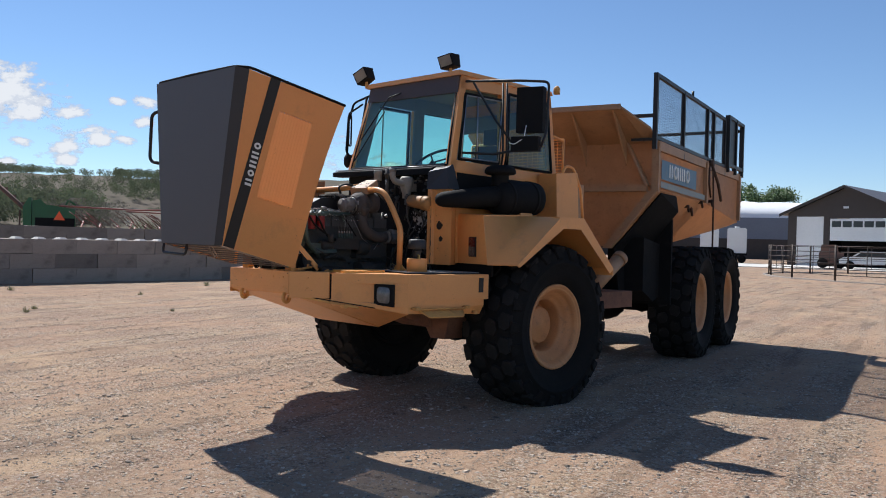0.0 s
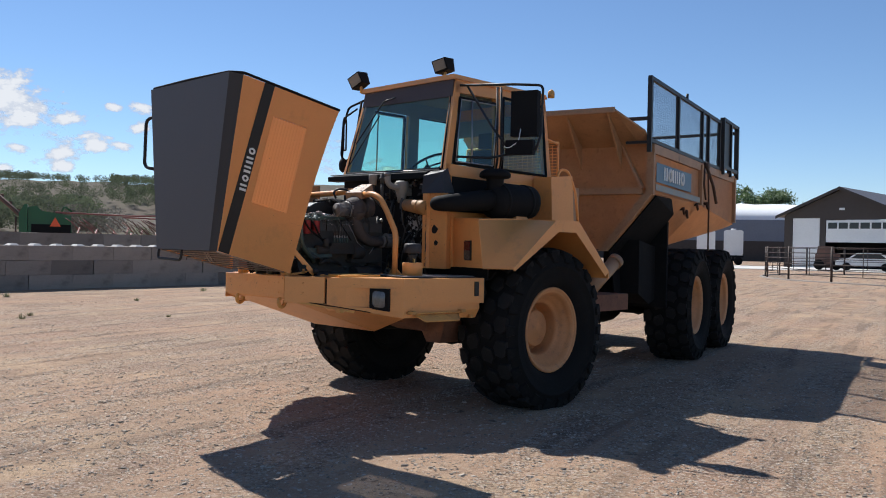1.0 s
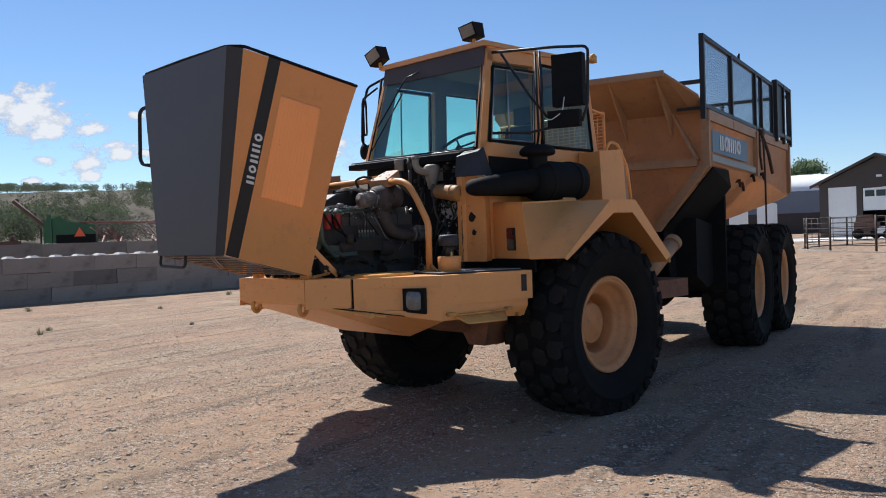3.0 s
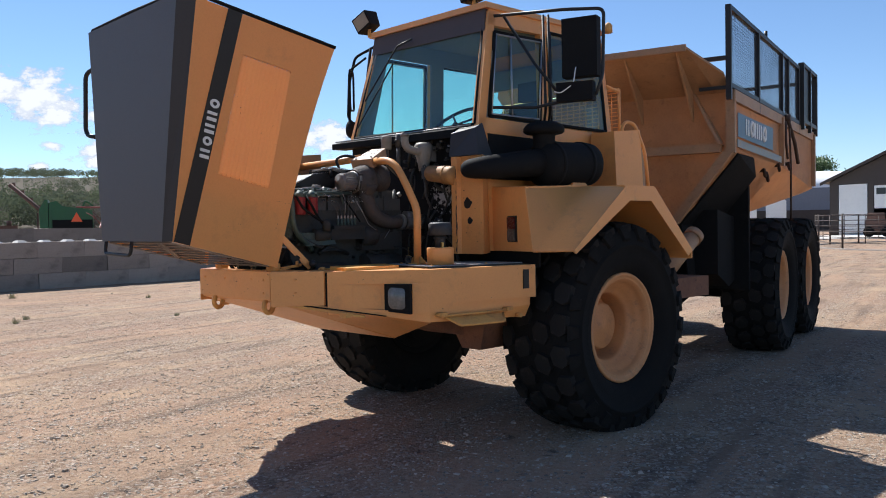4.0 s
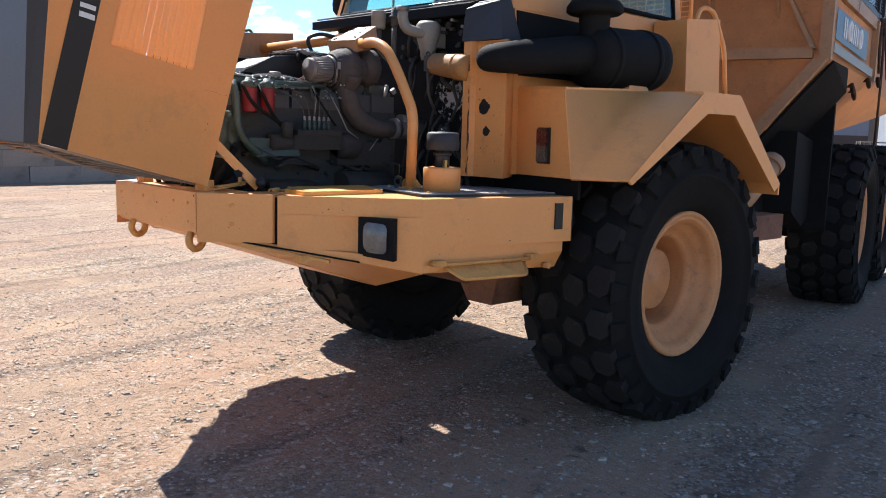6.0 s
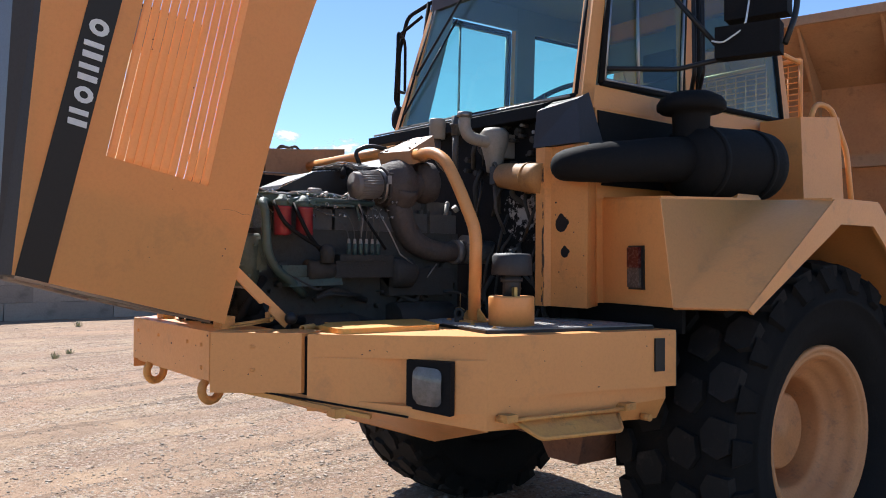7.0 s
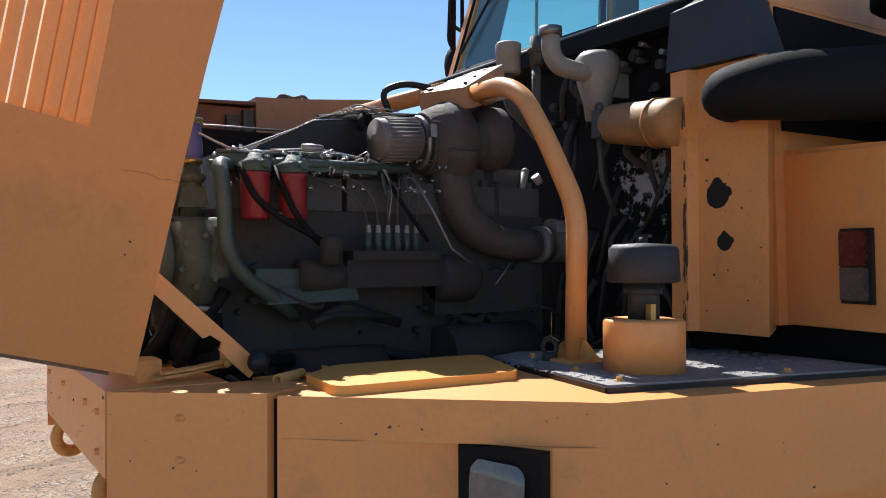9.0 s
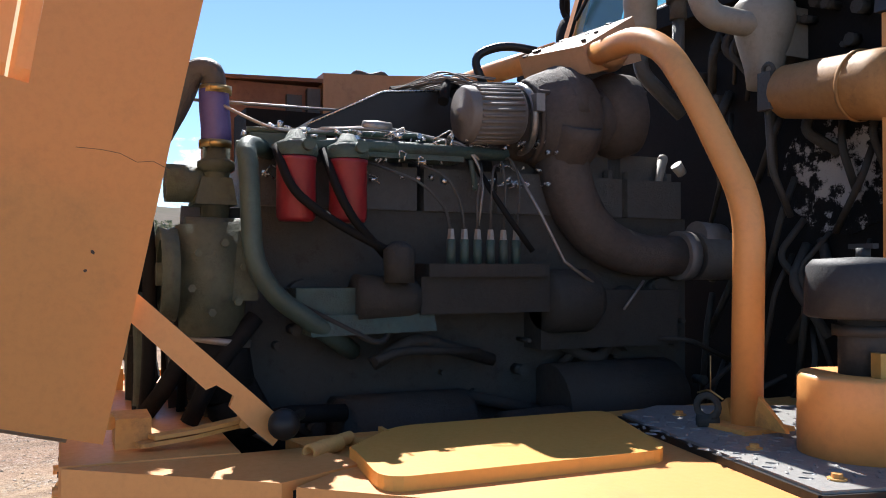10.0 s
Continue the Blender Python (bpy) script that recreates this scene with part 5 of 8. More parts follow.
hexa(bm, [(-0.62, -0.90, 2.12), (0.72, -0.90, 2.12), (0.70, -0.62, 2.10), (-0.60, -0.62, 2.10), (-0.62, -0.90, 2.20), (0.72, -0.90, 2.20), (0.70, -0.66, 2.24), (-0.60, -0.66, 2.24)])
part("dashboard", bm, BLACK_DULL, cab, "black dashboard", 0.02)
bm = bm_new()
ring_bar(bm, (0.12, -0.52, 2.28), (0, -0.75, 1), 0.215, 0.014, 30, 8)
for t in (0.3, 2.4, 4.5):
    tube(bm, [(0.12, -0.52, 2.27), (0.12 + 0.21 * math.cos(t), -0.52 + 0.17 * math.sin(t), 2.28 + 0.127 * math.sin(t))], 0.009, 6, 0)
rod(bm, (0.12, -0.52, 2.27), (0.12, -0.70, 2.08), 0.03)
part("steering_wheel", bm, BLACK, cab, "thin black steering wheel")
# cowl under the windscreen
bm = bm_new()
hexa(bm, [(-0.82, -1.03, 2.12), (0.60, -1.03, 2.10), (0.60, -0.90, 2.10), (-0.82, -0.90, 2.12), (-0.82, -1.03, 2.165), (0.60, -1.03, 2.155), (0.60, -0.93, 2.188), (-0.82, -0.93, 2.188)])
cowl = part("cowl", bm, BLACK_DULL, truck, "black cowl below the windscreen", 0.006)
bm = bm_new()
hexa(bm, [(0.60, -1.08, 1.96), (0.86, -1.06, 1.96), (0.84, -0.90, 1.96), (0.60, -0.90, 1.96), (0.60, -1.06, 2.12), (0.80, -1.02, 2.15), (0.78, -0.93, 2.19), (0.60, -0.93, 2.19)])
part("cowl_end", bm, CORNER_GREY, cowl, "dark grey cowl corner", 0.012)
bm = bm_new()
tube(bm, [(-0.83, -0.985, 2.185), (0.2, -0.985, 2.18), (0.72, -0.985, 2.178)], 0.006, 6, 0)
part("cowl_trim", bm, ALU, cowl, "pale edge of the cowl")
bm = bm_new()
plate(bm, [(0.795, -0.86, 1.80), (0.795, 0.25, 1.80), (0.782, 0.25, 2.10), (0.782, -0.88, 2.12)], 0.012)
part("door_panel", bm, BLACK_DULL, cab, "black lower cab panel", 0.003)
bm = bm_new()
plate(bm, [(0.832, 0.30, 1.80), (0.832, 0.62, 1.80), (0.80, 0.62, 1.99), (0.80, 0.30, 1.99)], 0.004)
badge = part("badge", bm, PALE_DECAL, cab, "pale blue model badge with dark bars")
bm = bm_new()
for i in range(3):
    plate(bm, [(0.822, 0.36 + 0.08 * i, 1.86), (0.822, 0.41 + 0.08 * i, 1.86), (0.812, 0.41 + 0.08 * i, 1.95), (0.812, 0.36 + 0.08 * i, 1.95)], 0.004)
part("badge_bar", bm, BLACK, cab)
# wiper
bm = bm_new()
a, b = C(-0.45, -1, 2.92) + Vector((0, -0.04, 0)), C(-0.86, -1, 2.50) + Vector((0, -0.03, 0))
tube(bm, [C(-0.2, -1, 2.95) + Vector((0, -0.04, 0)), a, b], 0.007, 6, 0.02)
tube(bm, [C(-0.50, -1, 2.78) + Vector((0, -0.02, 0)), C(-0.90, -1, 2.28) + Vector((0, -0.02, 0))], 0.006, 6, 0)
part("wiper", bm, BLACK, cab, "black windscreen wiper")
# roof lamps
for x, y, tilt in ((0.50, -0.70, -0.10), (-0.69, -0.72, -0.30)):
    bm = bm_new()
    k = tilt
    hexa(bm, [(x - 0.085, y - 0.05, 3.125 + k * 0.1), (x + 0.085, y - 0.05, 3.125 - k * 0.1), (x + 0.07, y + 0.06, 3.125 - k * 0.1), (x - 0.07, y + 0.06, 3.125 + k * 0.1),
              (x - 0.085 + k * 0.12, y - 0.09, 3.235 + k * 0.1), (x + 0.085 + k * 0.12, y - 0.09, 3.235 - k * 0.1), (x + 0.07 + k * 0.12, y + 0.05, 3.245 - k * 0.1), (x - 0.07 + k * 0.12, y + 0.05, 3.245 + k * 0.1)])
    lamp = part("work_lamp", bm, BLACK_DULL, cab, "square black work lamp on the roof", 0.008)
    bm = bm_new()
    plate(bm, [(x - 0.07 + k * 0.01, y - 0.058, 3.14 + k * 0.09), (x + 0.07 + k * 0.01, y - 0.058, 3.14 - k * 0.09), (x + 0.07 + k * 0.10, y - 0.090, 3.225 - k * 0.09), (x - 0.07 + k * 0.10, y - 0.090, 3.225 + k * 0.09)], 0.008)
    part("lamp_glass", bm, LAMP_FACE, cab, "clear work lamp glass")
    bm = bm_new()
    rod(bm, (x, y, 3.06), (x, y, 3.17), 0.014, seg=8)
    part("lamp_stem", bm, RUSTY, cab)
bm = bm_new()
lathe(bm, [(0, 3.06), (0.035, 3.06), (0.035, 3.12), (0.02, 3.14), (0, 3.15)], (0.70, 0.70, 0), (0, 0, 1), 14)
part("beacon", bm, RUSTY, cab, "small orange marker on the roof corner")
# mirrors: a big one out on tubes, with a small wide-angle one beneath
bm = bm_new()
hexa(bm, [(1.12, -0.47, 2.50), (1.36, -0.39, 2.50), (1.33, -0.30, 2.50), (1.09, -0.38, 2.50), (1.12, -0.47, 2.91), (1.36, -0.39, 2.91), (1.33, -0.30, 2.91), (1.09, -0.38, 2.91)])
mirror = part("mirror", bm, BLACK_DULL, truck, "tall black side mirror on a tube arm", 0.045)
bm = bm_new()
hexa(bm, [(1.13, -0.55, 2.325), (1.37, -0.46, 2.325), (1.34, -0.38, 2.325), (1.10, -0.47, 2.325), (1.13, -0.55, 2.455), (1.37, -0.46, 2.455), (1.34, -0.38, 2.455), (1.10, -0.47, 2.455)])
part("wide_mirror", bm, BLACK_DULL, mirror, "small black wide-angle mirror", 0.02)
bm = bm_new()
tube(bm, [(0.66, -0.66, 2.99), (1.16, -0.50, 2.965), (1.40, -0.36, 2.95), (1.385, -0.36, 2.5), (1.37, -0.42, 2.36)], 0.012, 8, 0.05)
tube(bm, [(0.72, -0.62, 2.98), (0.92, -0.52, 2.62), (1.10, -0.46, 2.38)], 0.011, 8, 0.03)
tube(bm, [(0.80, -0.84, 2.30), (0.98, -0.60, 2.30), (1.12, -0.50, 2.33), (1.16, -0.46, 2.36)], 0.011, 8, 0.02)
tube(bm, [(0.80, -0.30, 2.14), (0.98, -0.48, 2.30), (0.98, -0.5, 2.96)], 0.010, 8, 0.02)
tube(bm, [(0.84, -0.30, 2.14), (1.01, -0.46, 2.30), (1.01, -0.48, 2.96)], 0.010, 8, 0.02)
part("mirror_arm", bm, BLACK, mirror, "bent black tube arm")
bm = bm_new()
tube(bm, [(1.24, -0.47, 2.56), (1.24, -0.50, 2.44), (1.17, -0.555, 2.38), (1.13, -0.57, 2.395)], 0.004, 6, 0.03)
part("cable", bm, WHITE_MARK, mirror, "thin pale cable")
bm = bm_new()
tube(bm, [(-0.66, -0.66, 3.0), (-0.86, -0.74, 2.92), (-0.92, -0.76, 2.72), (-0.93, -0.76, 2.30)], 0.012, 8, 0.04)
tube(bm, [(-0.70, -0.70, 2.98), (-0.80, -0.72, 2.40), (-0.93, -0.76, 2.34)], 0.012, 8, 0.03)
tube(bm, [(-0.80, -0.85, 2.50), (-0.80, -0.85, 2.80), (-0.90, -0.74, 2.80), (-0.93, -0.71, 2.76), (-0.93, -0.71, 2.48), (-0.82, -0.83, 2.46), (-0.80, -0.85, 2.52)], 0.009, 8, 0.03)
tube(bm, [(-0.74, -0.72, 2.90), (-0.87, -0.80, 2.80), (-0.90, -0.80, 2.40), (-0.80, -0.72, 2.30)], 0.010, 8, 0.04)
ball(bm, (-0.87, -0.80, 2.31), 0.062, (0.9, 0.45, 1.25))
part("mirror", bm, BLACK_DULL, truck, "small round black mirror on a bent tube frame")

# Unseen box added to block sun slipping between cab and dump body.
bm = bm_new()
box(bm, -0.62, 0.66, 0.78, 1.30, 1.28, 2.15)
part("oil_tank", bm, YELLOW_BOX, truck, "unseen yellow box added behind the cab to fill the shadow", 0.03)

# ---- rear half: frame, bogie, body ----
bm = bm_new()
for s in (-1, 1):
    box(bm, s * 0.36 - 0.06, s * 0.36 + 0.06, 0.5, 5.3, 0.88, 1.22)
    tube(bm, [(s * 0.78, 2.75, 0.74), (s * 0.78, 4.85, 0.74)], 0.14, 12, 0)
box(bm, -0.42, 0.42, 2.3, 5.2, 0.95, 1.25)
box(bm, -0.5, 0.5, 0.55, 1.25, 0.70, 1.30)
for v in (2.92, 4.66):
    rod(bm, (-0.94, v, AXLE + 0.02), (0.94, v, AXLE + 0.02), 0.16, seg=16)
    ball(bm, (0, v, AXLE), 0.3)
part("rear_chassis", bm, BLACK_DULL, truck, "black rear frame and bogie", 0, JOINT)
bm = bm_new()
rod(bm, (0, 0.95, 0.6), (0, 0.95, 1.25), 0.16, seg=18)
rod(bm, (0, 0.6, 0.93), (0, 1.6, 0.93), 0.22, seg=18)
for s in (-1, 1):
    tube(bm, [(s * 0.42, 0.35, 1.02), (s * 0.30, 1.75, 1.02)], 0.05, 10, 0)
part("steering_joint", bm, YELLOW_BOX, truck, "dusty yellow articulation joint")
bm = bm_new()
tube(bm, [(1.12, 0.62, 1.30), (0.95, 0.95, 1.16), (0.72, 1.3, 1.02)], 0.075, 14, 0.1)
rod(bm, (1.10, 0.80, 1.36), (0.92, 1.0, 1.24), 0.10, seg=16)
part("hydraulic_pipe", bm, YELLOW_BOX, truck, "stubby yellow hydraulic housing")
bm = bm_new()
rod(bm, (0.98, 1.02, 1.02), (0.96, 1.60, 1.36), 0.075, seg=20)
rod(bm, (0.98, 0.94, 0.975), (0.98, 1.04, 1.03), 0.055, seg=16)
rod(bm, (0.962, 1.55, 1.33), (0.96, 1.61, 1.366), 0.085, seg=20)
part("steering_cylinder", bm, YELLOW_BOX, truck, "dusty yellow cylinder behind the front wheel")
bm = bm_new()
box(bm, 0.30, 0.88, 1.05, 2.0, 0.80, 0.98)
part("frame_end", bm, RUST_DARK, truck, "rusty brown end of the rear frame", 0.02)
bm = bm_new()
plate(bm, [(0.86, 0.70, 1.25), (0.98, 0.78, 1.25), (1.05, 0.80, 0.62), (0.95, 0.72, 0.62)], 0.02)
tube(bm, [(0.95, 0.72, 0.95), (1.02, 0.74, 0.55), (1.0, 0.72, 0.42)], 0.012, 6)
part("hanging_bracket", bm, YELLOW_BOX, truck, "bent yellow bracket with hanging hook")

TOP, MID, LOW = 2.72, 2.16, 1.48
bm = bm_new()
sec = lambda v, top, mid, low, wt, wl: [(-wt, v, top), (-wt, v, mid), (-wl, v, low), (wl, v, low), (wt, v, mid), (wt, v, top)]
rows = [sec(1.02, TOP, MID, LOW, 1.21, 0.62), sec(3.5, TOP, MID - 0.02, LOW + 0.05, 1.215, 0.66), sec(5.82, TOP - 0.03, 1.93, 1.86, 1.22, 1.06)]
ring = [[bm.verts.new(p) for p in r] for r in rows]
for a, b in zip(ring, ring[1:]):
    for i in range(5):
        bm.faces.new((a[i], a[i + 1], b[i + 1], b[i]))
bm.faces.new(ring[0])
bmesh.ops.solidify(bm, geom=bm.faces[:], thickness=0.03)
body = part("dump_body", bm, YELLOW_BOX, truck, "weathered yellow dump body with spill guard", 0.004, JOINT)
bm = bm_new()
# spill guard over the front, with its gussets
for q in ([(-0.94, 0.42, 3.07), (0.94, 0.42, 3.07), (1.12, 1.02, 2.72), (-1.12, 1.02, 2.72)], [(0.94, 0.42, 3.07), (1.19, 0.80, 2.86), (1.20, 1.04, 2.72), (1.08, 0.98, 2.72)], [(-0.94, 0.42, 3.07), (-1.19, 0.80, 2.86), (-1.20, 1.04, 2.72), (-1.08, 0.98, 2.72)]):
    plate(bm, q, 0.025)
prism(bm, [(0.40, 3.03), (0.43, 3.03), (0.43, 3.09), (0.40, 3.09)], 0, -0.95, 0.95)
guard = part("spill_guard", bm, YELLOW_BOX, body, "forward sloping spill guard", 0, JOINT)
for x in (-0.75, -0.2, 0.35, 0.85):
    bm = bm_new()
    plate(bm, [(x, 0.46, 3.03), (x, 0.985, 2.72), (x, 1.0, 2.45)], 0.02)
    part("gusset", bm, YELLOW_BOX, body, "", 0, JOINT)
bm = bm_new()
box(bm, -1.12, 1.12, 0.94, 1.02, 2.14, 2.22)
for s in (-1, 1):
    hexa(bm, [(s * 0.60, 0.93, 1.46), (s * 0.70, 0.93, 1.46), (s * 0.70, 1.02, 1.46), (s * 0.60, 1.02, 1.46), (s * 1.14, 0.93, 2.14), (s * 1.24, 0.93, 2.14), (s * 1.24, 1.02, 2.14), (s * 1.14, 1.02, 2.14)])
    box(bm, s * 1.16, s * 1.245, 0.985, 1.06, 2.13, 2.73)
    box(bm, s * 1.21, s * 1.25, 1.0, 5.8, 2.62, 2.73)
    for v, z0 in ((3.35, 2.13), (5.74, 1.96)):
        box(bm, s * 1.21, s * 1.27, v, v + 0.09, z0, 2.7)
    plate(bm, [(s * 0.8, 1.3, 1.66), (s * 1.18, 1.3, 2.12), (s * 1.18, 1.42, 2.12), (s * 0.8, 1.42, 1.66)], 0.06)
part("body_rib", bm, YELLOW_BOX, body, "stiffening ribs of the body", 0.004, JOINT)
for s in (-1, 1):
    bm = bm_new()
    hexa(bm, [(s * 0.84, 0.97, 2.73), (s * 0.87, 0.97, 2.73), (s * 0.87, 1.03, 2.73), (s * 0.84, 1.03, 2.73), (s * 1.11, 0.90, 2.21), (s * 1.14, 0.90, 2.21), (s * 1.14, 1.03, 2.21), (s * 1.11, 1.03, 2.21)])
    part("corner_rib", bm, YELLOW_BOX, body, "", 0.004, JOINT)
bm = bm_new()
plate(bm, [(1.252, 1.08, 2.29), (1.252, 2.78, 2.27), (1.252, 2.78, 2.52), (1.252, 1.08, 2.52)], 0.004)
part("decal", bm, BLUE_DECAL, body, "faded blue decal with white brand marks", 0, JOINT)
bm = bm_new()
plate(bm, [(1.252, 1.06, 2.19), (1.252, 3.3, 2.16), (1.252, 3.3, 2.235), (1.252, 1.06, 2.265)], 0.004)
part("decal", bm, PALE_DECAL, body, "peeling pale blue stripe", 0, JOINT)
bm = bm_new()
for i in range(5):
    v = 1.40 + 0.20 * i
    if i in (1, 4):
        ring_bar(bm, (1.256, v + 0.08, 2.41), (1, 0, 0), 0.07, 0.018, 16, 6)
    else:
        for k in (0, 0.1):
            plate(bm, [(1.258, v + k, 2.33), (1.258, v + k + 0.05, 2.33), (1.258, v + k + 0.05, 2.49), (1.258, v + k, 2.49)], 0.004)
part("brand_mark", bm, WHITE_MARK, body, "white brand mark as plain shapes", 0, JOINT)
# mesh sideboard on the body edge
bm = bm_new()
posts = (0.86, 2.12, 3.46, 3.86, 4.62)
for v in posts:
    box(bm, 1.20, 1.25, v - 0.025, v + 0.025, 2.62, 3.50)
for z, a, b in ((3.48, 0.84, 4.64), (2.76, 0.84, 4.64)):
    box(bm, 1.203, 1.247, a, b, z - 0.022, z + 0.022)
box(bm, 0.55, 1.22, 0.84, 0.88, 2.99, 3.03)
box(bm, 0.95, 1.22, 0.84, 0.88, 2.72, 2.75)
rod(bm, (1.22, 2.6, 3.48), (1.22, 2.6, 3.58), 0.018, seg=8)
part("sideboard", bm, BLACK, body, "black framed mesh sideboard", 0.003, JOINT)
bm = bm_new()
for a, b in zip(posts, posts[1:]):
    for z0, z1 in ((2.78, 3.46),):
        n = int((b - a) / 0.03)
        for i in range(1, n):
            v = a + (b - a) * i / n
            box(bm, 1.2240, 1.2265, v - 0.0017, v + 0.0017, z0, z1)
        m = int((z1 - z0) / 0.03)
        for j in range(1, m):
            z = z0 + (z1 - z0) * j / m
            box(bm, 1.2238, 1.2267, a, b, z - 0.0020, z + 0.0020)
part("mesh_infill", bm, BLACK, body, "fine dark steel mesh", 0, JOINT)
for p, q in (((-1.22, 5.9, 3.44), (1.22, 5.9, 3.46)), ((0.25, 5.9, 2.6), (0.25, 5.9, 3.44)), ((-1.22, 5.9, 2.6), (-1.22, 5.9, 3.46))):
    bm = bm_new()
    rod(bm, p, q, 0.028, seg=8)
    part("tail_rail", bm, BLACK, body, "", 0, JOINT)
for v in (4.74, 5.30, 5.86):
    bm = bm_new()
    box(bm, 1.22, 1.29, v - 0.03, v + 0.03, 2.68, 3.56)
    part("board_post", bm, BLACK, body, "", 0.003, JOINT)
for z in (3.54, 2.80):
    bm = bm_new()
    box(bm, 1.225, 1.285, 4.74, 5.86, z - 0.025, z + 0.025)
    part("board_rail", bm, BLACK, body, "", 0.003, JOINT)
bm = bm_new()
box(bm, 1.245, 1.262, 4.74, 5.3, 2.8, 3.54)
part("tailboard", bm, BLACK, body, "black rear sideboard sheet", 0.003, JOINT)
bm = bm_new()
tube(bm, [(1.275, 3.66, 2.76), (1.285, 3.68, 2.45), (1.29, 3.70, 2.1), (1.275, 3.78, 1.48)], 0.013, 6, 0.03)
part("tailgate_chain", bm, OLD_CHAIN, body, "dark rusty hanging chain", 0, JOINT)
bm = bm_new()
tube(bm, [(1.28, 3.55, 2.70), (1.295, 3.95, 2.44), (1.30, 4.15, 2.20)], 0.022, 8, 0.05)
tube(bm, [(1.275, 3.45, 2.66), (1.285, 3.42, 2.40), (1.28, 3.55, 2.22)], 0.014, 8, 0.05)
rod(bm, (1.24, 3.58, 2.71), (1.31, 3.58, 2.71), 0.05, seg=12)
part("tailgate_lever", bm, OLD_CHAIN, body, "dark tailgate lever and link", 0, JOINT)
for v, z, r in ((2.75, 2.02, 0.05), (3.05, 1.99, 0.065), (3.22, 2.10, 0.05), (3.72, 2.14, 0.055)):
    bm = bm_new()
    out = 1.215 - max(0.0, 2.13 - z) * 0.9
    ring_bar(bm, (out + 0.05, v, z), (1, 0.3, 0.2), r * 0.8, 0.016, 14, 6)
    rod(bm, (out - 0.08, v, z + 0.03), (out + 0.06, v, z + 0.03), 0.022, seg=8)
    part("hook", bm, OLD_CHAIN, body, "dark rusty hook", 0, JOINT)
# Black plates beside the mud guard fill in the shade under the body.
bm = bm_new()
prism(bm, [(1.30, 1.60), (2.05, 1.52), (2.05, 0.86), (1.75, 0.80), (1.30, 0.95)], 0, 0.55, 1.0)
box(bm, 0.5, 1.15, 2.0, 2.06, 0.75, 1.85)
plate(bm, [(0.70, 1.045, 1.45), (1.255, 1.075, 2.125), (1.255, 1.75, 2.125), (1.22, 2.0, 1.95), (0.86, 2.0, 1.50)], 0.02)
plate(bm, [(0.70, 1.06, 1.47), (0.86, 2.0, 1.52), (0.90, 2.0, 0.90), (0.74, 1.15, 0.95)], 0.02)
part("mud_guard", bm, RUBBER, truck, "black mud guard and tank, also standing for shade under the body", 0.01, JOINT)
bm = bm_new()
tube(bm, [(0.58, 1.3, 1.0), (0.58, 3.4, 1.45)], 0.075, 14, 0)
tube(bm, [(-0.58, 1.3, 1.0), (-0.58, 3.4, 1.45)], 0.075, 14, 0)
part("tipping_cylinder", bm, BLACK_DULL, truck, "dark hydraulic tipping ram", 0, JOINT)

# ---- engine ----
SENSOR = [(0.12, -1.176, 1.738), (0.12, -1.207, 1.610), (0.12, -1.118, 1.707), (0.12, -1.137, 1.728)]
DULL_GREY = material("dull_grey_metal", (0.19, 0.175, 0.165), 0.6, 0.3, (0.13, 0.115, 0.105), 14, 0.6, 0.2, 90)
bm = bm_new()
box(bm, -0.30, 0.13, -2.12, -1.12, 1.02, 1.60)
box(bm, -0.22, 0.10, -2.05, -1.15, 0.92, 1.03)
for i in range(6):
    y = -2.03 + 0.165 * i
    rod(bm, (0.12, y, 1.43), (0.155, y, 1.43), 0.035, seg=12)
engine = part("engine", bm, OILY, truck, "oily dark green six-cylinder diesel engine", 0.012)
for i in range(6):
    y = -2.04 + 0.165 * i
    bm = bm_new()
    box(bm, -0.16, 0.14, y - 0.075, y + 0.075, 1.60, 1.685)
    box(bm, -0.14, 0.10, y - 0.065, y + 0.065, 1.685, 1.745)
    rod(bm, (-0.02, y, 1.745), (-0.02, y, 1.765), 0.02, seg=6, smooth=False)
    for dx in (0.115, -0.10):
        for dy in (-0.055, 0.055):
            rod(bm, (dx, y + dy, 1.685), (dx, y + dy, 1.705), 0.011, seg=6, smooth=False)
    part("cylinder_head", bm, ENGINE_DARK, engine, "", 0.005)
# fuel gallery with fittings along the head
bm = bm_new()
tube(bm, [(0.17, -2.16, 1.70), (0.185, -1.95, 1.715), (0.18, -1.62, 1.715)], 0.013, 8, 0.03)
tube(bm, [(0.16, -2.14, 1.735), (0.16, -1.80, 1.745), (0.17, -1.70, 1.72), (0.20, -1.70, 1.64)], 0.006, 6, 0.02)
box(bm, 0.12, 0.19, -2.14, -2.0, 1.70, 1.725)
box(bm, 0.12, 0.19, -1.99, -1.72, 1.695, 1.715)
part("fuel_gallery", bm, ENGINE, engine, "green painted fuel gallery")
rnd = random.Random(9)
# Pipe fittings, many added in bright metal for sunlit specks.
BRIGHT = material("bright_steel_and_glints", (0.72, 0.70, 0.66), 0.25, 1.0, (0.5, 0.48, 0.45), 40, 0.6, 0.3, 200)
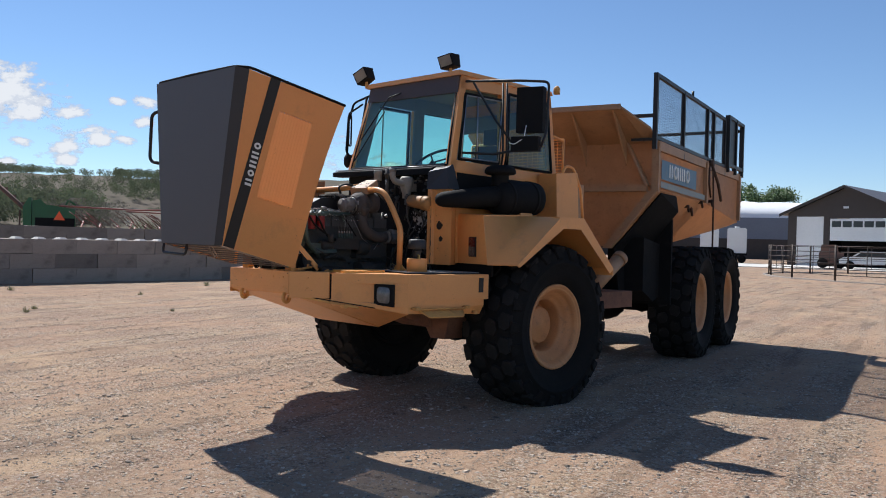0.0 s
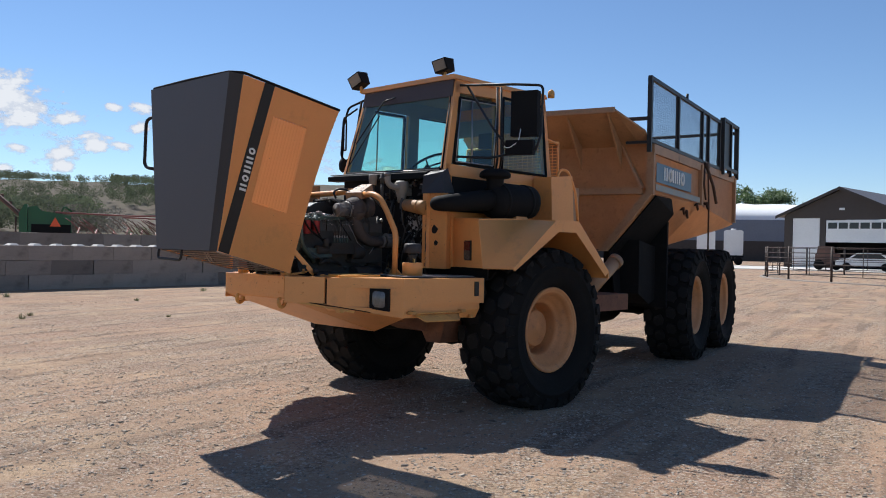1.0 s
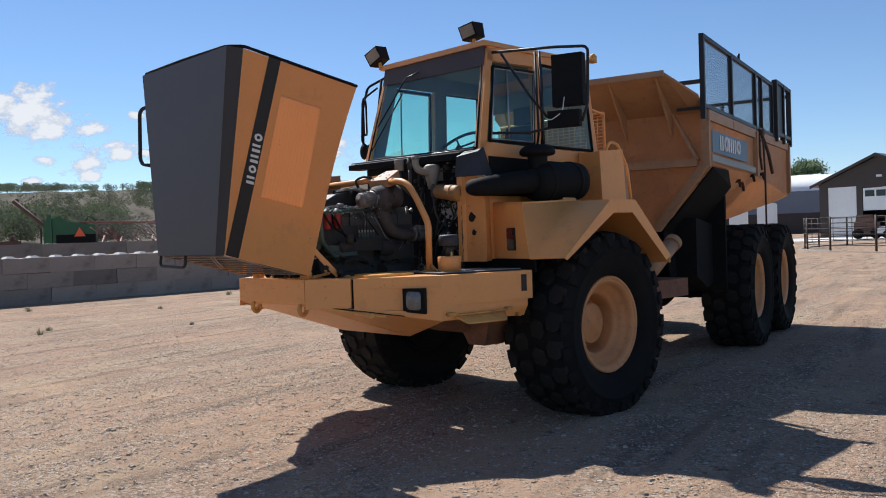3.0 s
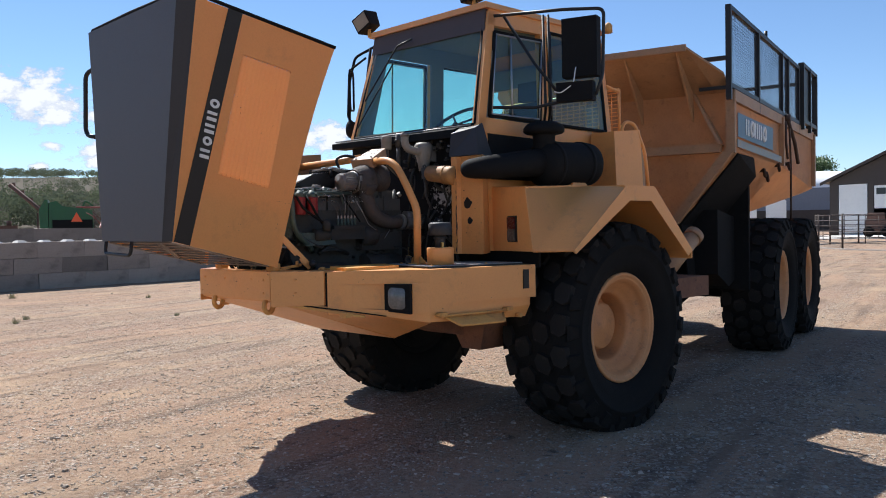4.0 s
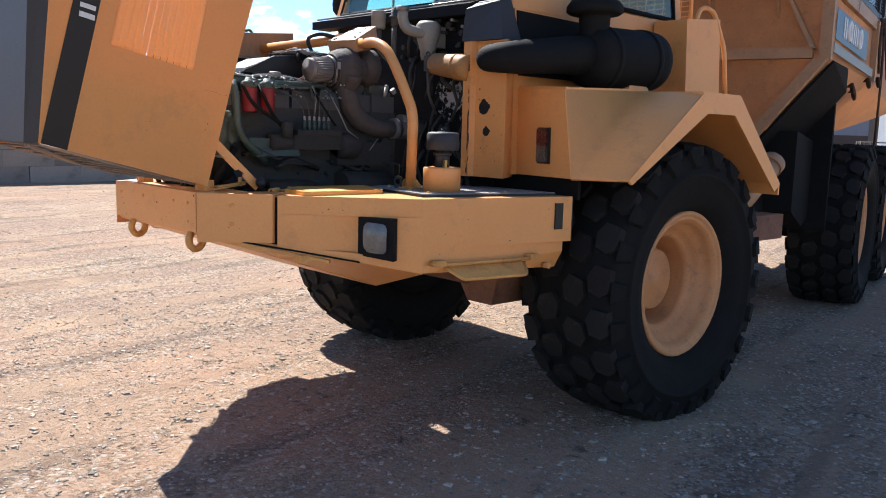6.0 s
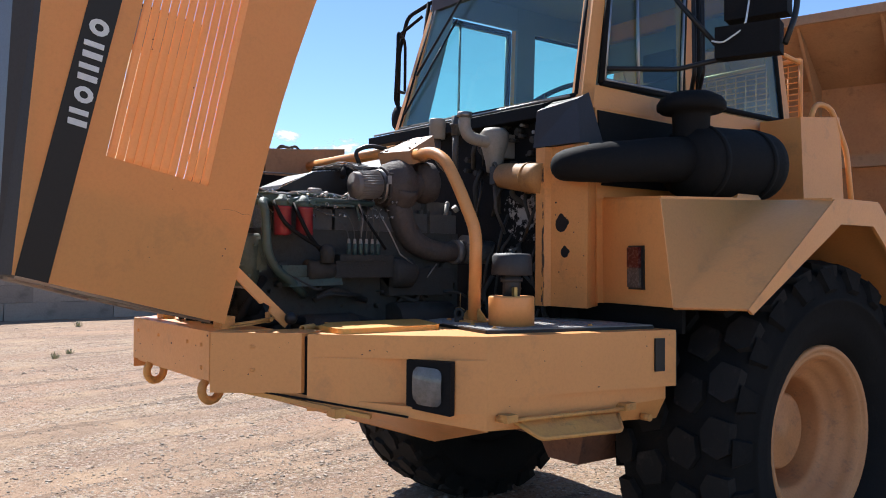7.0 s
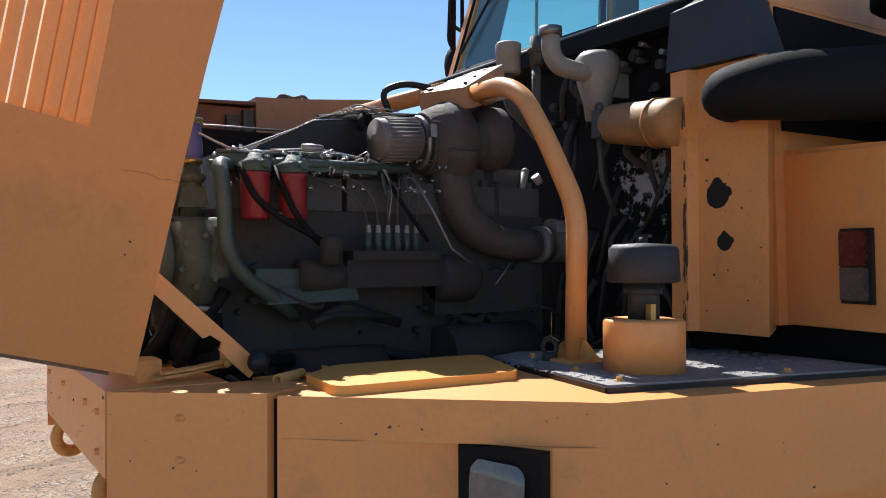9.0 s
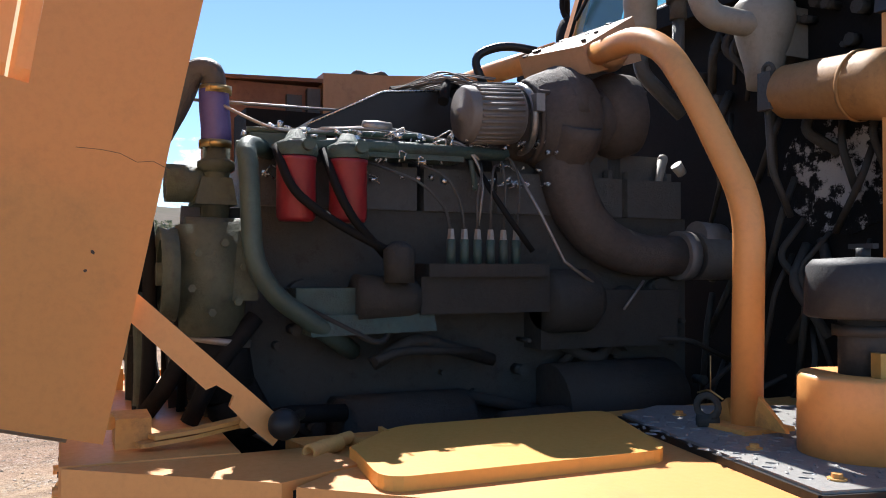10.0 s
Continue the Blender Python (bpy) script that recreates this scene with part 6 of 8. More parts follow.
for k in range(90):
    bm = bm_new()
    y, z = rnd.uniform(-2.14, -1.50), rnd.choice((1.725, 1.735, 1.742, 1.69, 1.66, 1.655))
    x = 0.15 + rnd.uniform(0, 0.05)
    d = rnd.choice(((0, 0.3, 1), (1, 0, 0.2), (0.2, 1, 0.1), (0.1, -1, 0.3)))
    p = Vector((x, y, z))
    q = p + Vector(d) * rnd.uniform(0.005, 0.020)
    rod(bm, p, q, rnd.uniform(0.002, 0.006), seg=7)
    if k % 3 == 0:
        tube(bm, [q, q + Vector((0, rnd.uniform(-0.03, 0.03), rnd.uniform(0, 0.012))), q + Vector((0, rnd.uniform(-0.05, 0.05), -0.01))], 0.0015, 5, 0.008)
    part("fitting", bm, BRIGHT, engine, "bright pipe fitting" if k == 0 else "")
bm = bm_new()
tube(bm, [(0.10, -2.20, 1.80), (0.14, -2.15, 1.765), (0.17, -2.09, 1.735), (0.16, -1.95, 1.742), (0.15, -1.86, 1.735)], 0.0035, 6, 0.03)
tube(bm, [(0.16, -2.02, 1.742), (0.165, -1.92, 1.752), (0.16, -1.80, 1.745), (0.18, -1.72, 1.735), (0.195, -1.69, 1.70)], 0.003, 6, 0.03)
tube(bm, [(0.15, -2.0, 1.748), (0.155, -1.88, 1.758), (0.16, -1.76, 1.742), (0.19, -1.705, 1.72), (0.20, -1.68, 1.66), (0.212, -1.70, 1.57)], 0.003, 6, 0.03)
lathe(bm, [(0, -0.03), (0.010, -0.028), (0.012, 0), (0.010, 0.028), (0, 0.03)], (0.155, -1.89, 1.758), (0, 1, 0), 12)
part("fuel_line", bm, ALU, engine, "thin metal fuel lines")
# red spin-on filters under their heads
for y in (-2.063, -1.967):
    bm = bm_new()
    lathe(bm, [(0, 1.568), (0.030, 1.569), (0.0345, 1.576), (0.0345, 1.672), (0.036, 1.675), (0.036, 1.682), (0.02, 1.685)], (0.215, y, 0), (0, 0, 1), 24)
    part("fuel_filter", bm, RED, engine, "red spin-on fuel filter")
    bm = bm_new()
    lathe(bm, [(0.038, 1.684), (0.040, 1.69), (0.038, 1.706), (0.02, 1.715), (0.012, 1.73), (0, 1.73)], (0.21, y, 0), (0, 0, 1), 20)
    box(bm, 0.13, 0.20, y - 0.02, y + 0.02, 1.69, 1.708)
    rod(bm, (0.235, y + 0.012, 1.70), (0.262, y + 0.012, 1.702), 0.011, seg=10)
    part("filter_head", bm, ENGINE, engine, "green cast filter head")
for pts, r in (([(0.215, -2.10, 1.70), (0.265, -2.085, 1.62), (0.26, -2.02, 1.575), (0.25, -1.95, 1.54), (0.22, -1.86, 1.505)], 0.008),
               ([(0.20, -2.01, 1.70), (0.262, -2.0, 1.62), (0.26, -1.97, 1.57), (0.23, -1.90, 1.51)], 0.008),
               ([(0.16, -1.70, 1.72), (0.24, -1.66, 1.60), (0.25, -1.60, 1.52)], 0.006)):
    bm = bm_new()
    tube(bm, pts, r, 8, 0.05)
    part("fuel_hose", bm, BLACK_DULL, engine, "black rubber fuel hose")
# in-line injection pump, with its delivery valves and steel lines
bm = bm_new()
box(bm, 0.14, 0.235, -1.83, -1.55, 1.40, 1.47)
box(bm, 0.16, 0.25, -1.82, -1.56, 1.47, 1.495)
lathe(bm, [(0, 0), (0.06, 0), (0.066, 0.02), (0.066, 0.10), (0.04, 0.13), (0, 0.13)], (0.205, -1.55, 1.42), (0, 1, 0), 18)
lathe(bm, [(0, 0), (0.035, 0), (0.04, 0.02), (0.045, 0.12), (0, 0.12)], (0.205, -1.83, 1.43), (0, -1, 0), 16)
lathe(bm, [(0, 0), (0.028, 0), (0.03, 0.06), (0.012, 0.075), (0, 0.075)], (0.25, -1.88, 1.46), (0, 0, 1), 14)
part("injection_pump", bm, OIL_BLACK, engine, "dark in-line injection pump", 0.012)
for i in range(6):
    y = -1.760 + 0.0285 * i
    bm = bm_new()
    rod(bm, (0.215, y, 1.49), (0.215, y, 1.542), 0.009, seg=10)
    part("delivery_valve", bm, ENGINE, engine)
    bm = bm_new()
    rod(bm, (0.215, y, 1.542), (0.215, y, 1.562), 0.008, 0.006, 6, False)
    part("nut", bm, ALU, engine, "bright union nut")
    bm = bm_new()
    yh = -2.0 + 0.165 * i
    up = 1.60 + 0.012 * i
    tube(bm, [(0.215, y, 1.555), (0.22, y + 0.004 * (i - 3), up), (0.215, (y * 2 + max(-1.95, min(-1.66, yh))) / 3, up + 0.05), (0.16, max(-1.95, min(-1.62, yh)), 1.70)], 0.0028, 6, 0.03)
    part("injector_line", bm, ENGINE_DARK, engine, "thin dark injector line")
# black shroud over the engine, with the intake pipe
bm = bm_new()
prism(bm, [(-2.0, 1.765), (-1.985, 1.785), (-1.84, 1.848), (-1.70, 1.862), (-1.62, 1.80), (-1.66, 1.75)], 0, -0.20, 0.05)
shield = part("heat_shield", bm, BLACK, engine, "black bent sheet heat shield", 0.004)
# Sun glint on the shield's crest, put in as a bright rod.
bm = bm_new()
tube(bm, [(0.051, -2.0, 1.770), (0.051, -1.84, 1.850), (0.051, -1.70, 1.864)], 0.0025, 6, 0.01)
part("bare_edge", bm, BRIGHT, engine, "bright rod for sunlight glinting on the sheet edge")
bm = bm_new()
tube(bm, [(-0.05, -1.78, 1.83), (-0.02, -1.66, 1.845), (0.10, -1.55, 1.83)], 0.055, 14, 0.06)
tube(bm, [(0.0, -1.64, 1.89), (0.06, -1.70, 1.88), (0.10, -1.725, 1.83)], 0.012, 8, 0.03)
part("intake_pipe", bm, BLACK_DULL, engine, "black intake pipe")
bm = bm_new()
for k in range(14):
    a = Vector((-0.02 + rnd.uniform(-0.02, 0.02), -1.78 + rnd.uniform(-0.03, 0.03), 1.868))
    b = Vector((0.06 + rnd.uniform(-0.02, 0.02), -1.69 + rnd.uniform(-0.03, 0.02), 1.895 + rnd.uniform(-0.012, 0.012)))
    c = Vector((0.12 + rnd.uniform(-0.03, 0.02), -1.61 + rnd.uniform(-0.03, 0.03), 1.885 + rnd.uniform(-0.04, 0.012)))
    bm = bm_new()
    tube(bm, [a, b, c], 0.0016, 5, 0.03)
    part("wire", bm, DULL_GREY, engine, "loose pale wire over the shroud" if k == 0 else "")
# ribbed grey element in front of the turbo
bm = bm_new()
lathe(bm, [(0, -0.006), (0.012, -0.006), (0.014, 0.0), (0.052, 0.0), (0.056, 0.006), (0.056, 0.118), (0.05, 0.124)], (0.185, -1.725, 1.790), (0.02, 1, 0.06), 36)
part("breather_filter", bm, DULL_GREY, engine, "grey ribbed cylindrical breather filter")
for k in range(30):
    t = 2 * math.pi * k / 30
    o = Vector((0.186 + 0.057 * math.cos(t), -1.705, 1.791 + 0.057 * math.sin(t)))
    bm = bm_new()
    rod(bm, o, o + Vector((0.002, 0.092, 0.0055)), 0.0032, seg=5)
    part("filter_rib", bm, DULL_GREY, engine)
# turbocharger: compressor scroll, centre, hot side
bm = bm_new()
lathe(bm, [(0.045, -0.14), (0.075, -0.13), (0.08, -0.10), (0.085, -0.08), (0.10, -0.06), (0.112, -0.02), (0.112, 0.02), (0.10, 0.055), (0.075, 0.07), (0.05, 0.08)], (0.12, -1.46, 1.805), (0.1, 1, 0.1), 30)
turbo_profile = []
for k in range(26):
    t = 2 * math.pi * k / 26
    turbo_profile.append((0.12 + 0.085 * math.cos(t), -1.465, 1.805 + 0.085 * math.sin(t)))
tube(bm, turbo_profile, 0.045, 10, 0, (0.030, 0.052))
lathe(bm, [(0.03, 0), (0.06, 0.01), (0.065, 0.03), (0.04, 0.06)], (0.125, -1.39, 1.81), (0.1, 1, 0.1), 20)
turbo = part("turbocharger", bm, CAST, engine, "rusty brown cast turbocharger")
bm = bm_new()
lathe(bm, [(0.04, -0.05), (0.085, -0.04), (0.098, 0.0), (0.09, 0.05), (0.05, 0.075), (0.0, 0.08)], (0.10, -1.31, 1.83), (0.15, 1, 0.12), 24)
part("turbine_housing", bm, CAST, engine, "dark rusty turbine housing")
bm = bm_new()
ring_bar(bm, (0.155, -1.575, 1.795), (0.05, 1, 0.08), 0.068, 0.008, 24, 6)
box(bm, 0.215, 0.24, -1.585, -1.565, 1.80, 1.835)
part("clamp", bm, ALU, engine, "steel hose clamp")
# exhaust elbow down to the rear
bm = bm_new()
tube(bm, [(0.14, -1.47, 1.74), (0.155, -1.455, 1.64), (0.165, -1.40, 1.555), (0.165, -1.30, 1.515), (0.165, -1.17, 1.515)], 0.050, 18, 0.08, (0.058, 0.045))
part("exhaust_elbow", bm, CAST, engine, "brown exhaust elbow")
bm = bm_new()
rod(bm, (0.165, -1.175, 1.515), (0.165, -1.145, 1.515), 0.056, seg=20)
rod(bm, (0.165, -1.12, 1.555), (0.165, -1.05, 1.55), 0.04, seg=16)
part("elbow_clamp", bm, DULL_GREY, engine, "worn grey band clamp")
bm = bm_new()
rod(bm, (0.165, -1.13, 1.515), (0.165, -0.92, 1.515), 0.055, seg=16)
part("exhaust_pipe", bm, ENGINE_DARK, engine)
# front end: thermostat, blue hose with clamps, bent pipe, pump housing
bm = bm_new()
tube(bm, [(0.10, -2.187, 1.80), (0.10, -2.19, 1.850), (0.09, -2.225, 1.848), (0.07, -2.245, 1.79), (0.0, -2.29, 1.70)], 0.0225, 14, 0.035)
part("top_hose_pipe", bm, ENGINE_DARK, engine, "dark bent coolant pipe")
bm = bm_new()
tube(bm, [(0.10, -2.183, 1.712), (0.103, -2.184, 1.745), (0.10, -2.187, 1.775), (0.10, -2.188, 1.812)], 0.0275, 18, 0.02)
part("coolant_hose", bm, BLUE_HOSE, engine, "blue silicone coolant hose")
for z in (1.712, 1.812):
    bm = bm_new()
    lathe(bm, [(0.027, -0.007), (0.0295, -0.007), (0.0295, 0.007), (0.027, 0.007)], (0.10, -2.185, z), (0, 0, 1), 20)
    rod(bm, (0.128, -2.20, z), (0.128, -2.17, z), 0.005, seg=8)
    part("hose_clamp", bm, BRASS, engine, "brassy hose clamp")
bm = bm_new()
rod(bm, (0.10, -2.185, 1.54), (0.10, -2.182, 1.725), 0.025, seg=16)
lathe(bm, [(0.025, 1.685), (0.034, 1.68), (0.034, 1.668), (0.025, 1.66)], (0.10, -2.183, 0), (0, 0, 1), 18)
hexa(bm, [(0.04, -2.225, 1.60), (0.135, -2.225, 1.60), (0.135, -2.15, 1.60), (0.04, -2.15, 1.60), (0.06, -2.212, 1.65), (0.125, -2.212, 1.65), (0.125, -2.158, 1.65), (0.06, -2.158, 1.65)])
rod(bm, (0.08, -2.27, 1.64), (0.08, -2.18, 1.64), 0.035, seg=14)
rod(bm, (0.05, -2.30, 1.52), (0.05, -2.18, 1.52), 0.03, seg=14)
part("thermostat_housing", bm, PUMP_GREEN, engine, "green thermostat housing", 0.008)
bm = bm_new()
lathe(bm, [(0, -0.02), (0.045, -0.02), (0.05, 0.0), (0.06, 0.015), (0.06, 0.06), (0.04, 0.08), (0, 0.08)], (0.16, -2.23, 1.47), (0, 1, 0), 26)
rod(bm, (0.16, -2.245, 1.545), (0.16, -2.14, 1.545), 0.030, seg=16)
for k in range(6):
    t = 2 * math.pi * k / 6 + 0.3
    rod(bm, (0.235, -2.20 + 0.045 * math.cos(t), 1.47 + 0.06 * math.sin(t)), (0.243, -2.20 + 0.045 * math.cos(t), 1.47 + 0.06 * math.sin(t)), 0.007, seg=6, smooth=False)
rod(bm, (0.17, -2.20, 1.56), (0.17, -2.20, 1.37), 0.062, 0.055, 20)
box(bm, 0.10, 0.22, -2.22, -2.13, 1.43, 1.55)
part("pump_housing", bm, PUMP_GREEN, engine, "pale green pump housing", 0.008)
bm = bm_new()
lathe(bm, [(0.060, -0.010), (0.070, -0.014), (0.082, -0.014), (0.077, 0.0), (0.082, 0.014), (0.068, 0.014), (0.060, 0.008), (0.060, -0.010)], (0.16, -2.275, 1.475), (0, 1, 0), 32)
rod(bm, (0.16, -2.292, 1.475), (0.16, -2.24, 1.475), 0.020, seg=16)
for k in range(5):
    t = 2 * math.pi * k / 5 + 0.4
    rod(bm, (0.16, -2.275, 1.475), (0.16 + 0.064 * math.cos(t), -2.275, 1.475 + 0.064 * math.sin(t)), 0.009, 0.006, 8)
part("pulley", bm, PUMP_GREEN, engine, "dusty green spoked pulley")
bm = bm_new()
ring_bar(bm, (-0.05, -2.30, 1.30), (0, 1, 0), 0.12, 0.02, 26, 8)
part("pulley", bm, PUMP_GREEN, engine, "dark belt pulley")
bm = bm_new()
rod(bm, (0.17, -2.19, 1.375), (0.17, -2.17, 1.26), 0.05, seg=18)
tube(bm, [(0.17, -2.17, 1.27), (0.16, -2.12, 1.18), (0.1, -2.0, 1.1)], 0.05, 14, 0.06)
part("bottom_hose", bm, BLACK_DULL, engine, "black bottom coolant hose")
for o, d in (((0.17, -2.186, 1.36), (0, 0.15, 1)), ((0.165, -2.13, 1.20), (0, 0.5, 0.8))):
    bm = bm_new()
    lathe(bm, [(0.051, -0.006), (0.0545, -0.006), (0.0545, 0.006), (0.051, 0.006)], o, d, 22)
    part("hose_clamp", bm, ALU, engine, "steel hose clamp")
bm = bm_new()
tube(bm, [(0.16, -2.10, 1.70), (0.22, -2.155, 1.70), (0.255, -2.155, 1.66), (0.262, -2.148, 1.50), (0.25, -2.11, 1.44), (0.22, -2.0, 1.365), (0.16, -1.94, 1.33)], 0.0175, 12, 0.05)
part("oil_pipe", bm, GREEN_HOSE, engine, "thick dark green pipe bent down the block")
bm = bm_new()
box(bm, 0.13, 0.21, -2.06, -1.86, 1.40, 1.45)
hexa(bm, [(0.13, -2.04, 1.365), (0.24, -2.04, 1.365), (0.24, -1.80, 1.37), (0.13, -1.80, 1.37), (0.13, -2.04, 1.40), (0.225, -2.04, 1.40), (0.225, -1.80, 1.405), (0.13, -1.80, 1.405)])
part("side_cover", bm, ENGINE, engine, "dull green side cover", 0.006)
bm = bm_new()
rod(bm, (0.18, -1.52, 1.20), (0.18, -1.22, 1.20), 0.09, seg=16)
lathe(bm, [(0, 0), (0.07, 0), (0.07, 0.26), (0.05, 0.28), (0, 0.28)], (0.18, -1.98, 1.18), (0, 1, 0), 20)
lathe(bm, [(0, 0), (0.05, 0), (0.055, 0.16), (0, 0.16)], (0.24, -1.66, 1.16), (0, 1, 0), 16)
box(bm, 0.05, 0.2, -1.55, -1.2, 1.32, 1.44)
part("starter_motor", bm, OIL_BLACK, engine, "black oily starter and oil cooler", 0.01)
for p, r in (([(0.20, -1.62, 1.70), (0.235, -1.575, 1.60), (0.255, -1.53, 1.50), (0.255, -1.45, 1.45)], 0.0035), ([(0.22, -1.36, 1.40), (0.21, -1.30, 1.46)], 0.003)):
    bm = bm_new()
    tube(bm, p, r, 6, 0)
    part("loose_wire", bm, ALU, engine, "thin loose wire")
bm = bm_new()
rod(bm, SENSOR[0], SENSOR[1], 0.012, 0.004, 12)
ball(bm, SENSOR[0], 0.0125)
part("sensor", bm, CREAM, engine, "pale tapered sensor plug")
bm = bm_new()
rod(bm, SENSOR[2], SENSOR[3], 0.012, 0.014, 12)
part("sensor", bm, CREAM, engine, "short pale sensor plug")
# timing cover, belts, alternator and fan before the block
bm = bm_new()
prism(bm, [(-0.30, 1.02), (0.13, 1.02), (0.14, 1.40), (0.06, 1.60), (-0.22, 1.62), (-0.31, 1.40)], 1, -2.205, -2.12)
part("timing_cover", bm, OILY, engine, "oily timing cover at the engine's front", 0.012)
for x, z, r in ((-0.08, 1.16, 0.11), (0.02, 1.345, 0.075), (-0.20, 1.49, 0.055)):
    bm = bm_new()
    lathe(bm, [(0, -0.02), (r * 0.5, -0.02), (r * 0.55, -0.008), (r * 0.9, -0.008), (r, -0.018), (r * 0.93, 0.0), (r, 0.018), (0, 0.02)], (x, -2.235, z), (0, 1, 0), 28)
    part("belt_pulley", bm, ENGINE_DARK, engine, "worn steel belt pulley")
bm = bm_new()
tube(bm, [(-0.19, -2.236, 1.16), (-0.255, -2.236, 1.49), (-0.20, -2.236, 1.545), (0.02, -2.236, 1.42), (0.095, -2.236, 1.345), (0.03, -2.236, 1.16), (-0.08, -2.236, 1.05), (-0.19, -2.236, 1.16)], 0.008, 8, 0.07)
part("drive_belt", bm, BLACK_DULL, engine, "black drive belt")
bm = bm_new()
rod(bm, (-0.20, -2.20, 1.49), (-0.20, -2.03, 1.49), 0.075, seg=20)
part("alternator", bm, ALU, engine, "dusty alternator on the far side", 0.006)
bm = bm_new()
ring_bar(bm, (-0.09, -2.30, 1.40), (0, 1, 0), 0.235, 0.012, 40, 8)
rod(bm, (-0.09, -2.24, 1.40), (-0.09, -2.32, 1.40), 0.05, seg=16)
fan = part("fan", bm, BLACK_DULL, truck, "black cooling fan in a ring")
for k in range(7):
    bm = bm_new()
    t = 2 * math.pi * k / 7 + 0.2
    d, u = Vector((math.cos(t), 0, math.sin(t))), Vector((-math.sin(t), 0, math.cos(t)))
    c = Vector((-0.09, -2.30, 1.40))
    plate(bm, [c + d * 0.05 - u * 0.03 + Vector((0, -0.015, 0)), c + d * 0.05 + u * 0.03 + Vector((0, 0.015, 0)), c + d * 0.225 + u * 0.05 + Vector((0, 0.02, 0)), c + d * 0.225 - u * 0.04 + Vector((0, -0.02, 0))], 0.003)
    part("fan_blade", bm, BLACK_DULL, fan)
for p in ([(0.20, -2.24, 1.225), (0.22, -2.20, 1.32), (0.20, -2.13, 1.40)], [(0.10, -2.30, 1.23), (0.16, -2.26, 1.30), (0.15, -2.20, 1.45)], [(0.24, -2.16, 1.215), (0.27, -2.10, 1.24), (0.24, -1.98, 1.23)]):
    bm = bm_new()
    tube(bm, p, 0.016, 10, 0.05)
    part("low_hose", bm, BLACK_DULL, engine, "black rubber hose")
# turbocharger bands and bolts
for o, r in (((0.132, -1.545, 1.797), 0.083), ((0.122, -1.40, 1.811), 0.072), ((0.108, -1.355, 1.82), 0.066), ((0.094, -1.262, 1.838), 0.070)):
    bm = bm_new()
    ring_bar(bm, o, (0.1, 1, 0.1), r, 0.006, 28, 6)
    b = Vector(o) + Vector((r * 0.8, 0, r * 0.6))
    rod(bm, b - Vector((0, 0.014, 0)), b + Vector((0, 0.014, 0)), 0.006, seg=6)
    part("band_clamp", bm, CAST, engine, "rusty band clamp")
# lots of dim pipework low down, only half seen
rnd = random.Random(21)
for k in range(13):
    y, z, x = rnd.uniform(-2.1, -0.98), rnd.uniform(1.06, 1.42), rnd.uniform(0.14, 0.24)
    q = [(x, y, z), (x + rnd.uniform(-0.02, 0.04), y + rnd.uniform(0.05, 0.2), z + rnd.uniform(-0.08, 0.08)), (x - 0.04, y + rnd.uniform(0.15, 0.3), z + rnd.uniform(-0.12, 0.1))]
    bm = bm_new()
    tube(bm, q, rnd.choice((0.006, 0.009, 0.014)), 6, 0.03)
    part("oil_line", bm, OIL_BLACK, engine, "oily dark pipe" if k == 0 else "")
for k in range(40):
    y, z, x = rnd.uniform(-2.1, -1.0), rnd.uniform(1.06, 1.5), 0.13
    bm = bm_new()
    rod(bm, (x, y, z), (x + rnd.uniform(0.01, 0.05), y, z), rnd.uniform(0.004, 0.012), seg=10)
    part("boss", bm, OILY, engine, "oily cast boss" if k == 0 else "")

# hoop tube over the engine, its bracket and the bar to the far side
bm = bm_new()
tube(bm, [(0.633, -1.425, 1.225), (0.634, -1.418, 1.59), (0.515, -1.42, 1.785), (0.43, -1.42, 1.895), (0.345, -1.42, 1.938), (0.18, -1.40, 1.945)], 0.0255, 18, 0.06)
hoop = part("hoop_tube", bm, YELLOW, truck, "bent yellow support tube beside the engine")
bm = bm_new()
box(bm, 0.585, 0.685, -1.48, -1.375, 1.229, 1.237)
prism(bm, [(0.652, 1.236), (0.72, 1.236), (0.715, 1.243), (0.664, 1.285)], 1, -1.431, -1.423)
prism(bm, [(0.614, 1.236), (0.56, 1.236), (0.565, 1.243), (0.604, 1.275)], 1, -1.440, -1.432)
part("tube_foot", bm, RUSTY, hoop, "rusty tube foot with gussets", 0.002)
bm = bm_new()
ring_bar(bm, (0.598, -1.475, 1.262), (0.5, -1, 0), 0.018, 0.006, 18, 8)
rod(bm, (0.59, -1.49, 1.238), (0.607, -1.46, 1.238), 0.011, seg=10)
part("shackle", bm, OILY, hoop, "dark greasy shackle")
bm = bm_new()
tube(bm, [(0.575, -1.475, 1.282), (0.600, -1.473, 1.290), (0.628, -1.47, 1.278)], 0.0016, 5, 0.01)
tube(bm, [(0.603, -1.473, 1.288), (0.600, -1.470, 1.345)], 0.0012, 5, 0)
part("tie_wire", bm, BRASS, hoop, "thin twisted tie wire")
bm = bm_new()
top = [Vector(p) for p in ((0.045, -1.515, 1.955), (0.178, -1.435, 1.96), (0.175, -1.30, 2.042), (0.045, -1.32, 2.042))]
low = [Vector(p) for p in ((0.05, -1.50, 1.90), (0.19, -1.42, 1.90), (0.19, -1.29, 1.94), (0.05, -1.31, 1.94))]
hexa(bm, low + top)
rod(bm, (0.17, -1.36, 1.945), (0.25, -1.40, 1.95), 0.034, seg=16)
bracket = part("tube_bracket", bm, YELLOW_BOX, truck, "chipped yellow bracket with bolts", 0.005)
up = (top[1] - top[0]).cross(top[3] - top[0]).normalized()
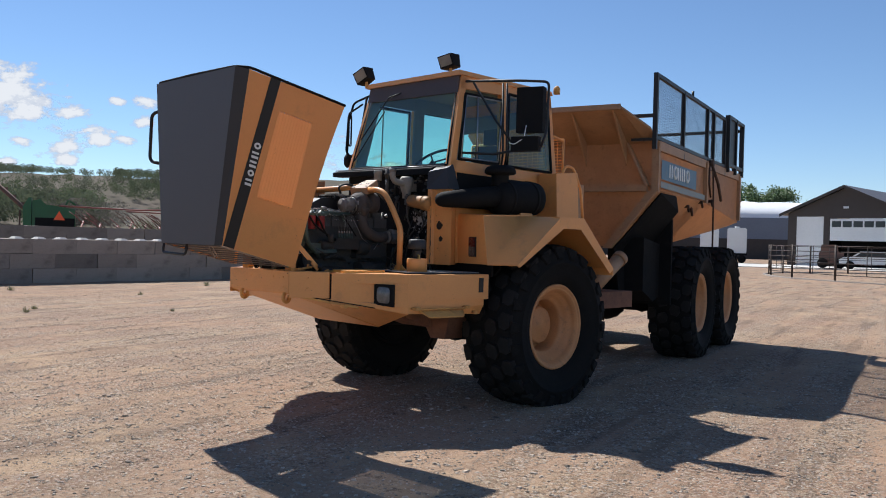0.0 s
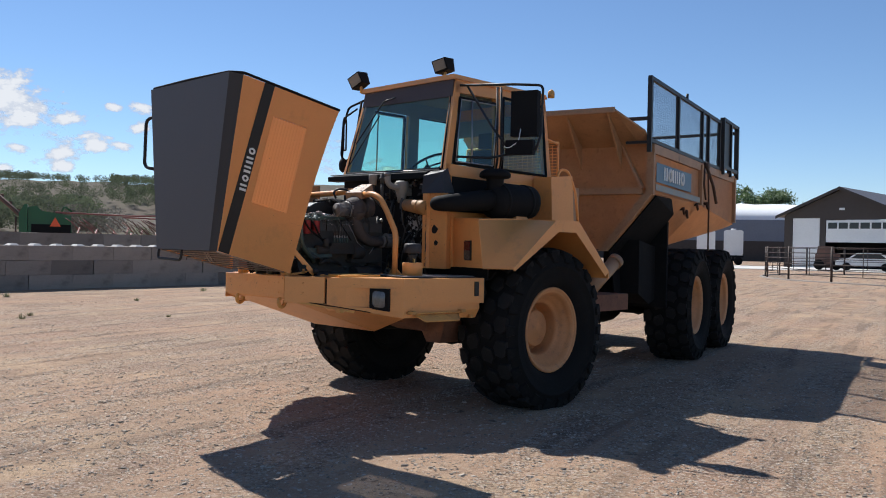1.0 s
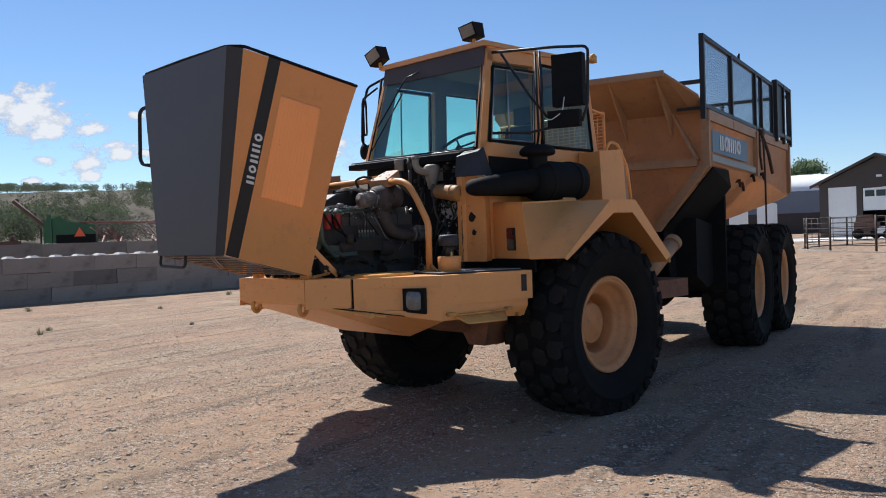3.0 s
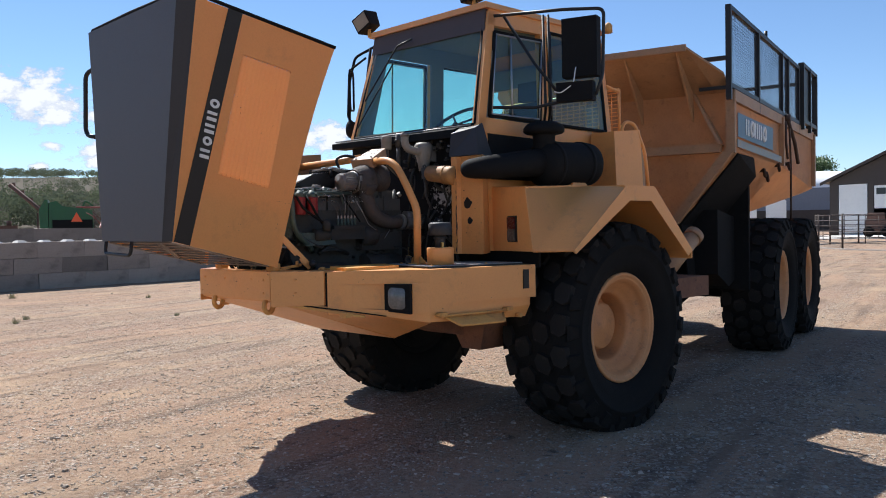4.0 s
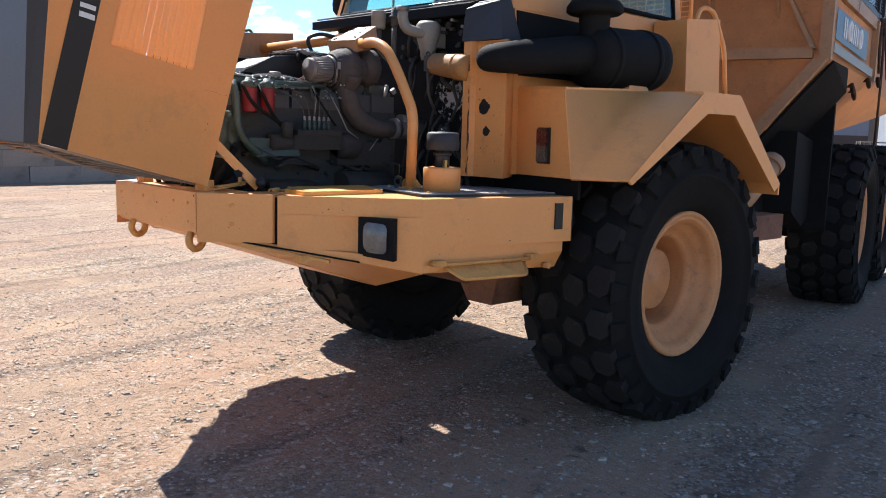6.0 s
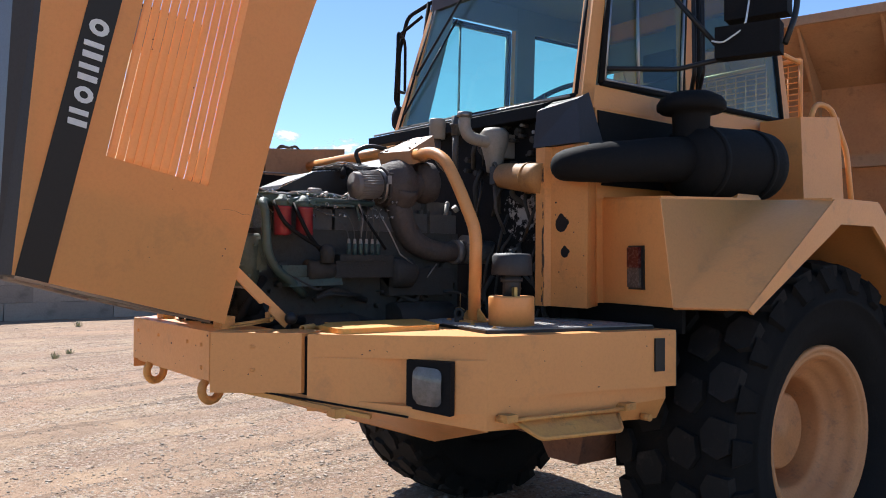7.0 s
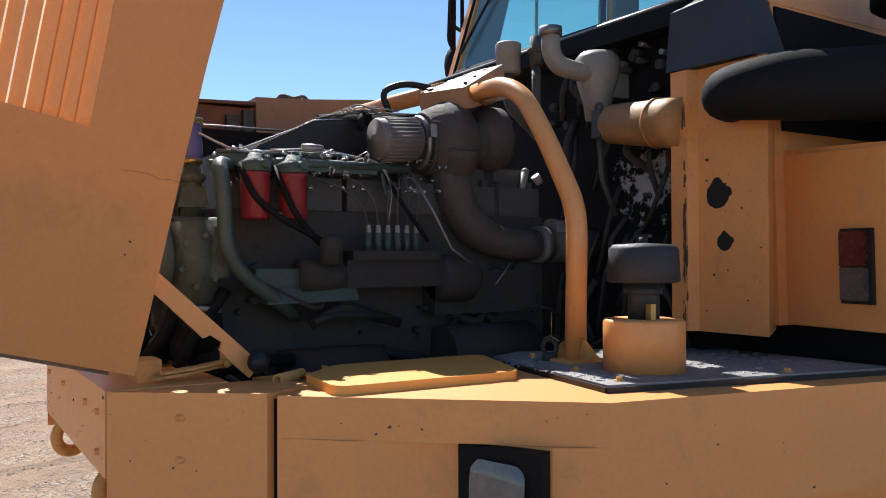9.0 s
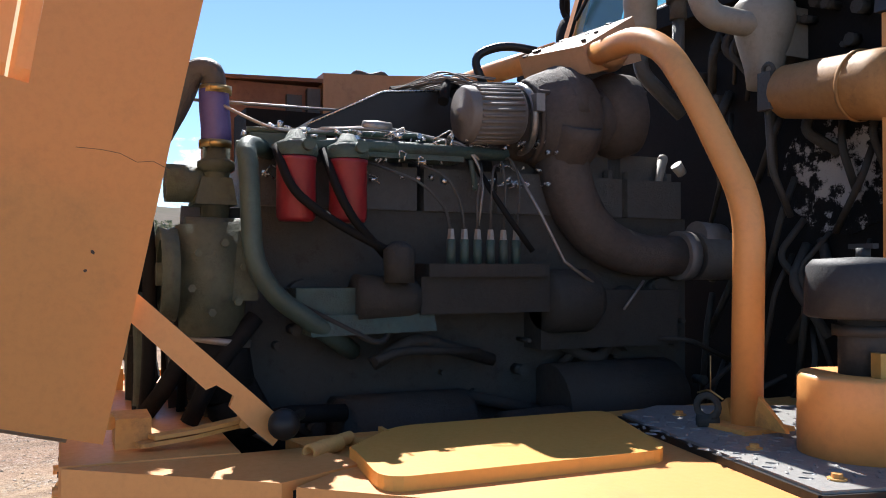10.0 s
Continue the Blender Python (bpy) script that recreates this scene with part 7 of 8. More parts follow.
on_top = lambda u, v: top[0].lerp(top[1], u).lerp(top[3].lerp(top[2], u), v)
for u, v, r in ((0.16, 0.12, 0.011), (0.30, 0.42, 0.015), (0.62, 0.5, 0.006), (0.78, 0.5, 0.006), (0.70, 0.8, 0.007), (0.85, 0.2, 0.006)):
    p = on_top(u, v)
    bm = bm_new()
    rod(bm, p - up * 0.003, p + up * 0.006, r, seg=6, smooth=False)
    part("bolt", bm, BLACK, bracket)
for k in range(26):
    bm = bm_new()
    u, v, r = rnd.random() * 0.45, rnd.random() * 0.9, rnd.uniform(0.004, 0.012)
    p, ax = on_top(u, v), (top[1] - top[0]).normalized()
    ay = up.cross(ax)
    rim = [p + (ax * math.cos(1.05 * q) + ay * math.sin(1.05 * q)) * r * rnd.uniform(0.5, 1.2) for q in range(6)]
    lo, hi = [bm.verts.new(q - up * 0.002) for q in rim], [bm.verts.new(q + up * (0.001 + 0.00004 * k)) for q in rim]
    bm.faces.new(hi)
    for q in range(6):
        bm.faces.new((lo[q], lo[(q + 1) % 6], hi[(q + 1) % 6], hi[q]))
    part("paint_chip", bm, CHIPPED, bracket, "dark chipped spot" if k == 0 else "")
bm = bm_new()
tube(bm, [(0.05, -1.42, 1.975), (-0.12, -1.50, 1.955), (-0.55, -1.56, 1.94)], 0.026, 14, 0.05)
part("cross_bar", bm, YELLOW, truck, "yellow cross bar behind the engine")
bm = bm_new()
tube(bm, [(0.0, -1.58, 1.90), (-0.02, -1.60, 1.965), (0.0, -1.53, 1.995), (0.03, -1.46, 1.98)], 0.010, 8, 0.04)
part("cable_loop", bm, BLACK, truck, "black cable loop")
# far side of the engine bay: rusty yellow housing
bm = bm_new()
prism(bm, [(-1.80, 1.22), (-1.80, 2.012), (-1.62, 2.022), (-1.36, 2.045), (-1.36, 1.22)], 0, -0.80, -0.52)
far_box = part("side_housing", bm, YELLOW_BOX, truck, "rusty yellow housing on the far side of the engine", 0.012)
bm = bm_new()
box(bm, -0.80, -0.54, -2.08, -1.80, 1.22, 1.975)
hexa(bm, [(-0.80, -2.085, 1.975), (-0.52, -2.085, 1.975), (-0.52, -1.80, 1.985), (-0.80, -1.80, 1.985), (-0.80, -2.085, 1.984), (-0.52, -2.085, 1.984), (-0.52, -1.80, 1.996), (-0.80, -1.80, 1.996)])
part("housing_end", bm, RUST_DARK, far_box, "dark flaking rust on the housing end", 0.003)
for y0, y1, z0, z1 in ((-1.90, -1.86, 1.86, 1.945), (-1.845, -1.81, 1.87, 1.965)):
    bm = bm_new()
    box(bm, -0.535, -0.515, y0, y1, z0, z1)
    part("latch", bm, ENGINE_DARK, far_box)
bm = bm_new()
tube(bm, [(-0.60, -1.70, 2.022), (-0.60, -1.68, 2.045), (-0.60, -1.64, 2.035), (-0.60, -1.60, 2.048), (-0.60, -1.58, 2.03)], 0.007, 6, 0.01)
tube(bm, [(-0.58, -1.69, 2.03), (-0.62, -1.64, 2.045), (-0.60, -1.61, 2.035)], 0.005, 6, 0.01)
part("catch_spring", bm, ENGINE_DARK, far_box)
bm = bm_new()
box(bm, -0.45, -0.30, -2.05, -1.3, 1.70, 1.86)
part("manifold", bm, BLACK_DULL, engine, "black manifold on the far side", 0.006)
# Another sunlit top edge, drawn as a thin bright rod.
bm = bm_new()
tube(bm, [(-0.30, -2.18, 1.868), (-0.30, -1.70, 1.872)], 0.004, 6, 0)
part("bare_edge", bm, ALU, engine, "thin bright rod for a sunlit edge")

# ---- firewall with its fittings ----
bm = bm_new()
box(bm, -0.66, 0.64, -0.945, -0.905, 1.05, 2.13)
firewall = part("firewall", bm, BLACK_DULL, truck, "oily black firewall of the cab")
bm = bm_new()
rnd = random.Random(5)
outline = []
for k in range(40):
    t = 2 * math.pi * k / 40
    q = 1.0 + 0.08 * math.sin(3 * t + 1) + rnd.uniform(-0.03, 0.03)
    outline.append((0.43 + 0.175 * q * math.cos(t), 1.69 + 0.125 * q * math.sin(t)))
prism(bm, outline, 1, -0.949, -0.944)
part("insulation_patch", bm, FOIL, firewall, "torn silver insulation patches")
bm = bm_new()
lathe(bm, [(0.0, 2.045), (0.036, 2.045), (0.038, 2.055), (0.038, 2.10), (0.04, 2.103), (0.04, 2.135), (0.036, 2.14), (0, 2.14)], (0.07, -1.20, 0), (0, 0, 1), 22)
part("reservoir", bm, CREAM, firewall, "white fluid reservoir")
bm = bm_new()
rod(bm, (0.145, -1.15, 2.06), (0.145, -1.15, 2.15), 0.02, seg=14)
rod(bm, (0.145, -1.15, 2.10), (0.145, -1.15, 2.115), 0.028, seg=14)
rod(bm, (0.145, -1.15, 1.90), (0.145, -1.15, 2.06), 0.014, seg=10)
tube(bm, [(0.07, -1.20, 2.045), (0.07, -1.20, 1.95), (0.10, -1.10, 1.85)], 0.018, 8, 0.03)
part("valve", bm, ENGINE_DARK, firewall, "dark valve beside the reservoir")
bm = bm_new()
tube(bm, [(0.25, -1.18, 2.145), (0.251, -1.18, 2.075), (0.262, -1.16, 2.035), (0.29, -1.10, 2.02), (0.30, -1.04, 2.02)], 0.028, 16, 0.05)
part("air_duct", bm, CREAM, firewall, "yellowed white bent air duct")
bm = bm_new()
rod(bm, (0.25, -1.18, 2.125), (0.25, -1.18, 2.15), 0.034, seg=18)
part("duct_collar", bm, ALU, firewall, "grey duct collar")
bm = bm_new()
lathe(bm, [(0, 1.88), (0.036, 1.885), (0.042, 1.93), (0.056, 1.98), (0.068, 2.03), (0.067, 2.065), (0.05, 2.085), (0, 2.09)], (0.285, -1.03, 0), (0, 0, 1), 26)
box(bm, 0.24, 0.33, -1.03, -0.945, 1.95, 2.06)
part("heater_box", bm, CREAM, firewall, "grimy white heater housing", 0.008)
bm = bm_new()
lathe(bm, [(0, 0), (0.048, 0), (0.056, 0.012), (0.068, 0.24), (0.068, 0.29), (0, 0.29)], (0.357, -1.05, 1.861), (1, 0, -0.12), 28)
lathe(bm, [(0.067, 0.188), (0.0695, 0.188), (0.0695, 0.196), (0.067, 0.196)], (0.357, -1.05, 1.861), (1, 0, -0.12), 28)
part("hydraulic_tank", bm, GRIMY, firewall, "yellow cylinder lying behind the bulkhead")
bm = bm_new()
box(bm, 0.335, 0.37, -1.10, -1.07, 1.82, 1.90)
ring_bar(bm, (0.352, -1.085, 1.905), (0, 1, 0.2), 0.014, 0.005, 14, 6)
tube(bm, [(0.345, -1.08, 1.82), (0.335, -1.06, 1.70), (0.33, -1.0, 1.6)], 0.008, 6, 0.02)
part("shackle", bm, ENGINE_DARK, firewall, "dark shackle and strap")
for k in range(36):
    x, z = rnd.uniform(0.0, 0.62), rnd.uniform(1.25, 2.1)
    p = [(x, -0.96, z), (x + rnd.uniform(-0.06, 0.06), -0.99 - rnd.random() * 0.03, z - 0.08), (x + rnd.uniform(-0.1, 0.1), -0.97, z - rnd.uniform(0.12, 0.3))]
    bm = bm_new()
    tube(bm, p, rnd.choice((0.006, 0.008, 0.012)), 6, 0.03)
    part("hose", bm, OILY, firewall, "dark oily hose" if k == 0 else "")
bm = bm_new()
for k in range(24):
    x, z = rnd.uniform(0.0, 0.60), rnd.uniform(1.9, 2.1)
    bm = bm_new()
    rod(bm, (x, -0.945, z), (x, -0.97 - 0.02 * rnd.random(), z), rnd.uniform(0.006, 0.016), seg=8)
    part("firewall_fitting", bm, OILY, firewall, "small dark fitting" if k == 0 else "")
for x, z in ((0.42, 2.09), (0.50, 2.05), (0.55, 2.11)):
    bm = bm_new()
    rod(bm, (x, -0.945, z), (x, -0.99, z), 0.008, seg=10)
    part("connector", bm, ALU, firewall, "small metal connector")
# loose ends on the deck
bm = bm_new()
box(bm, 0.41, 0.445, -1.978, -1.972, 1.20, 1.235)
rod(bm, (0.40, -2.03, 1.215), (0.50, -1.96, 1.22), 0.008, seg=8)
tube(bm, [(0.45, -2.01, 1.21), (0.50, -2.0, 1.225), (0.52, -1.94, 1.21)], 0.005, 6, 0.02)
for k in range(6):
    rod(bm, (0.42 + 0.03 * k, -2.09 + 0.012 * k, 1.198), (0.42 + 0.03 * k, -2.09 + 0.012 * k, 1.21), 0.008, seg=6, smooth=False)
part("hood_catch", bm, RUSTY, truck, "rusty catch and pins on the deck", 0.002)


# ---- yard behind the walls, hills, woods ----
def away(az, d, z=0.0):
    """A place seen from the start of the walk: degrees to the left of +Y, metres off."""
    a = radians(az)
    return Vector((5.97 - d * math.sin(a), -6.4 + d * math.cos(a), z))


def facing(az, d, z=0.0):
    """A pose there whose y points away from the start and whose x points to the right."""
    p = away(az, d, z)
    return pose(p.x, p.y, p.z, 0, 0, az)


DRY_GRASS = material("dry_hill_grass", (0.115, 0.092, 0.07), 0.95, 0, (0.085, 0.078, 0.05), 0.02, 0.8, 0, 0.15, (0.065, 0.06, 0.04), 0.5, spec=0.1)


def hill(name, label, az0, az1, d0, d1, crest, mat, seed):
    """A slope seen from the yard, from its foot at d0 to its crest at d1; crest gives the height by share of the way."""
    nu, nv = 120, 20
    verts, faces = [], []
    for j in range(nv + 1):
        for i in range(nu + 1):
            u, k = i / nu, j / nv
            p = away(az0 + (az1 - az0) * u, d0 + (d1 - d0) * k)
            z = -2 + (crest(u) + 2) * (k * k * (3 - 2 * k)) * (1 + 0.05 * noise.noise(Vector((u * 14, k * 3, seed)))) + crest(u) * 0.03 * noise.noise(Vector((u * 60, k * 8, seed)))
            verts.append((p.x, p.y, z))
    for j in range(nv):
        for i in range(nu):
            q = j * (nu + 1) + i
            faces.append((q, q + 1, q + nu + 2, q + nu + 1))
    me = bpy.data.meshes.new(name)
    me.from_pydata(verts, [], faces)
    me.materials.append(mat)
    for f in me.polygons:
        f.use_smooth = True
    return tagged(new(name, me), label, "hill", kind="structure")


hill("hill_far", "dry brown hillside far behind the yard", 50, 125, 260, 640, lambda u: 41 + 2.5 * math.sin(u * 9 + 2.2) + 1.0 * math.sin(u * 31), DRY_GRASS, 3)
hill("hill_near", "pale dry field rising below the woods", 50, 125, 110, 260, lambda u: 6.5 + 1.5 * math.sin(u * 7), DRY_GRASS, 8)


def woods(name, label, mat, clusters, seed):
    """Far woods as one mass of many small leafy clumps with gaps."""
    rnd = random.Random(seed)
    gen = np.random.default_rng(seed)
    V, F, k = [], [], 0
    for az0, az1, d0, d1, count, size, lift in clusters:
        for _ in range(count):
            d = rnd.uniform(d0, d1)
            p = away(rnd.uniform(az0, az1), d)
            share = min(1.0, max(0.0, (d - 260) / 380))
            ground = 6.0 * min(1.0, max(0.0, (d - 110) / 150)) + 36.0 * share * share * (3 - 2 * share) + lift
            h = size * rnd.uniform(0.55, 1.25)
            n = 300 if d0 < 320 else 130
            a, u = gen.uniform(0, 6.28, n), gen.uniform(0, 1, n)
            spread = h * 0.42 * np.sqrt(1 - (2 * u - 1) ** 2) * gen.uniform(0.5, 1.1, n) * (1 + 0.3 * np.sin(3 * a + p.x))
            c = np.stack([p.x + spread * np.cos(a), p.y + spread * np.sin(a), ground + h * (0.05 + 0.9 * u)], 1)
            e = gen.normal(size=(n, 3))
            e /= np.linalg.norm(e, axis=1)[:, None]
            f = np.cross(e, gen.normal(size=(n, 3)))
            f /= np.linalg.norm(f, axis=1)[:, None]
            s = gen.uniform(0.02, 0.046, (n, 1)) * h * (1.0 if d0 < 320 else 1.6)
            V.append(np.stack([c - e * s, c + f * s * 0.7, c + e * s, c - f * s * 0.7], 1).reshape(-1, 3))
            F.append(np.arange(4 * n).reshape(-1, 4) + k)
            k += 4 * n
    me = bpy.data.meshes.new(name)
    me.from_pydata(np.concatenate(V).tolist(), [], np.concatenate(F).tolist())
    me.materials.append(mat)
    return tagged(new(name, me), label, "woods", kind="stuff")


woods("far_woods", "dark green woods along the foot of the hill", WOODS, [(66.5, 80, 165, 240, 190, 6.0, 0), (66.3, 80, 240, 310, 150, 7.0, 0), (56, 65.6, 400, 634, 860, 4.6, -1.6), (65.4, 67.4, 430, 560, 60, 3.4, -1.2), (64.6, 69.0, 590, 632, 50, 2.8, -1.2), (67, 82, 320, 490, 420, 4.6, -1), (70.2, 80, 540, 634, 420, 4.4, -2.4), (68.0, 70.6, 570, 634, 70, 3.4, -2.0), (80, 110, 150, 400, 160, 7, 0), (63.2, 64.5, 120, 150, 6, 2.5, 0), (62.6, 63.6, 300, 310, 4, 3.5, 0)], 11)
woods("far_brush", "grey leafless brush at the edge of the woods", WOODS_GREY, [(65.0, 69, 165, 200, 34, 4.5, 0), (72, 80, 170, 240, 40, 4.5, 0)], 12)


# ---- old farm machines beyond the walls ----
OLD_IRON = material("old_brown_iron", (0.16, 0.085, 0.06), 0.7, 0.2, (0.10, 0.06, 0.05), 2, 0.7, 0.1, 20)


def baler(m):
    t = thing("farm_baler", "dark green round baler with an orange warning triangle", "farm machine")
    bm = bm_new()
    prism(bm, [(-0.9, 0.7), (-0.9, 2.9), (-0.55, 3.0), (-0.3, 2.75), (1.0, 2.55), (1.1, 0.7)], 1, -1.0, 1.2)
    part("body", bm, TRACTOR_GREEN, t, "", 0.05)
    bm = bm_new()
    prism(bm, [(-1.25, 0.6), (-1.3, 2.6), (-1.05, 3.05), (-0.92, 3.05), (-0.92, 0.6)], 1, -1.1, 1.0)
    part("side_door", bm, TRACTOR_GREEN, t, "", 0.05)
    # Black sheet puts the shade of the baler's opening into colour.
    bm = bm_new()
    box(bm, -0.75, 1.0, -1.04, -1.0, 0.7, 2.1)
    part("tailgate", bm, BLACK_DULL, t, "black sheet with the opening's shade in its colour", 0.01)
    bm = bm_new()
    prism(bm, [(0.05, 2.0), (0.55, 2.0), (0.3, 2.45)], 1, -1.09, -1.05)
    part("warning_triangle", bm, ORANGE_SIGN, t, "orange slow-vehicle triangle")
    for x in (-1.0, 1.0):
        bm = bm_new()
        lathe(bm, [(0, -0.2), (0.5, -0.2), (0.55, -0.1), (0.55, 0.1), (0.5, 0.2), (0, 0.2)], (x, 0.2, 0.55), (1, 0, 0), 20)
        part("wheel", bm, RUBBER, t)
    bm = bm_new()
    tube(bm, [(0.5, -0.9, 2.5), (0.7, -0.9, 3.0), (1.05, -0.9, 2.75)], 0.05, 6, 0.1)
    part("rail", bm, TRACTOR_GREEN, t)
    t.matrix_world = m


baler(facing(69.1, 46) @ pose(0, 0, 0.0))


def harrow(m, seed, n, label):
    """A folded tine implement: a tangle of bars and curved tines on a frame."""
    rnd = random.Random(seed)
    t = thing("field_cultivator", label, "farm machine")
    bm = bm_new()
    for z in (0.8, 1.3):
        tube(bm, [(-3.4, 0, z), (3.4, 0.3, z)], 0.06, 6, 0)
    for i in range(9):
        x = -3.2 + 0.8 * i
        tube(bm, [(x, -0.5, 0.4), (x + 0.5, 0.3, 2.1 - 0.09 * i)], 0.05, 6, 0)
    for x in (-2.8, 2.8):
        lathe(bm, [(0, -0.1), (0.36, -0.1), (0.4, 0), (0.36, 0.1), (0, 0.1)], (x, 0.3, 0.4), (1, 0, 0), 16)
    part("frame", bm, RED_PAINT, t, "faded red frame")
    for i in range(n * 2 // 3):
        x, y, z = rnd.uniform(-2.9, 2.9), rnd.uniform(-0.6, 0.6), rnd.uniform(1.5, 2.6)
        a, b = Vector((x, y, z)), Vector((x + rnd.uniform(0.5, 0.9), y, z - rnd.uniform(0.45, 0.8)))
        bm = bm_new()
        tube(bm, [a, a.lerp(b, 0.5) + Vector((0, 0, 0.06)), b], 0.02, 5, 0.1)
        tine = part("tine", bm, OLD_IRON if (seed + i) % 4 else RED_PAINT, t, "faded red and rusty spring tine" if i == 0 else "")
        if i % 3 == 0:
            bm = bm_new()
            tube(bm, [b, b + Vector((0.16, 0, -0.10))], 0.035, 5, 0)
            part("tip", bm, ALU, tine, "worn bright tine end" if i == 0 else "")
    bm = bm_new()
    tube(bm, [(-3.0, 0, 2.7), (0.6, 0, 2.62), (2.6, 0, 2.7)], 0.05, 6, 0)
    part("top_bar", bm, RED_PAINT, t)
    t.matrix_world = m


harrow(facing(64.9, 45) @ pose(0, 0, 0.0), 3, 110, "folded red field cultivator with rusty spring tines")
harrow(facing(61.5, 50) @ pose(0, 2, 0.0), 5, 90, "folded red field cultivator beside another one")
t = thing("bale_elevator", "rusty brown inclined chain elevator", "farm machine")
bm = bm_new()
for y in (-0.3, 0.3):
    tube(bm, [(-2.2, y, 3.9), (1.6, y, 0.3)], 0.11, 6, 0)
part("side_rail", bm, OLD_IRON, t)
for i in range(10):
    bm = bm_new()
    x = -2.1 + 0.38 * i
    box(bm, x, x + 0.16, -0.35, 0.35, 3.80 - 0.36 * i, 3.97 - 0.36 * i)
    part("slat", bm, OLD_IRON, t)
bm = bm_new()
tube(bm, [(1.2, 0, 0.0), (1.2, 0, 0.8)], 0.06, 6, 0)
tube(bm, [(-1.0, 0, 0.0), (-1.0, 0, 2.5)], 0.05, 6, 0)
part("leg", bm, OLD_IRON, t)
t.matrix_world = facing(71.5, 48) @ pose(1.5, 0, 0)
t = thing("grain_auger", "faded red grain auger tube on a frame", "farm machine")
bm = bm_new()
tube(bm, [(-3.6, 0, 4.0), (-2.2, 0, 3.6), (-0.6, 0, 2.4)], 0.17, 10, 0.5)
part("tube", bm, RED_PAINT, t)
bm = bm_new()
for x, z in ((-2.4, 3.55), (-0.8, 2.5)):
    tube(bm, [(x, -0.6, 0), (x, 0, z)], 0.05, 6, 0)
    tube(bm, [(x, 0.6, 0), (x, 0, z)], 0.05, 6, 0)
part("stand", bm, OLD_IRON, t)
t.matrix_world = facing(73.0, 60)
t = thing("engine_block", "old brown engine unit on a skid", "farm machine")
bm = bm_new()
box(bm, -0.7, 0.6, -0.4, 0.4, 1.0, 1.9)
box(bm, -1.3, 1.2, -0.45, 0.45, 0.8, 1.05)
rod(bm, (0.2, 0, 1.9), (0.2, 0, 2.15), 0.12)
part("block", bm, OLD_IRON, t, "", 0.04)
bm = bm_new()
for x in (-1.1, 1.0):
    box(bm, x - 0.1, x + 0.1, -0.4, 0.4, 0, 0.8)
part("skid", bm, FENCE, t)
t.matrix_world = facing(72.7, 50)

# nubs cast on the tops of the first wall's blocks, paled for sunlight
bm = bm_new()
m = pose(-16.2, -30.0, 0.0, 0, 0, 94)
for i in range(84):
    x = 0.3 + 0.625 * i
    hexa(bm, [m @ Vector(p) for p in ((x - 0.13, 0.12, 1.243), (x + 0.13, 0.12, 1.243), (x + 0.13, 0.5, 1.243), (x - 0.13, 0.5, 1.243), (x - 0.07, 0.18, 1.30), (x + 0.07, 0.18, 1.30), (x + 0.07, 0.44, 1.30), (x - 0.07, 0.44, 1.30))])
nubs = solid("wall_cap", bm, CONCRETE_TOP, "cast nubs along the wall top, paled as if sunlit", "wall", kind="structure")

# ---- shed, hoop barn, pen and what stands there ----
shed = thing("machine_shed", "dark brown steel machine shed with white doors", "shed", at=(0, 0, 0))
W, E, H, DEPTH = 5.2, 5.0, 7.35, 16.0
bm = bm_new()
t0 = 0.18
for x0, x1, z0, z1 in ((-W, -4.45, 0, E), (-4.45, -1.85, 4.75, E), (-1.85, -1.35, 0, E), (-1.35, 4.6, 4.55, E), (4.6, W, 0, E)):
    box(bm, x0, x1, 0, t0, z0, z1)
prism(bm, [(-W, E), (W, E), (0, H)], 1, 0, t0)
part("wall", bm, BARN_BROWN, shed, "dark brown gable wall")
bm = bm_new()
for x in (-W, W):
    box(bm, x - 0.09, x + 0.09, t0, DEPTH, 0, E)
box(bm, -W, W, DEPTH, DEPTH + t0, 0, E)
part("wall", bm, BARN_BROWN, shed)
for s in (-1, 1):
    bm = bm_new()
    k = (H - E) / W
    hexa(bm, [(s * 0, -0.5, H + 0.12), (s * (W + 0.65), -0.5, E - 0.65 * k + 0.12), (s * (W + 0.65), DEPTH + 0.5, E - 0.65 * k + 0.12), (0, DEPTH + 0.5, H + 0.12),
              (0, -0.5, H + 0.26), (s * (W + 0.65), -0.5, E - 0.65 * k + 0.26), (s * (W + 0.65), DEPTH + 0.5, E - 0.65 * k + 0.26), (0, DEPTH + 0.5, H + 0.26)])
    part("roof", bm, BARN_ROOF, shed, "grey-brown metal roof")
    bm = bm_new()
    hexa(bm, [(0, -0.56, H - 0.02), (s * (W + 0.7), -0.56, E - 0.7 * k - 0.02), (s * (W + 0.7), -0.5, E - 0.7 * k - 0.02), (0, -0.5, H - 0.02),
              (0, -0.56, H + 0.26), (s * (W + 0.7), -0.56, E - 0.7 * k + 0.26), (s * (W + 0.7), -0.5, E - 0.7 * k + 0.26), (0, -0.5, H + 0.26)])
    part("barge_board", bm, BARN_BROWN, shed)
bm = bm_new()
box(bm, -4.4, -1.9, 0.03, 0.1, 0.02, 4.7)
for z in (0.95, 1.9, 2.85, 3.8):
    box(bm, -4.4, -1.9, 0.02, 0.03, z, z + 0.03)
door = part("door", bm, WHITE, shed, "tall white sectional door")
bm = bm_new()
box(bm, -1.3, 4.55, 0.03, 0.1, 2.45, 4.5)
over = part("door", bm, WHITE, shed, "half raised white overhead door")
for i in range(6):
    bm = bm_new()
    box(bm, -1.12 + 0.95 * i, -0.32 + 0.95 * i, 0.005, 0.03, 3.72, 4.28)
    part("door_window", bm, DARK_WIN, over)
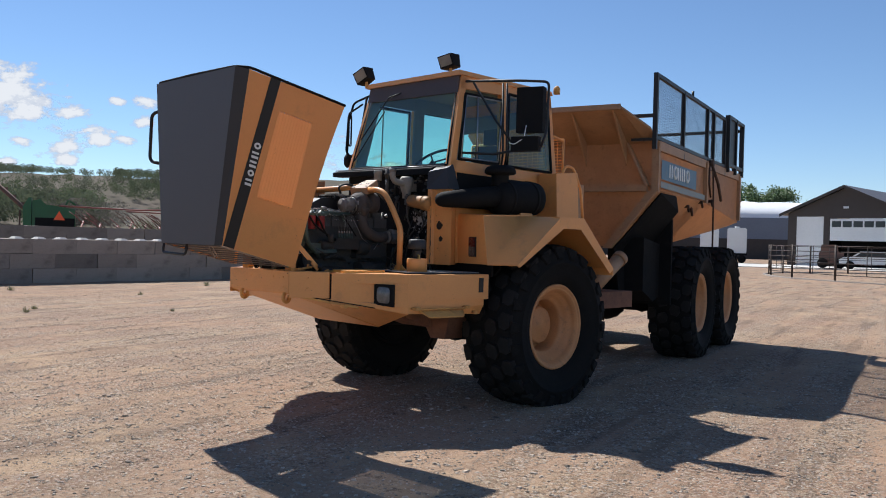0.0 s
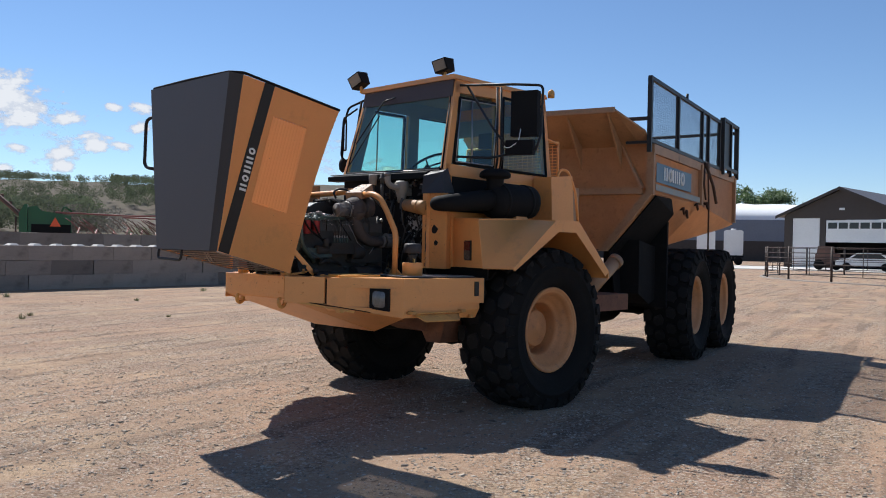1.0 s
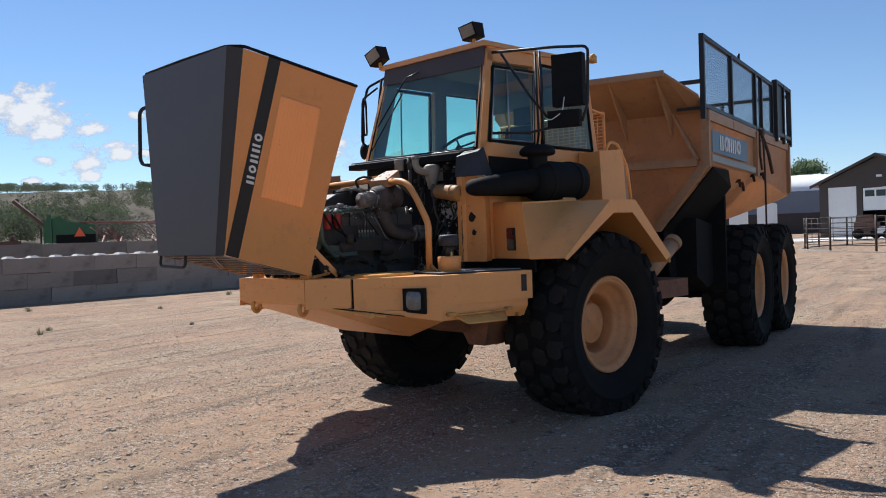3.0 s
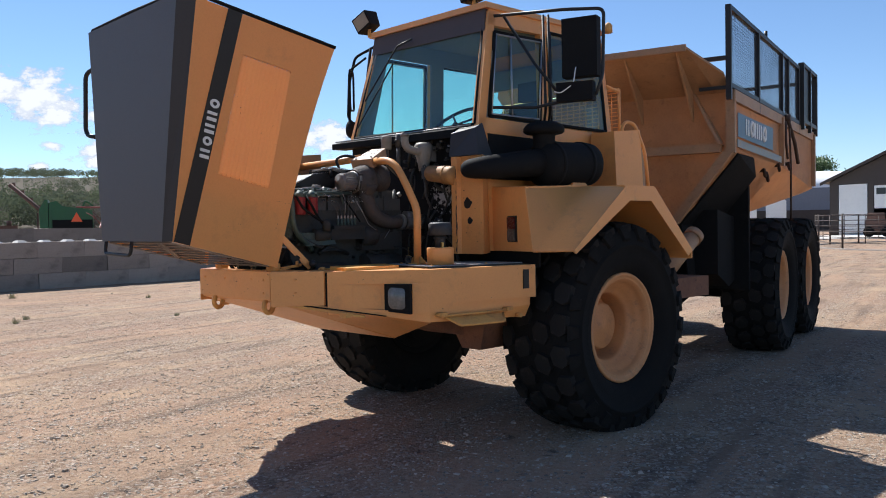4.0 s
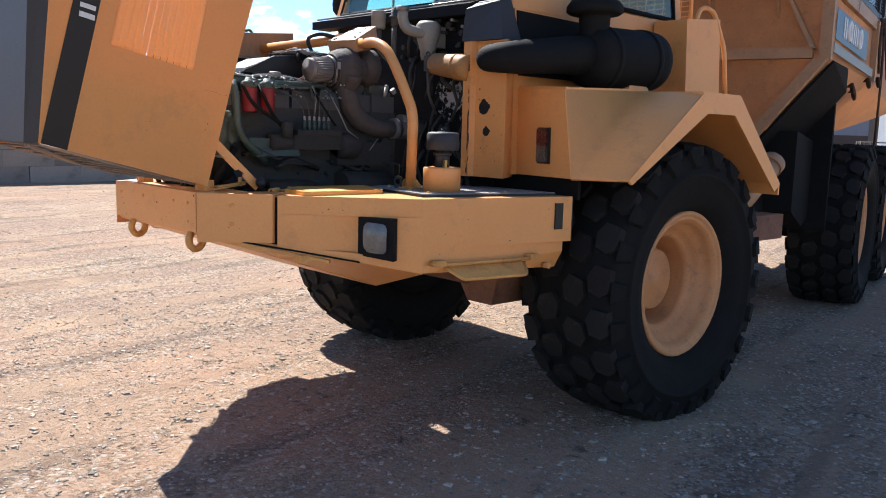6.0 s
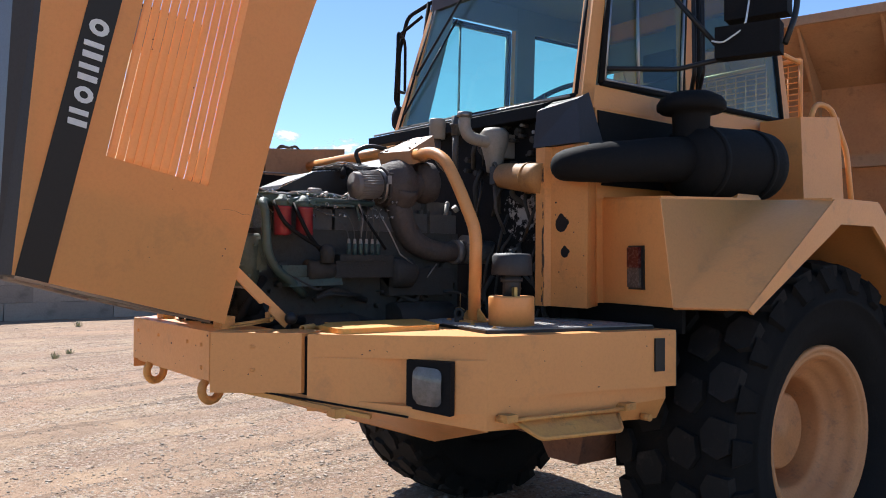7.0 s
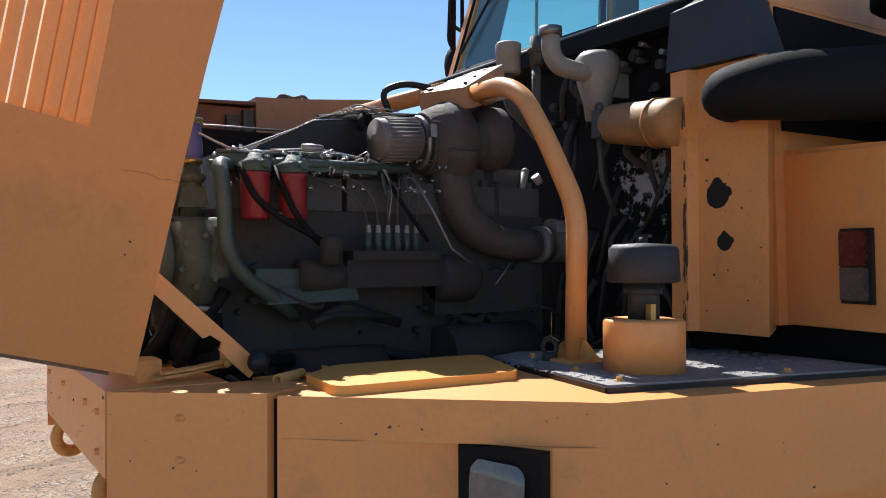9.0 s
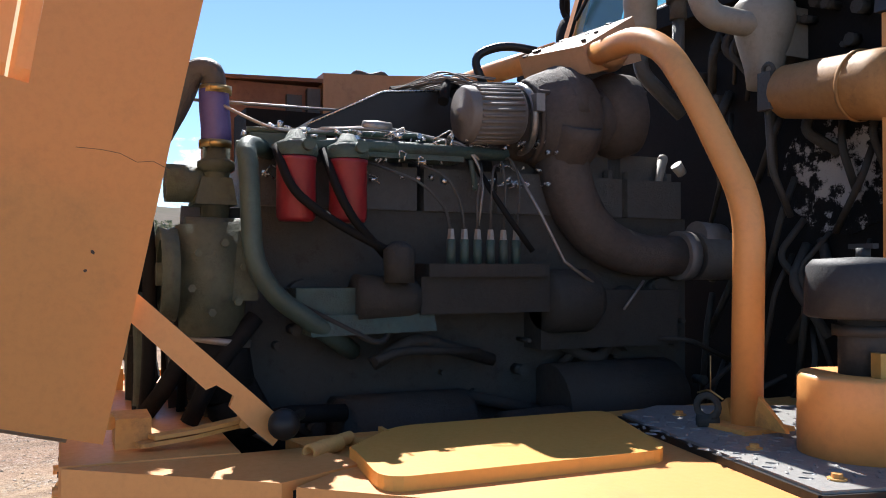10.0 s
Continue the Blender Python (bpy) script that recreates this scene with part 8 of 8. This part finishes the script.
# Black sheet carries the shade inside the open doorway.
bm = bm_new()
box(bm, -1.3, 4.55, 3.0, 3.1, 0, 4.4)
part("interior", bm, BLACK_DULL, shed, "black sheet standing in for the unlit shed inside")
bm = bm_new()
box(bm, -0.1, 0.35, -0.12, 0.0, 5.45, 5.65)
part("wall_lamp", bm, WHITE, shed, "small white wall lamp")
shed.matrix_world = facing(18.45, 86) @ pose(0, 0, 0, 0, 0, -19)

barn = thing("hoop_barn", "hoop barn with white tarpaulin roof and blue-grey wall", "barn")
bm = bm_new()
n, L0, L1 = 14, -34.0, 14.0
rows = []
rnd = random.Random(2)
for i in range(25):
    x = L0 + (L1 - L0) * i / 24
    sag = 0.12 * math.sin(i * 2.6) + rnd.uniform(-0.05, 0.05)
    rows.append([bm.verts.new((x, 7 - 7.0 * math.cos(math.pi * j / n), 5.9 + (2.6 + sag) * math.sin(math.pi * j / n))) for j in range(n + 1)])
for a, b in zip(rows, rows[1:]):
    for j in range(n):
        bm.faces.new((a[j], a[j + 1], b[j + 1], b[j])).smooth = True
part("roof", bm, TARP, barn, "sagging white tarpaulin roof")
bm = bm_new()
box(bm, L0, L1, -0.05, 0.1, 2.9, 5.95)
part("wall", bm, TARP_SIDE, barn, "blue-grey tarpaulin side wall")
# Front wall stands in for shade in the open base; back wall behind.
bm = bm_new()
box(bm, L0, L1, -0.1, 0.1, 0, 2.9)
box(bm, L0, L1, 13.9, 14.1, 0, 5.9)
part("base_wall", bm, BARN_BROWN, barn, "dark wall standing in for shade in the open base")
barn.matrix_world = facing(22.6, 128)


def leafy_tree(m, height, spread, seed, label):
    """A trunk with limbs, and a crown of thousands of small leaves in uneven clumps."""
    rnd = random.Random(seed)
    t = thing("tree", label, "tree", "trees behind the barn")
    bm = bm_new()
    tube(bm, [(0, 0, 0), (0.1, 0, height * 0.3), (0, 0.1, height * 0.6)], 0.3, 8, 0.2, (0.34, 0.14))
    for i in range(9):
        a = 2.4 * i
        r = spread * rnd.uniform(0.35, 0.7)
        tube(bm, [(0, 0, height * rnd.uniform(0.3, 0.5)), (r * 0.5 * math.cos(a), r * 0.5 * math.sin(a), height * 0.6), (r * math.cos(a), r * math.sin(a), height * rnd.uniform(0.65, 0.9))], 0.1, 6, 0.3, (0.13, 0.04))
    part("trunk", bm, BARK, t)
    V, F = [], []
    for c in range(34):
        a, r = rnd.uniform(0, 6.28), spread * math.sqrt(rnd.random()) * 0.85
        cz = height * rnd.uniform(0.48, 0.93) * (1 - 0.22 * (r / spread) ** 2)
        cs = rnd.uniform(0.6, 1.25) * spread * 0.22
        for _ in range(260):
            p = Vector((r * math.cos(a), r * math.sin(a), cz)) + Vector([rnd.gauss(0, cs * 0.6) for _k in range(3)])
            u = Vector([rnd.gauss(0, 1) for _k in range(3)]).normalized()
            w = u.orthogonal().normalized()
            s = rnd.uniform(0.12, 0.27)
            k = len(V)
            V += [p - u * s, p + w * s * 0.6, p + u * s, p - w * s * 0.6]
            F.append((k, k + 1, k + 2, k + 3))
    me = bpy.data.meshes.new("crown")
    me.from_pydata(V, [], F)
    me.materials.append(LEAVES)
    ob = new("crown", me)
    ob.parent = t
    t.matrix_world = m


leafy_tree(facing(24.2, 150), 12.6, 4.6, 31, "leafy green tree behind the hoop barn")
leafy_tree(facing(22.1, 154), 12.4, 4.4, 33, "leafy green tree with open crown")
leafy_tree(facing(26.6, 150), 11.2, 4.2, 35, "leafy green tree behind the hoop barn")

# round pen of pipe panels
def pen_panel(m, n, length):
    t = thing("pen_panel", "rusty steel pipe pen panel standing on dirt", "fence panel", "round pen panels")
    for x in (0.02, length - 0.02):
        bm = bm_new()
        rod(bm, (x, 0, 0), (x, 0, 1.78), 0.042, seg=8)
        part("post", bm, FENCE, t)
    for k in range(n):
        bm = bm_new()
        z = 0.32 + 1.4 * k / (n - 1)
        rod(bm, (0, 0, z), (length, 0, z), 0.021, seg=6)
        part("rail", bm, FENCE, t)
    bm = bm_new()
    rod(bm, (length / 2, 0, 0.3), (length / 2, 0, 1.72), 0.02, seg=6)
    part("brace", bm, FENCE, t)
    t.matrix_world = m
    return t


centre, radius, count = away(10.4, 54.0), 11.6, 22
chord = 2 * radius * math.sin(math.pi / count)
pan = pen_panel(pose(0, 0, -50), 6, chord)
for i in range(count):
    a = 2 * math.pi * i / count
    m = pose(centre.x + radius * math.cos(a), centre.y + radius * math.sin(a), 0, 0, 0, math.degrees(a + math.pi / 2 + math.pi / count))
    if i:
        copy_thing(pan, m)
    else:
        pan.matrix_world = m
bm = bm_new()
lathe(bm, [(radius + 0.08, 0), (radius + 0.08, 0.06), (radius + 0.24, 0.06), (radius + 0.24, 0.0)], (centre.x, centre.y, 0), (0, 0, 1), 66)
solid("pen_kerb", bm, CONCRETE, "pale low rim round the pen", "kerb", kind="structure")
bm = bm_new()
hexa(bm, [facing(18.45, 86) @ Vector(p) for p in ((-30, -14, 0), (14, -14, 0), (14, 0, 0), (-30, 0, 0), (-30, -14, 0.05), (14, -14, 0.05), (14, 0, 0.05), (-30, 0, 0.05))])
solid("apron", bm, CONCRETE_TOP, "pale concrete apron before the shed", "pavement", kind="structure")


def car(m, label, paint, tall):
    t = thing("car", label, "car", "cars by the shed")
    bm = bm_new()
    prism(bm, [(-2.2, 0.35), (2.2, 0.35), (2.25, 0.75), (1.95, 0.95), (1.3, 1.0), (0.7, tall), (-1.1, tall), (-1.8, 1.02), (-2.2, 0.9)], 1, -0.85, 0.85)
    part("body", bm, paint, t, "", 0.07)
    for s in (-0.86, 0.86):
        bm = bm_new()
        prism(bm, [(1.1, 1.0), (0.62, tall - 0.08), (-1.0, tall - 0.08), (-1.5, 1.0)], 1, s - 0.012, s + 0.012)
        part("side_window", bm, DARK_WIN, t)
        for x in (-1.4, 1.4):
            bm = bm_new()
            lathe(bm, [(0, -0.1), (0.2, -0.1), (0.33, -0.09), (0.33, 0.09), (0.2, 0.1), (0, 0.1)], (x, s * 0.97, 0.33), (0, 1, 0), 18)
            part("wheel", bm, RUBBER, t)
    t.matrix_world = m


car(facing(17.0, 76) @ pose(0, 0, 0.05, 0, 0, 180), "silver sedan parked by the shed", CAR_PAINT, 1.45)
t = thing("skid_loader", "small tan and black loader by the shed door", "loader")
bm = bm_new()
box(bm, -1.0, 0.9, -0.6, 0.6, 0.45, 1.3)
prism(bm, [(-0.9, 1.3), (0.5, 1.3), (0.4, 1.95), (-0.8, 1.95)], 1, -0.55, 0.55)
part("body", bm, OLD_IRON, t, "", 0.05)
for x in (-0.7, 0.6):
    for s in (-0.7, 0.7):
        bm = bm_new()
        lathe(bm, [(0, -0.14), (0.4, -0.14), (0.42, 0), (0.4, 0.14), (0, 0.14)], (x, s, 0.42), (0, 1, 0), 16)
        part("wheel", bm, RUBBER, t)
t.matrix_world = facing(19.1, 77) @ pose(0, 0, 0.05)


def tank_trailer(m, label):
    t = thing("tank_trailer", label, "trailer", "white tanks by the barn")
    bm = bm_new()
    prism(bm, [(-0.9, 1.0), (0.9, 1.0), (0.95, 1.2), (0.95, 3.45), (0.75, 3.6), (-0.75, 3.6), (-0.95, 3.45), (-0.95, 1.2)], 1, -0.9, 0.9)
    rod(bm, (0, 0, 3.55), (0, 0, 3.75), 0.25)
    part("tank", bm, WHITE, t, "white plastic tank", 0.06)
    bm = bm_new()
    box(bm, -1.0, 1.0, -1.0, 1.0, 0.8, 0.98)
    box(bm, -0.1, 0.1, -0.9, 0.9, 0.4, 0.85)
    part("chassis", bm, BLACK_DULL, t, "dark trailer frame")
    for x in (-0.5, 0.5):
        for y in (-0.9, 0.9):
            bm = bm_new()
            lathe(bm, [(0, -0.12), (0.4, -0.12), (0.42, 0), (0.4, 0.12), (0, 0.12)], (x, y, 0.42), (0, 1, 0), 16)
            part("wheel", bm, RUBBER, t)
    t.matrix_world = m


tank_trailer(facing(24.7, 92), "white upright tank on a dark trailer")
tank_trailer(facing(26.4, 95), "white upright tank standing beside a trailer")

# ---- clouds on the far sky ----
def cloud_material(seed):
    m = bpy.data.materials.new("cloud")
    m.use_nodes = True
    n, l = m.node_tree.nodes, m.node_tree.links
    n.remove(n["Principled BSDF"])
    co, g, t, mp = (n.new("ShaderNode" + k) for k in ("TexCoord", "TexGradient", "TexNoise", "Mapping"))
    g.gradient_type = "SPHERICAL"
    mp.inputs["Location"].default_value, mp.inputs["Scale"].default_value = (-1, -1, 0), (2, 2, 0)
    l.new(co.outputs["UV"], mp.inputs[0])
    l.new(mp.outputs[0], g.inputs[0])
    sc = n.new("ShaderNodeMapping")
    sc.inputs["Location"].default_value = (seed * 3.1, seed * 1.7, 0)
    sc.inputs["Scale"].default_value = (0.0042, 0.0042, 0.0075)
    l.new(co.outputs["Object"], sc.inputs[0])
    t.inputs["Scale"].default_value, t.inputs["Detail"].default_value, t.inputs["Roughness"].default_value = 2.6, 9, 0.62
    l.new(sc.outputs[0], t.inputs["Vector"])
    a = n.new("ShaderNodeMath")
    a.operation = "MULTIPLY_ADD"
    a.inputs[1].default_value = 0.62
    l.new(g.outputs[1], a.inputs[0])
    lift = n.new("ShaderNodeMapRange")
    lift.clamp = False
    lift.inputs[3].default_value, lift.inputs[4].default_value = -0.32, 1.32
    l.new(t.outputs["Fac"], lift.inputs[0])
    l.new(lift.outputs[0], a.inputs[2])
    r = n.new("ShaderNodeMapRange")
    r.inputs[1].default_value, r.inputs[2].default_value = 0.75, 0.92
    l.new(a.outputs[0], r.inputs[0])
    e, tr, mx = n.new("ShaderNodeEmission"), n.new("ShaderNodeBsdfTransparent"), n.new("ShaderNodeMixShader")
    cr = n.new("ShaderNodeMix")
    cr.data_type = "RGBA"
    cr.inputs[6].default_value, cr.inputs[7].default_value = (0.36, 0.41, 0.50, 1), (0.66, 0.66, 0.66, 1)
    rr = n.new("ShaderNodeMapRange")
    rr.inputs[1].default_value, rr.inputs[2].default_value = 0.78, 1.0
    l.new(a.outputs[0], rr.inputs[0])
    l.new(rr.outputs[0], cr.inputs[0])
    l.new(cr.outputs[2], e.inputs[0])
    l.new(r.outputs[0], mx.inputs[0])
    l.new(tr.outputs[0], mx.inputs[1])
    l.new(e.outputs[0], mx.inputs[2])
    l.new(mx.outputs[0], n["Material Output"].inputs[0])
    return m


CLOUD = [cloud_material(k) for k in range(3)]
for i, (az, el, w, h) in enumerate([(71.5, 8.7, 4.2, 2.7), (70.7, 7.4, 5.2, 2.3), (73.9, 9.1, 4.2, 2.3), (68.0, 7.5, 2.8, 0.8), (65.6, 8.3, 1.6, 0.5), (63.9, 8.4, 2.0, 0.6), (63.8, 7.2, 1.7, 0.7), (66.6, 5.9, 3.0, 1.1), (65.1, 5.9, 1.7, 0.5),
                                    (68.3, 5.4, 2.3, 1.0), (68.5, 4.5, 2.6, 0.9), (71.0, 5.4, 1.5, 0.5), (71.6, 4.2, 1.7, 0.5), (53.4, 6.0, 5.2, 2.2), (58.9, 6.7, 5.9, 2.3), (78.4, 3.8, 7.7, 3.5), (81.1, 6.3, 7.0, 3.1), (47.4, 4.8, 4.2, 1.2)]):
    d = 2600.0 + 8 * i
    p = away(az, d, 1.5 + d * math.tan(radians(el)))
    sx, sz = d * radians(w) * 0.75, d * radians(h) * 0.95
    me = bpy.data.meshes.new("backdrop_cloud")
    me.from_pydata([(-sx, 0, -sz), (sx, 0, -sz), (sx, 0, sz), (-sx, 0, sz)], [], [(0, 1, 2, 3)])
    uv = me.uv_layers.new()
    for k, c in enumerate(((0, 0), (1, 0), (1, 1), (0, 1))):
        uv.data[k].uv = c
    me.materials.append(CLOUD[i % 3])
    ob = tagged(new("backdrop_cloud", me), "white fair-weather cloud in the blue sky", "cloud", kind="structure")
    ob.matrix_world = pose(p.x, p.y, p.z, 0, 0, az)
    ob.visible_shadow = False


# ---- loose stones and weeds ----
def scatter_stones():
    rnd = np.random.default_rng(7)
    cube = np.array([(-1, -1, -0.7), (1, -1, -0.7), (1, 1, -0.7), (-1, 1, -0.7), (-0.7, -0.7, 0.7), (0.7, -0.7, 0.7), (0.7, 0.7, 0.7), (-0.7, 0.7, 0.7)])
    quads = np.array([(3, 2, 1, 0), (4, 5, 6, 7), (0, 1, 5, 4), (1, 2, 6, 5), (2, 3, 7, 6), (3, 0, 4, 7)])
    V, F, k = [], [], 0
    for n, x0, x1, y0, y1, lo, hi in ((34000, -3, 5, -5.0, 3.5, 0.003, 0.010), (2600, -4, 6, -5.5, 4.5, 0.009, 0.020), (20000, -9, 7, -7, 9, 0.004, 0.013), (900, -16, 12, -8, 24, 0.010, 0.026)):
        for x, y, s, a in zip(rnd.uniform(x0, x1, n), rnd.uniform(y0, y1, n), rnd.uniform(lo ** 0.5, hi ** 0.5, n) ** 2, rnd.uniform(0, 6.28, n)):
            c = cube * rnd.uniform(0.65, 1.3, (8, 3)) * (s, s * rnd.uniform(0.6, 1), s * rnd.uniform(0.28, 0.5))
            ca, sa = math.cos(a), math.sin(a)
            c = c @ np.array(((ca, sa, 0), (-sa, ca, 0), (0, 0, 1)))
            V.append(c + (x, y, ground_height(x, y) + s * 0.1))
            F.append(quads + k)
            k += 8
    me = bpy.data.meshes.new("gravel")
    me.from_pydata(np.concatenate(V).tolist(), [], np.concatenate(F).tolist())
    m = material("loose_stone", (0.45, 0.375, 0.295), 0.9, 0, (0.34, 0.27, 0.205), 3, 0.7, 0.3, 60)
    n, l = m.node_tree.nodes, m.node_tree.links
    geo, b = n.new("ShaderNodeNewGeometry"), n["Principled BSDF"]
    old = b.inputs["Base Color"].links[0].from_socket
    hsv, r = n.new("ShaderNodeHueSaturation"), n.new("ShaderNodeMapRange")
    r.inputs[3].default_value, r.inputs[4].default_value = 0.38, 1.3
    l.new(geo.outputs["Random Per Island"], r.inputs[0])
    l.new(r.outputs[0], hsv.inputs["Value"])
    l.new(old, hsv.inputs["Color"])
    l.new(hsv.outputs[0], b.inputs["Base Color"])
    me.materials.append(m)
    tagged(new("gravel", me), "loose grey and tan stones on the yard", "gravel", kind="stuff")


scatter_stones()


def weed(x, y, size, seed):
    rnd = random.Random(seed)
    bm = bm_new()
    for i in range(46):
        a, r = rnd.uniform(0, 6.28), rnd.random() * size * 0.5
        b = Vector((x + r * math.cos(a), y + r * math.sin(a), ground_height(x, y)))
        tip = b + Vector((math.cos(a) * size * 0.3, math.sin(a) * size * 0.3, size * rnd.uniform(0.3, 0.8)))
        w = Vector((-math.sin(a), math.cos(a), 0)) * 0.008
        v = [bm.verts.new(p) for p in (b - w, b + w, tip)]
        bm.faces.new(v)
    solid("weed", bm, WEED, "small dry green weed tuft on the gravel", "weed", "weeds")


for i, (x, y, s) in enumerate(((-10.1, -0.7, 0.28), (-10.5, -0.4, 0.2), (-16.0, 6.4, 0.4), (-15.9, 1.0, 0.35), (-13.2, 3.0, 0.2), (-9.0, 1.6, 0.14), (-15.8, -3.0, 0.4))):
    weed(x, y, s * 0.55, 40 + i)
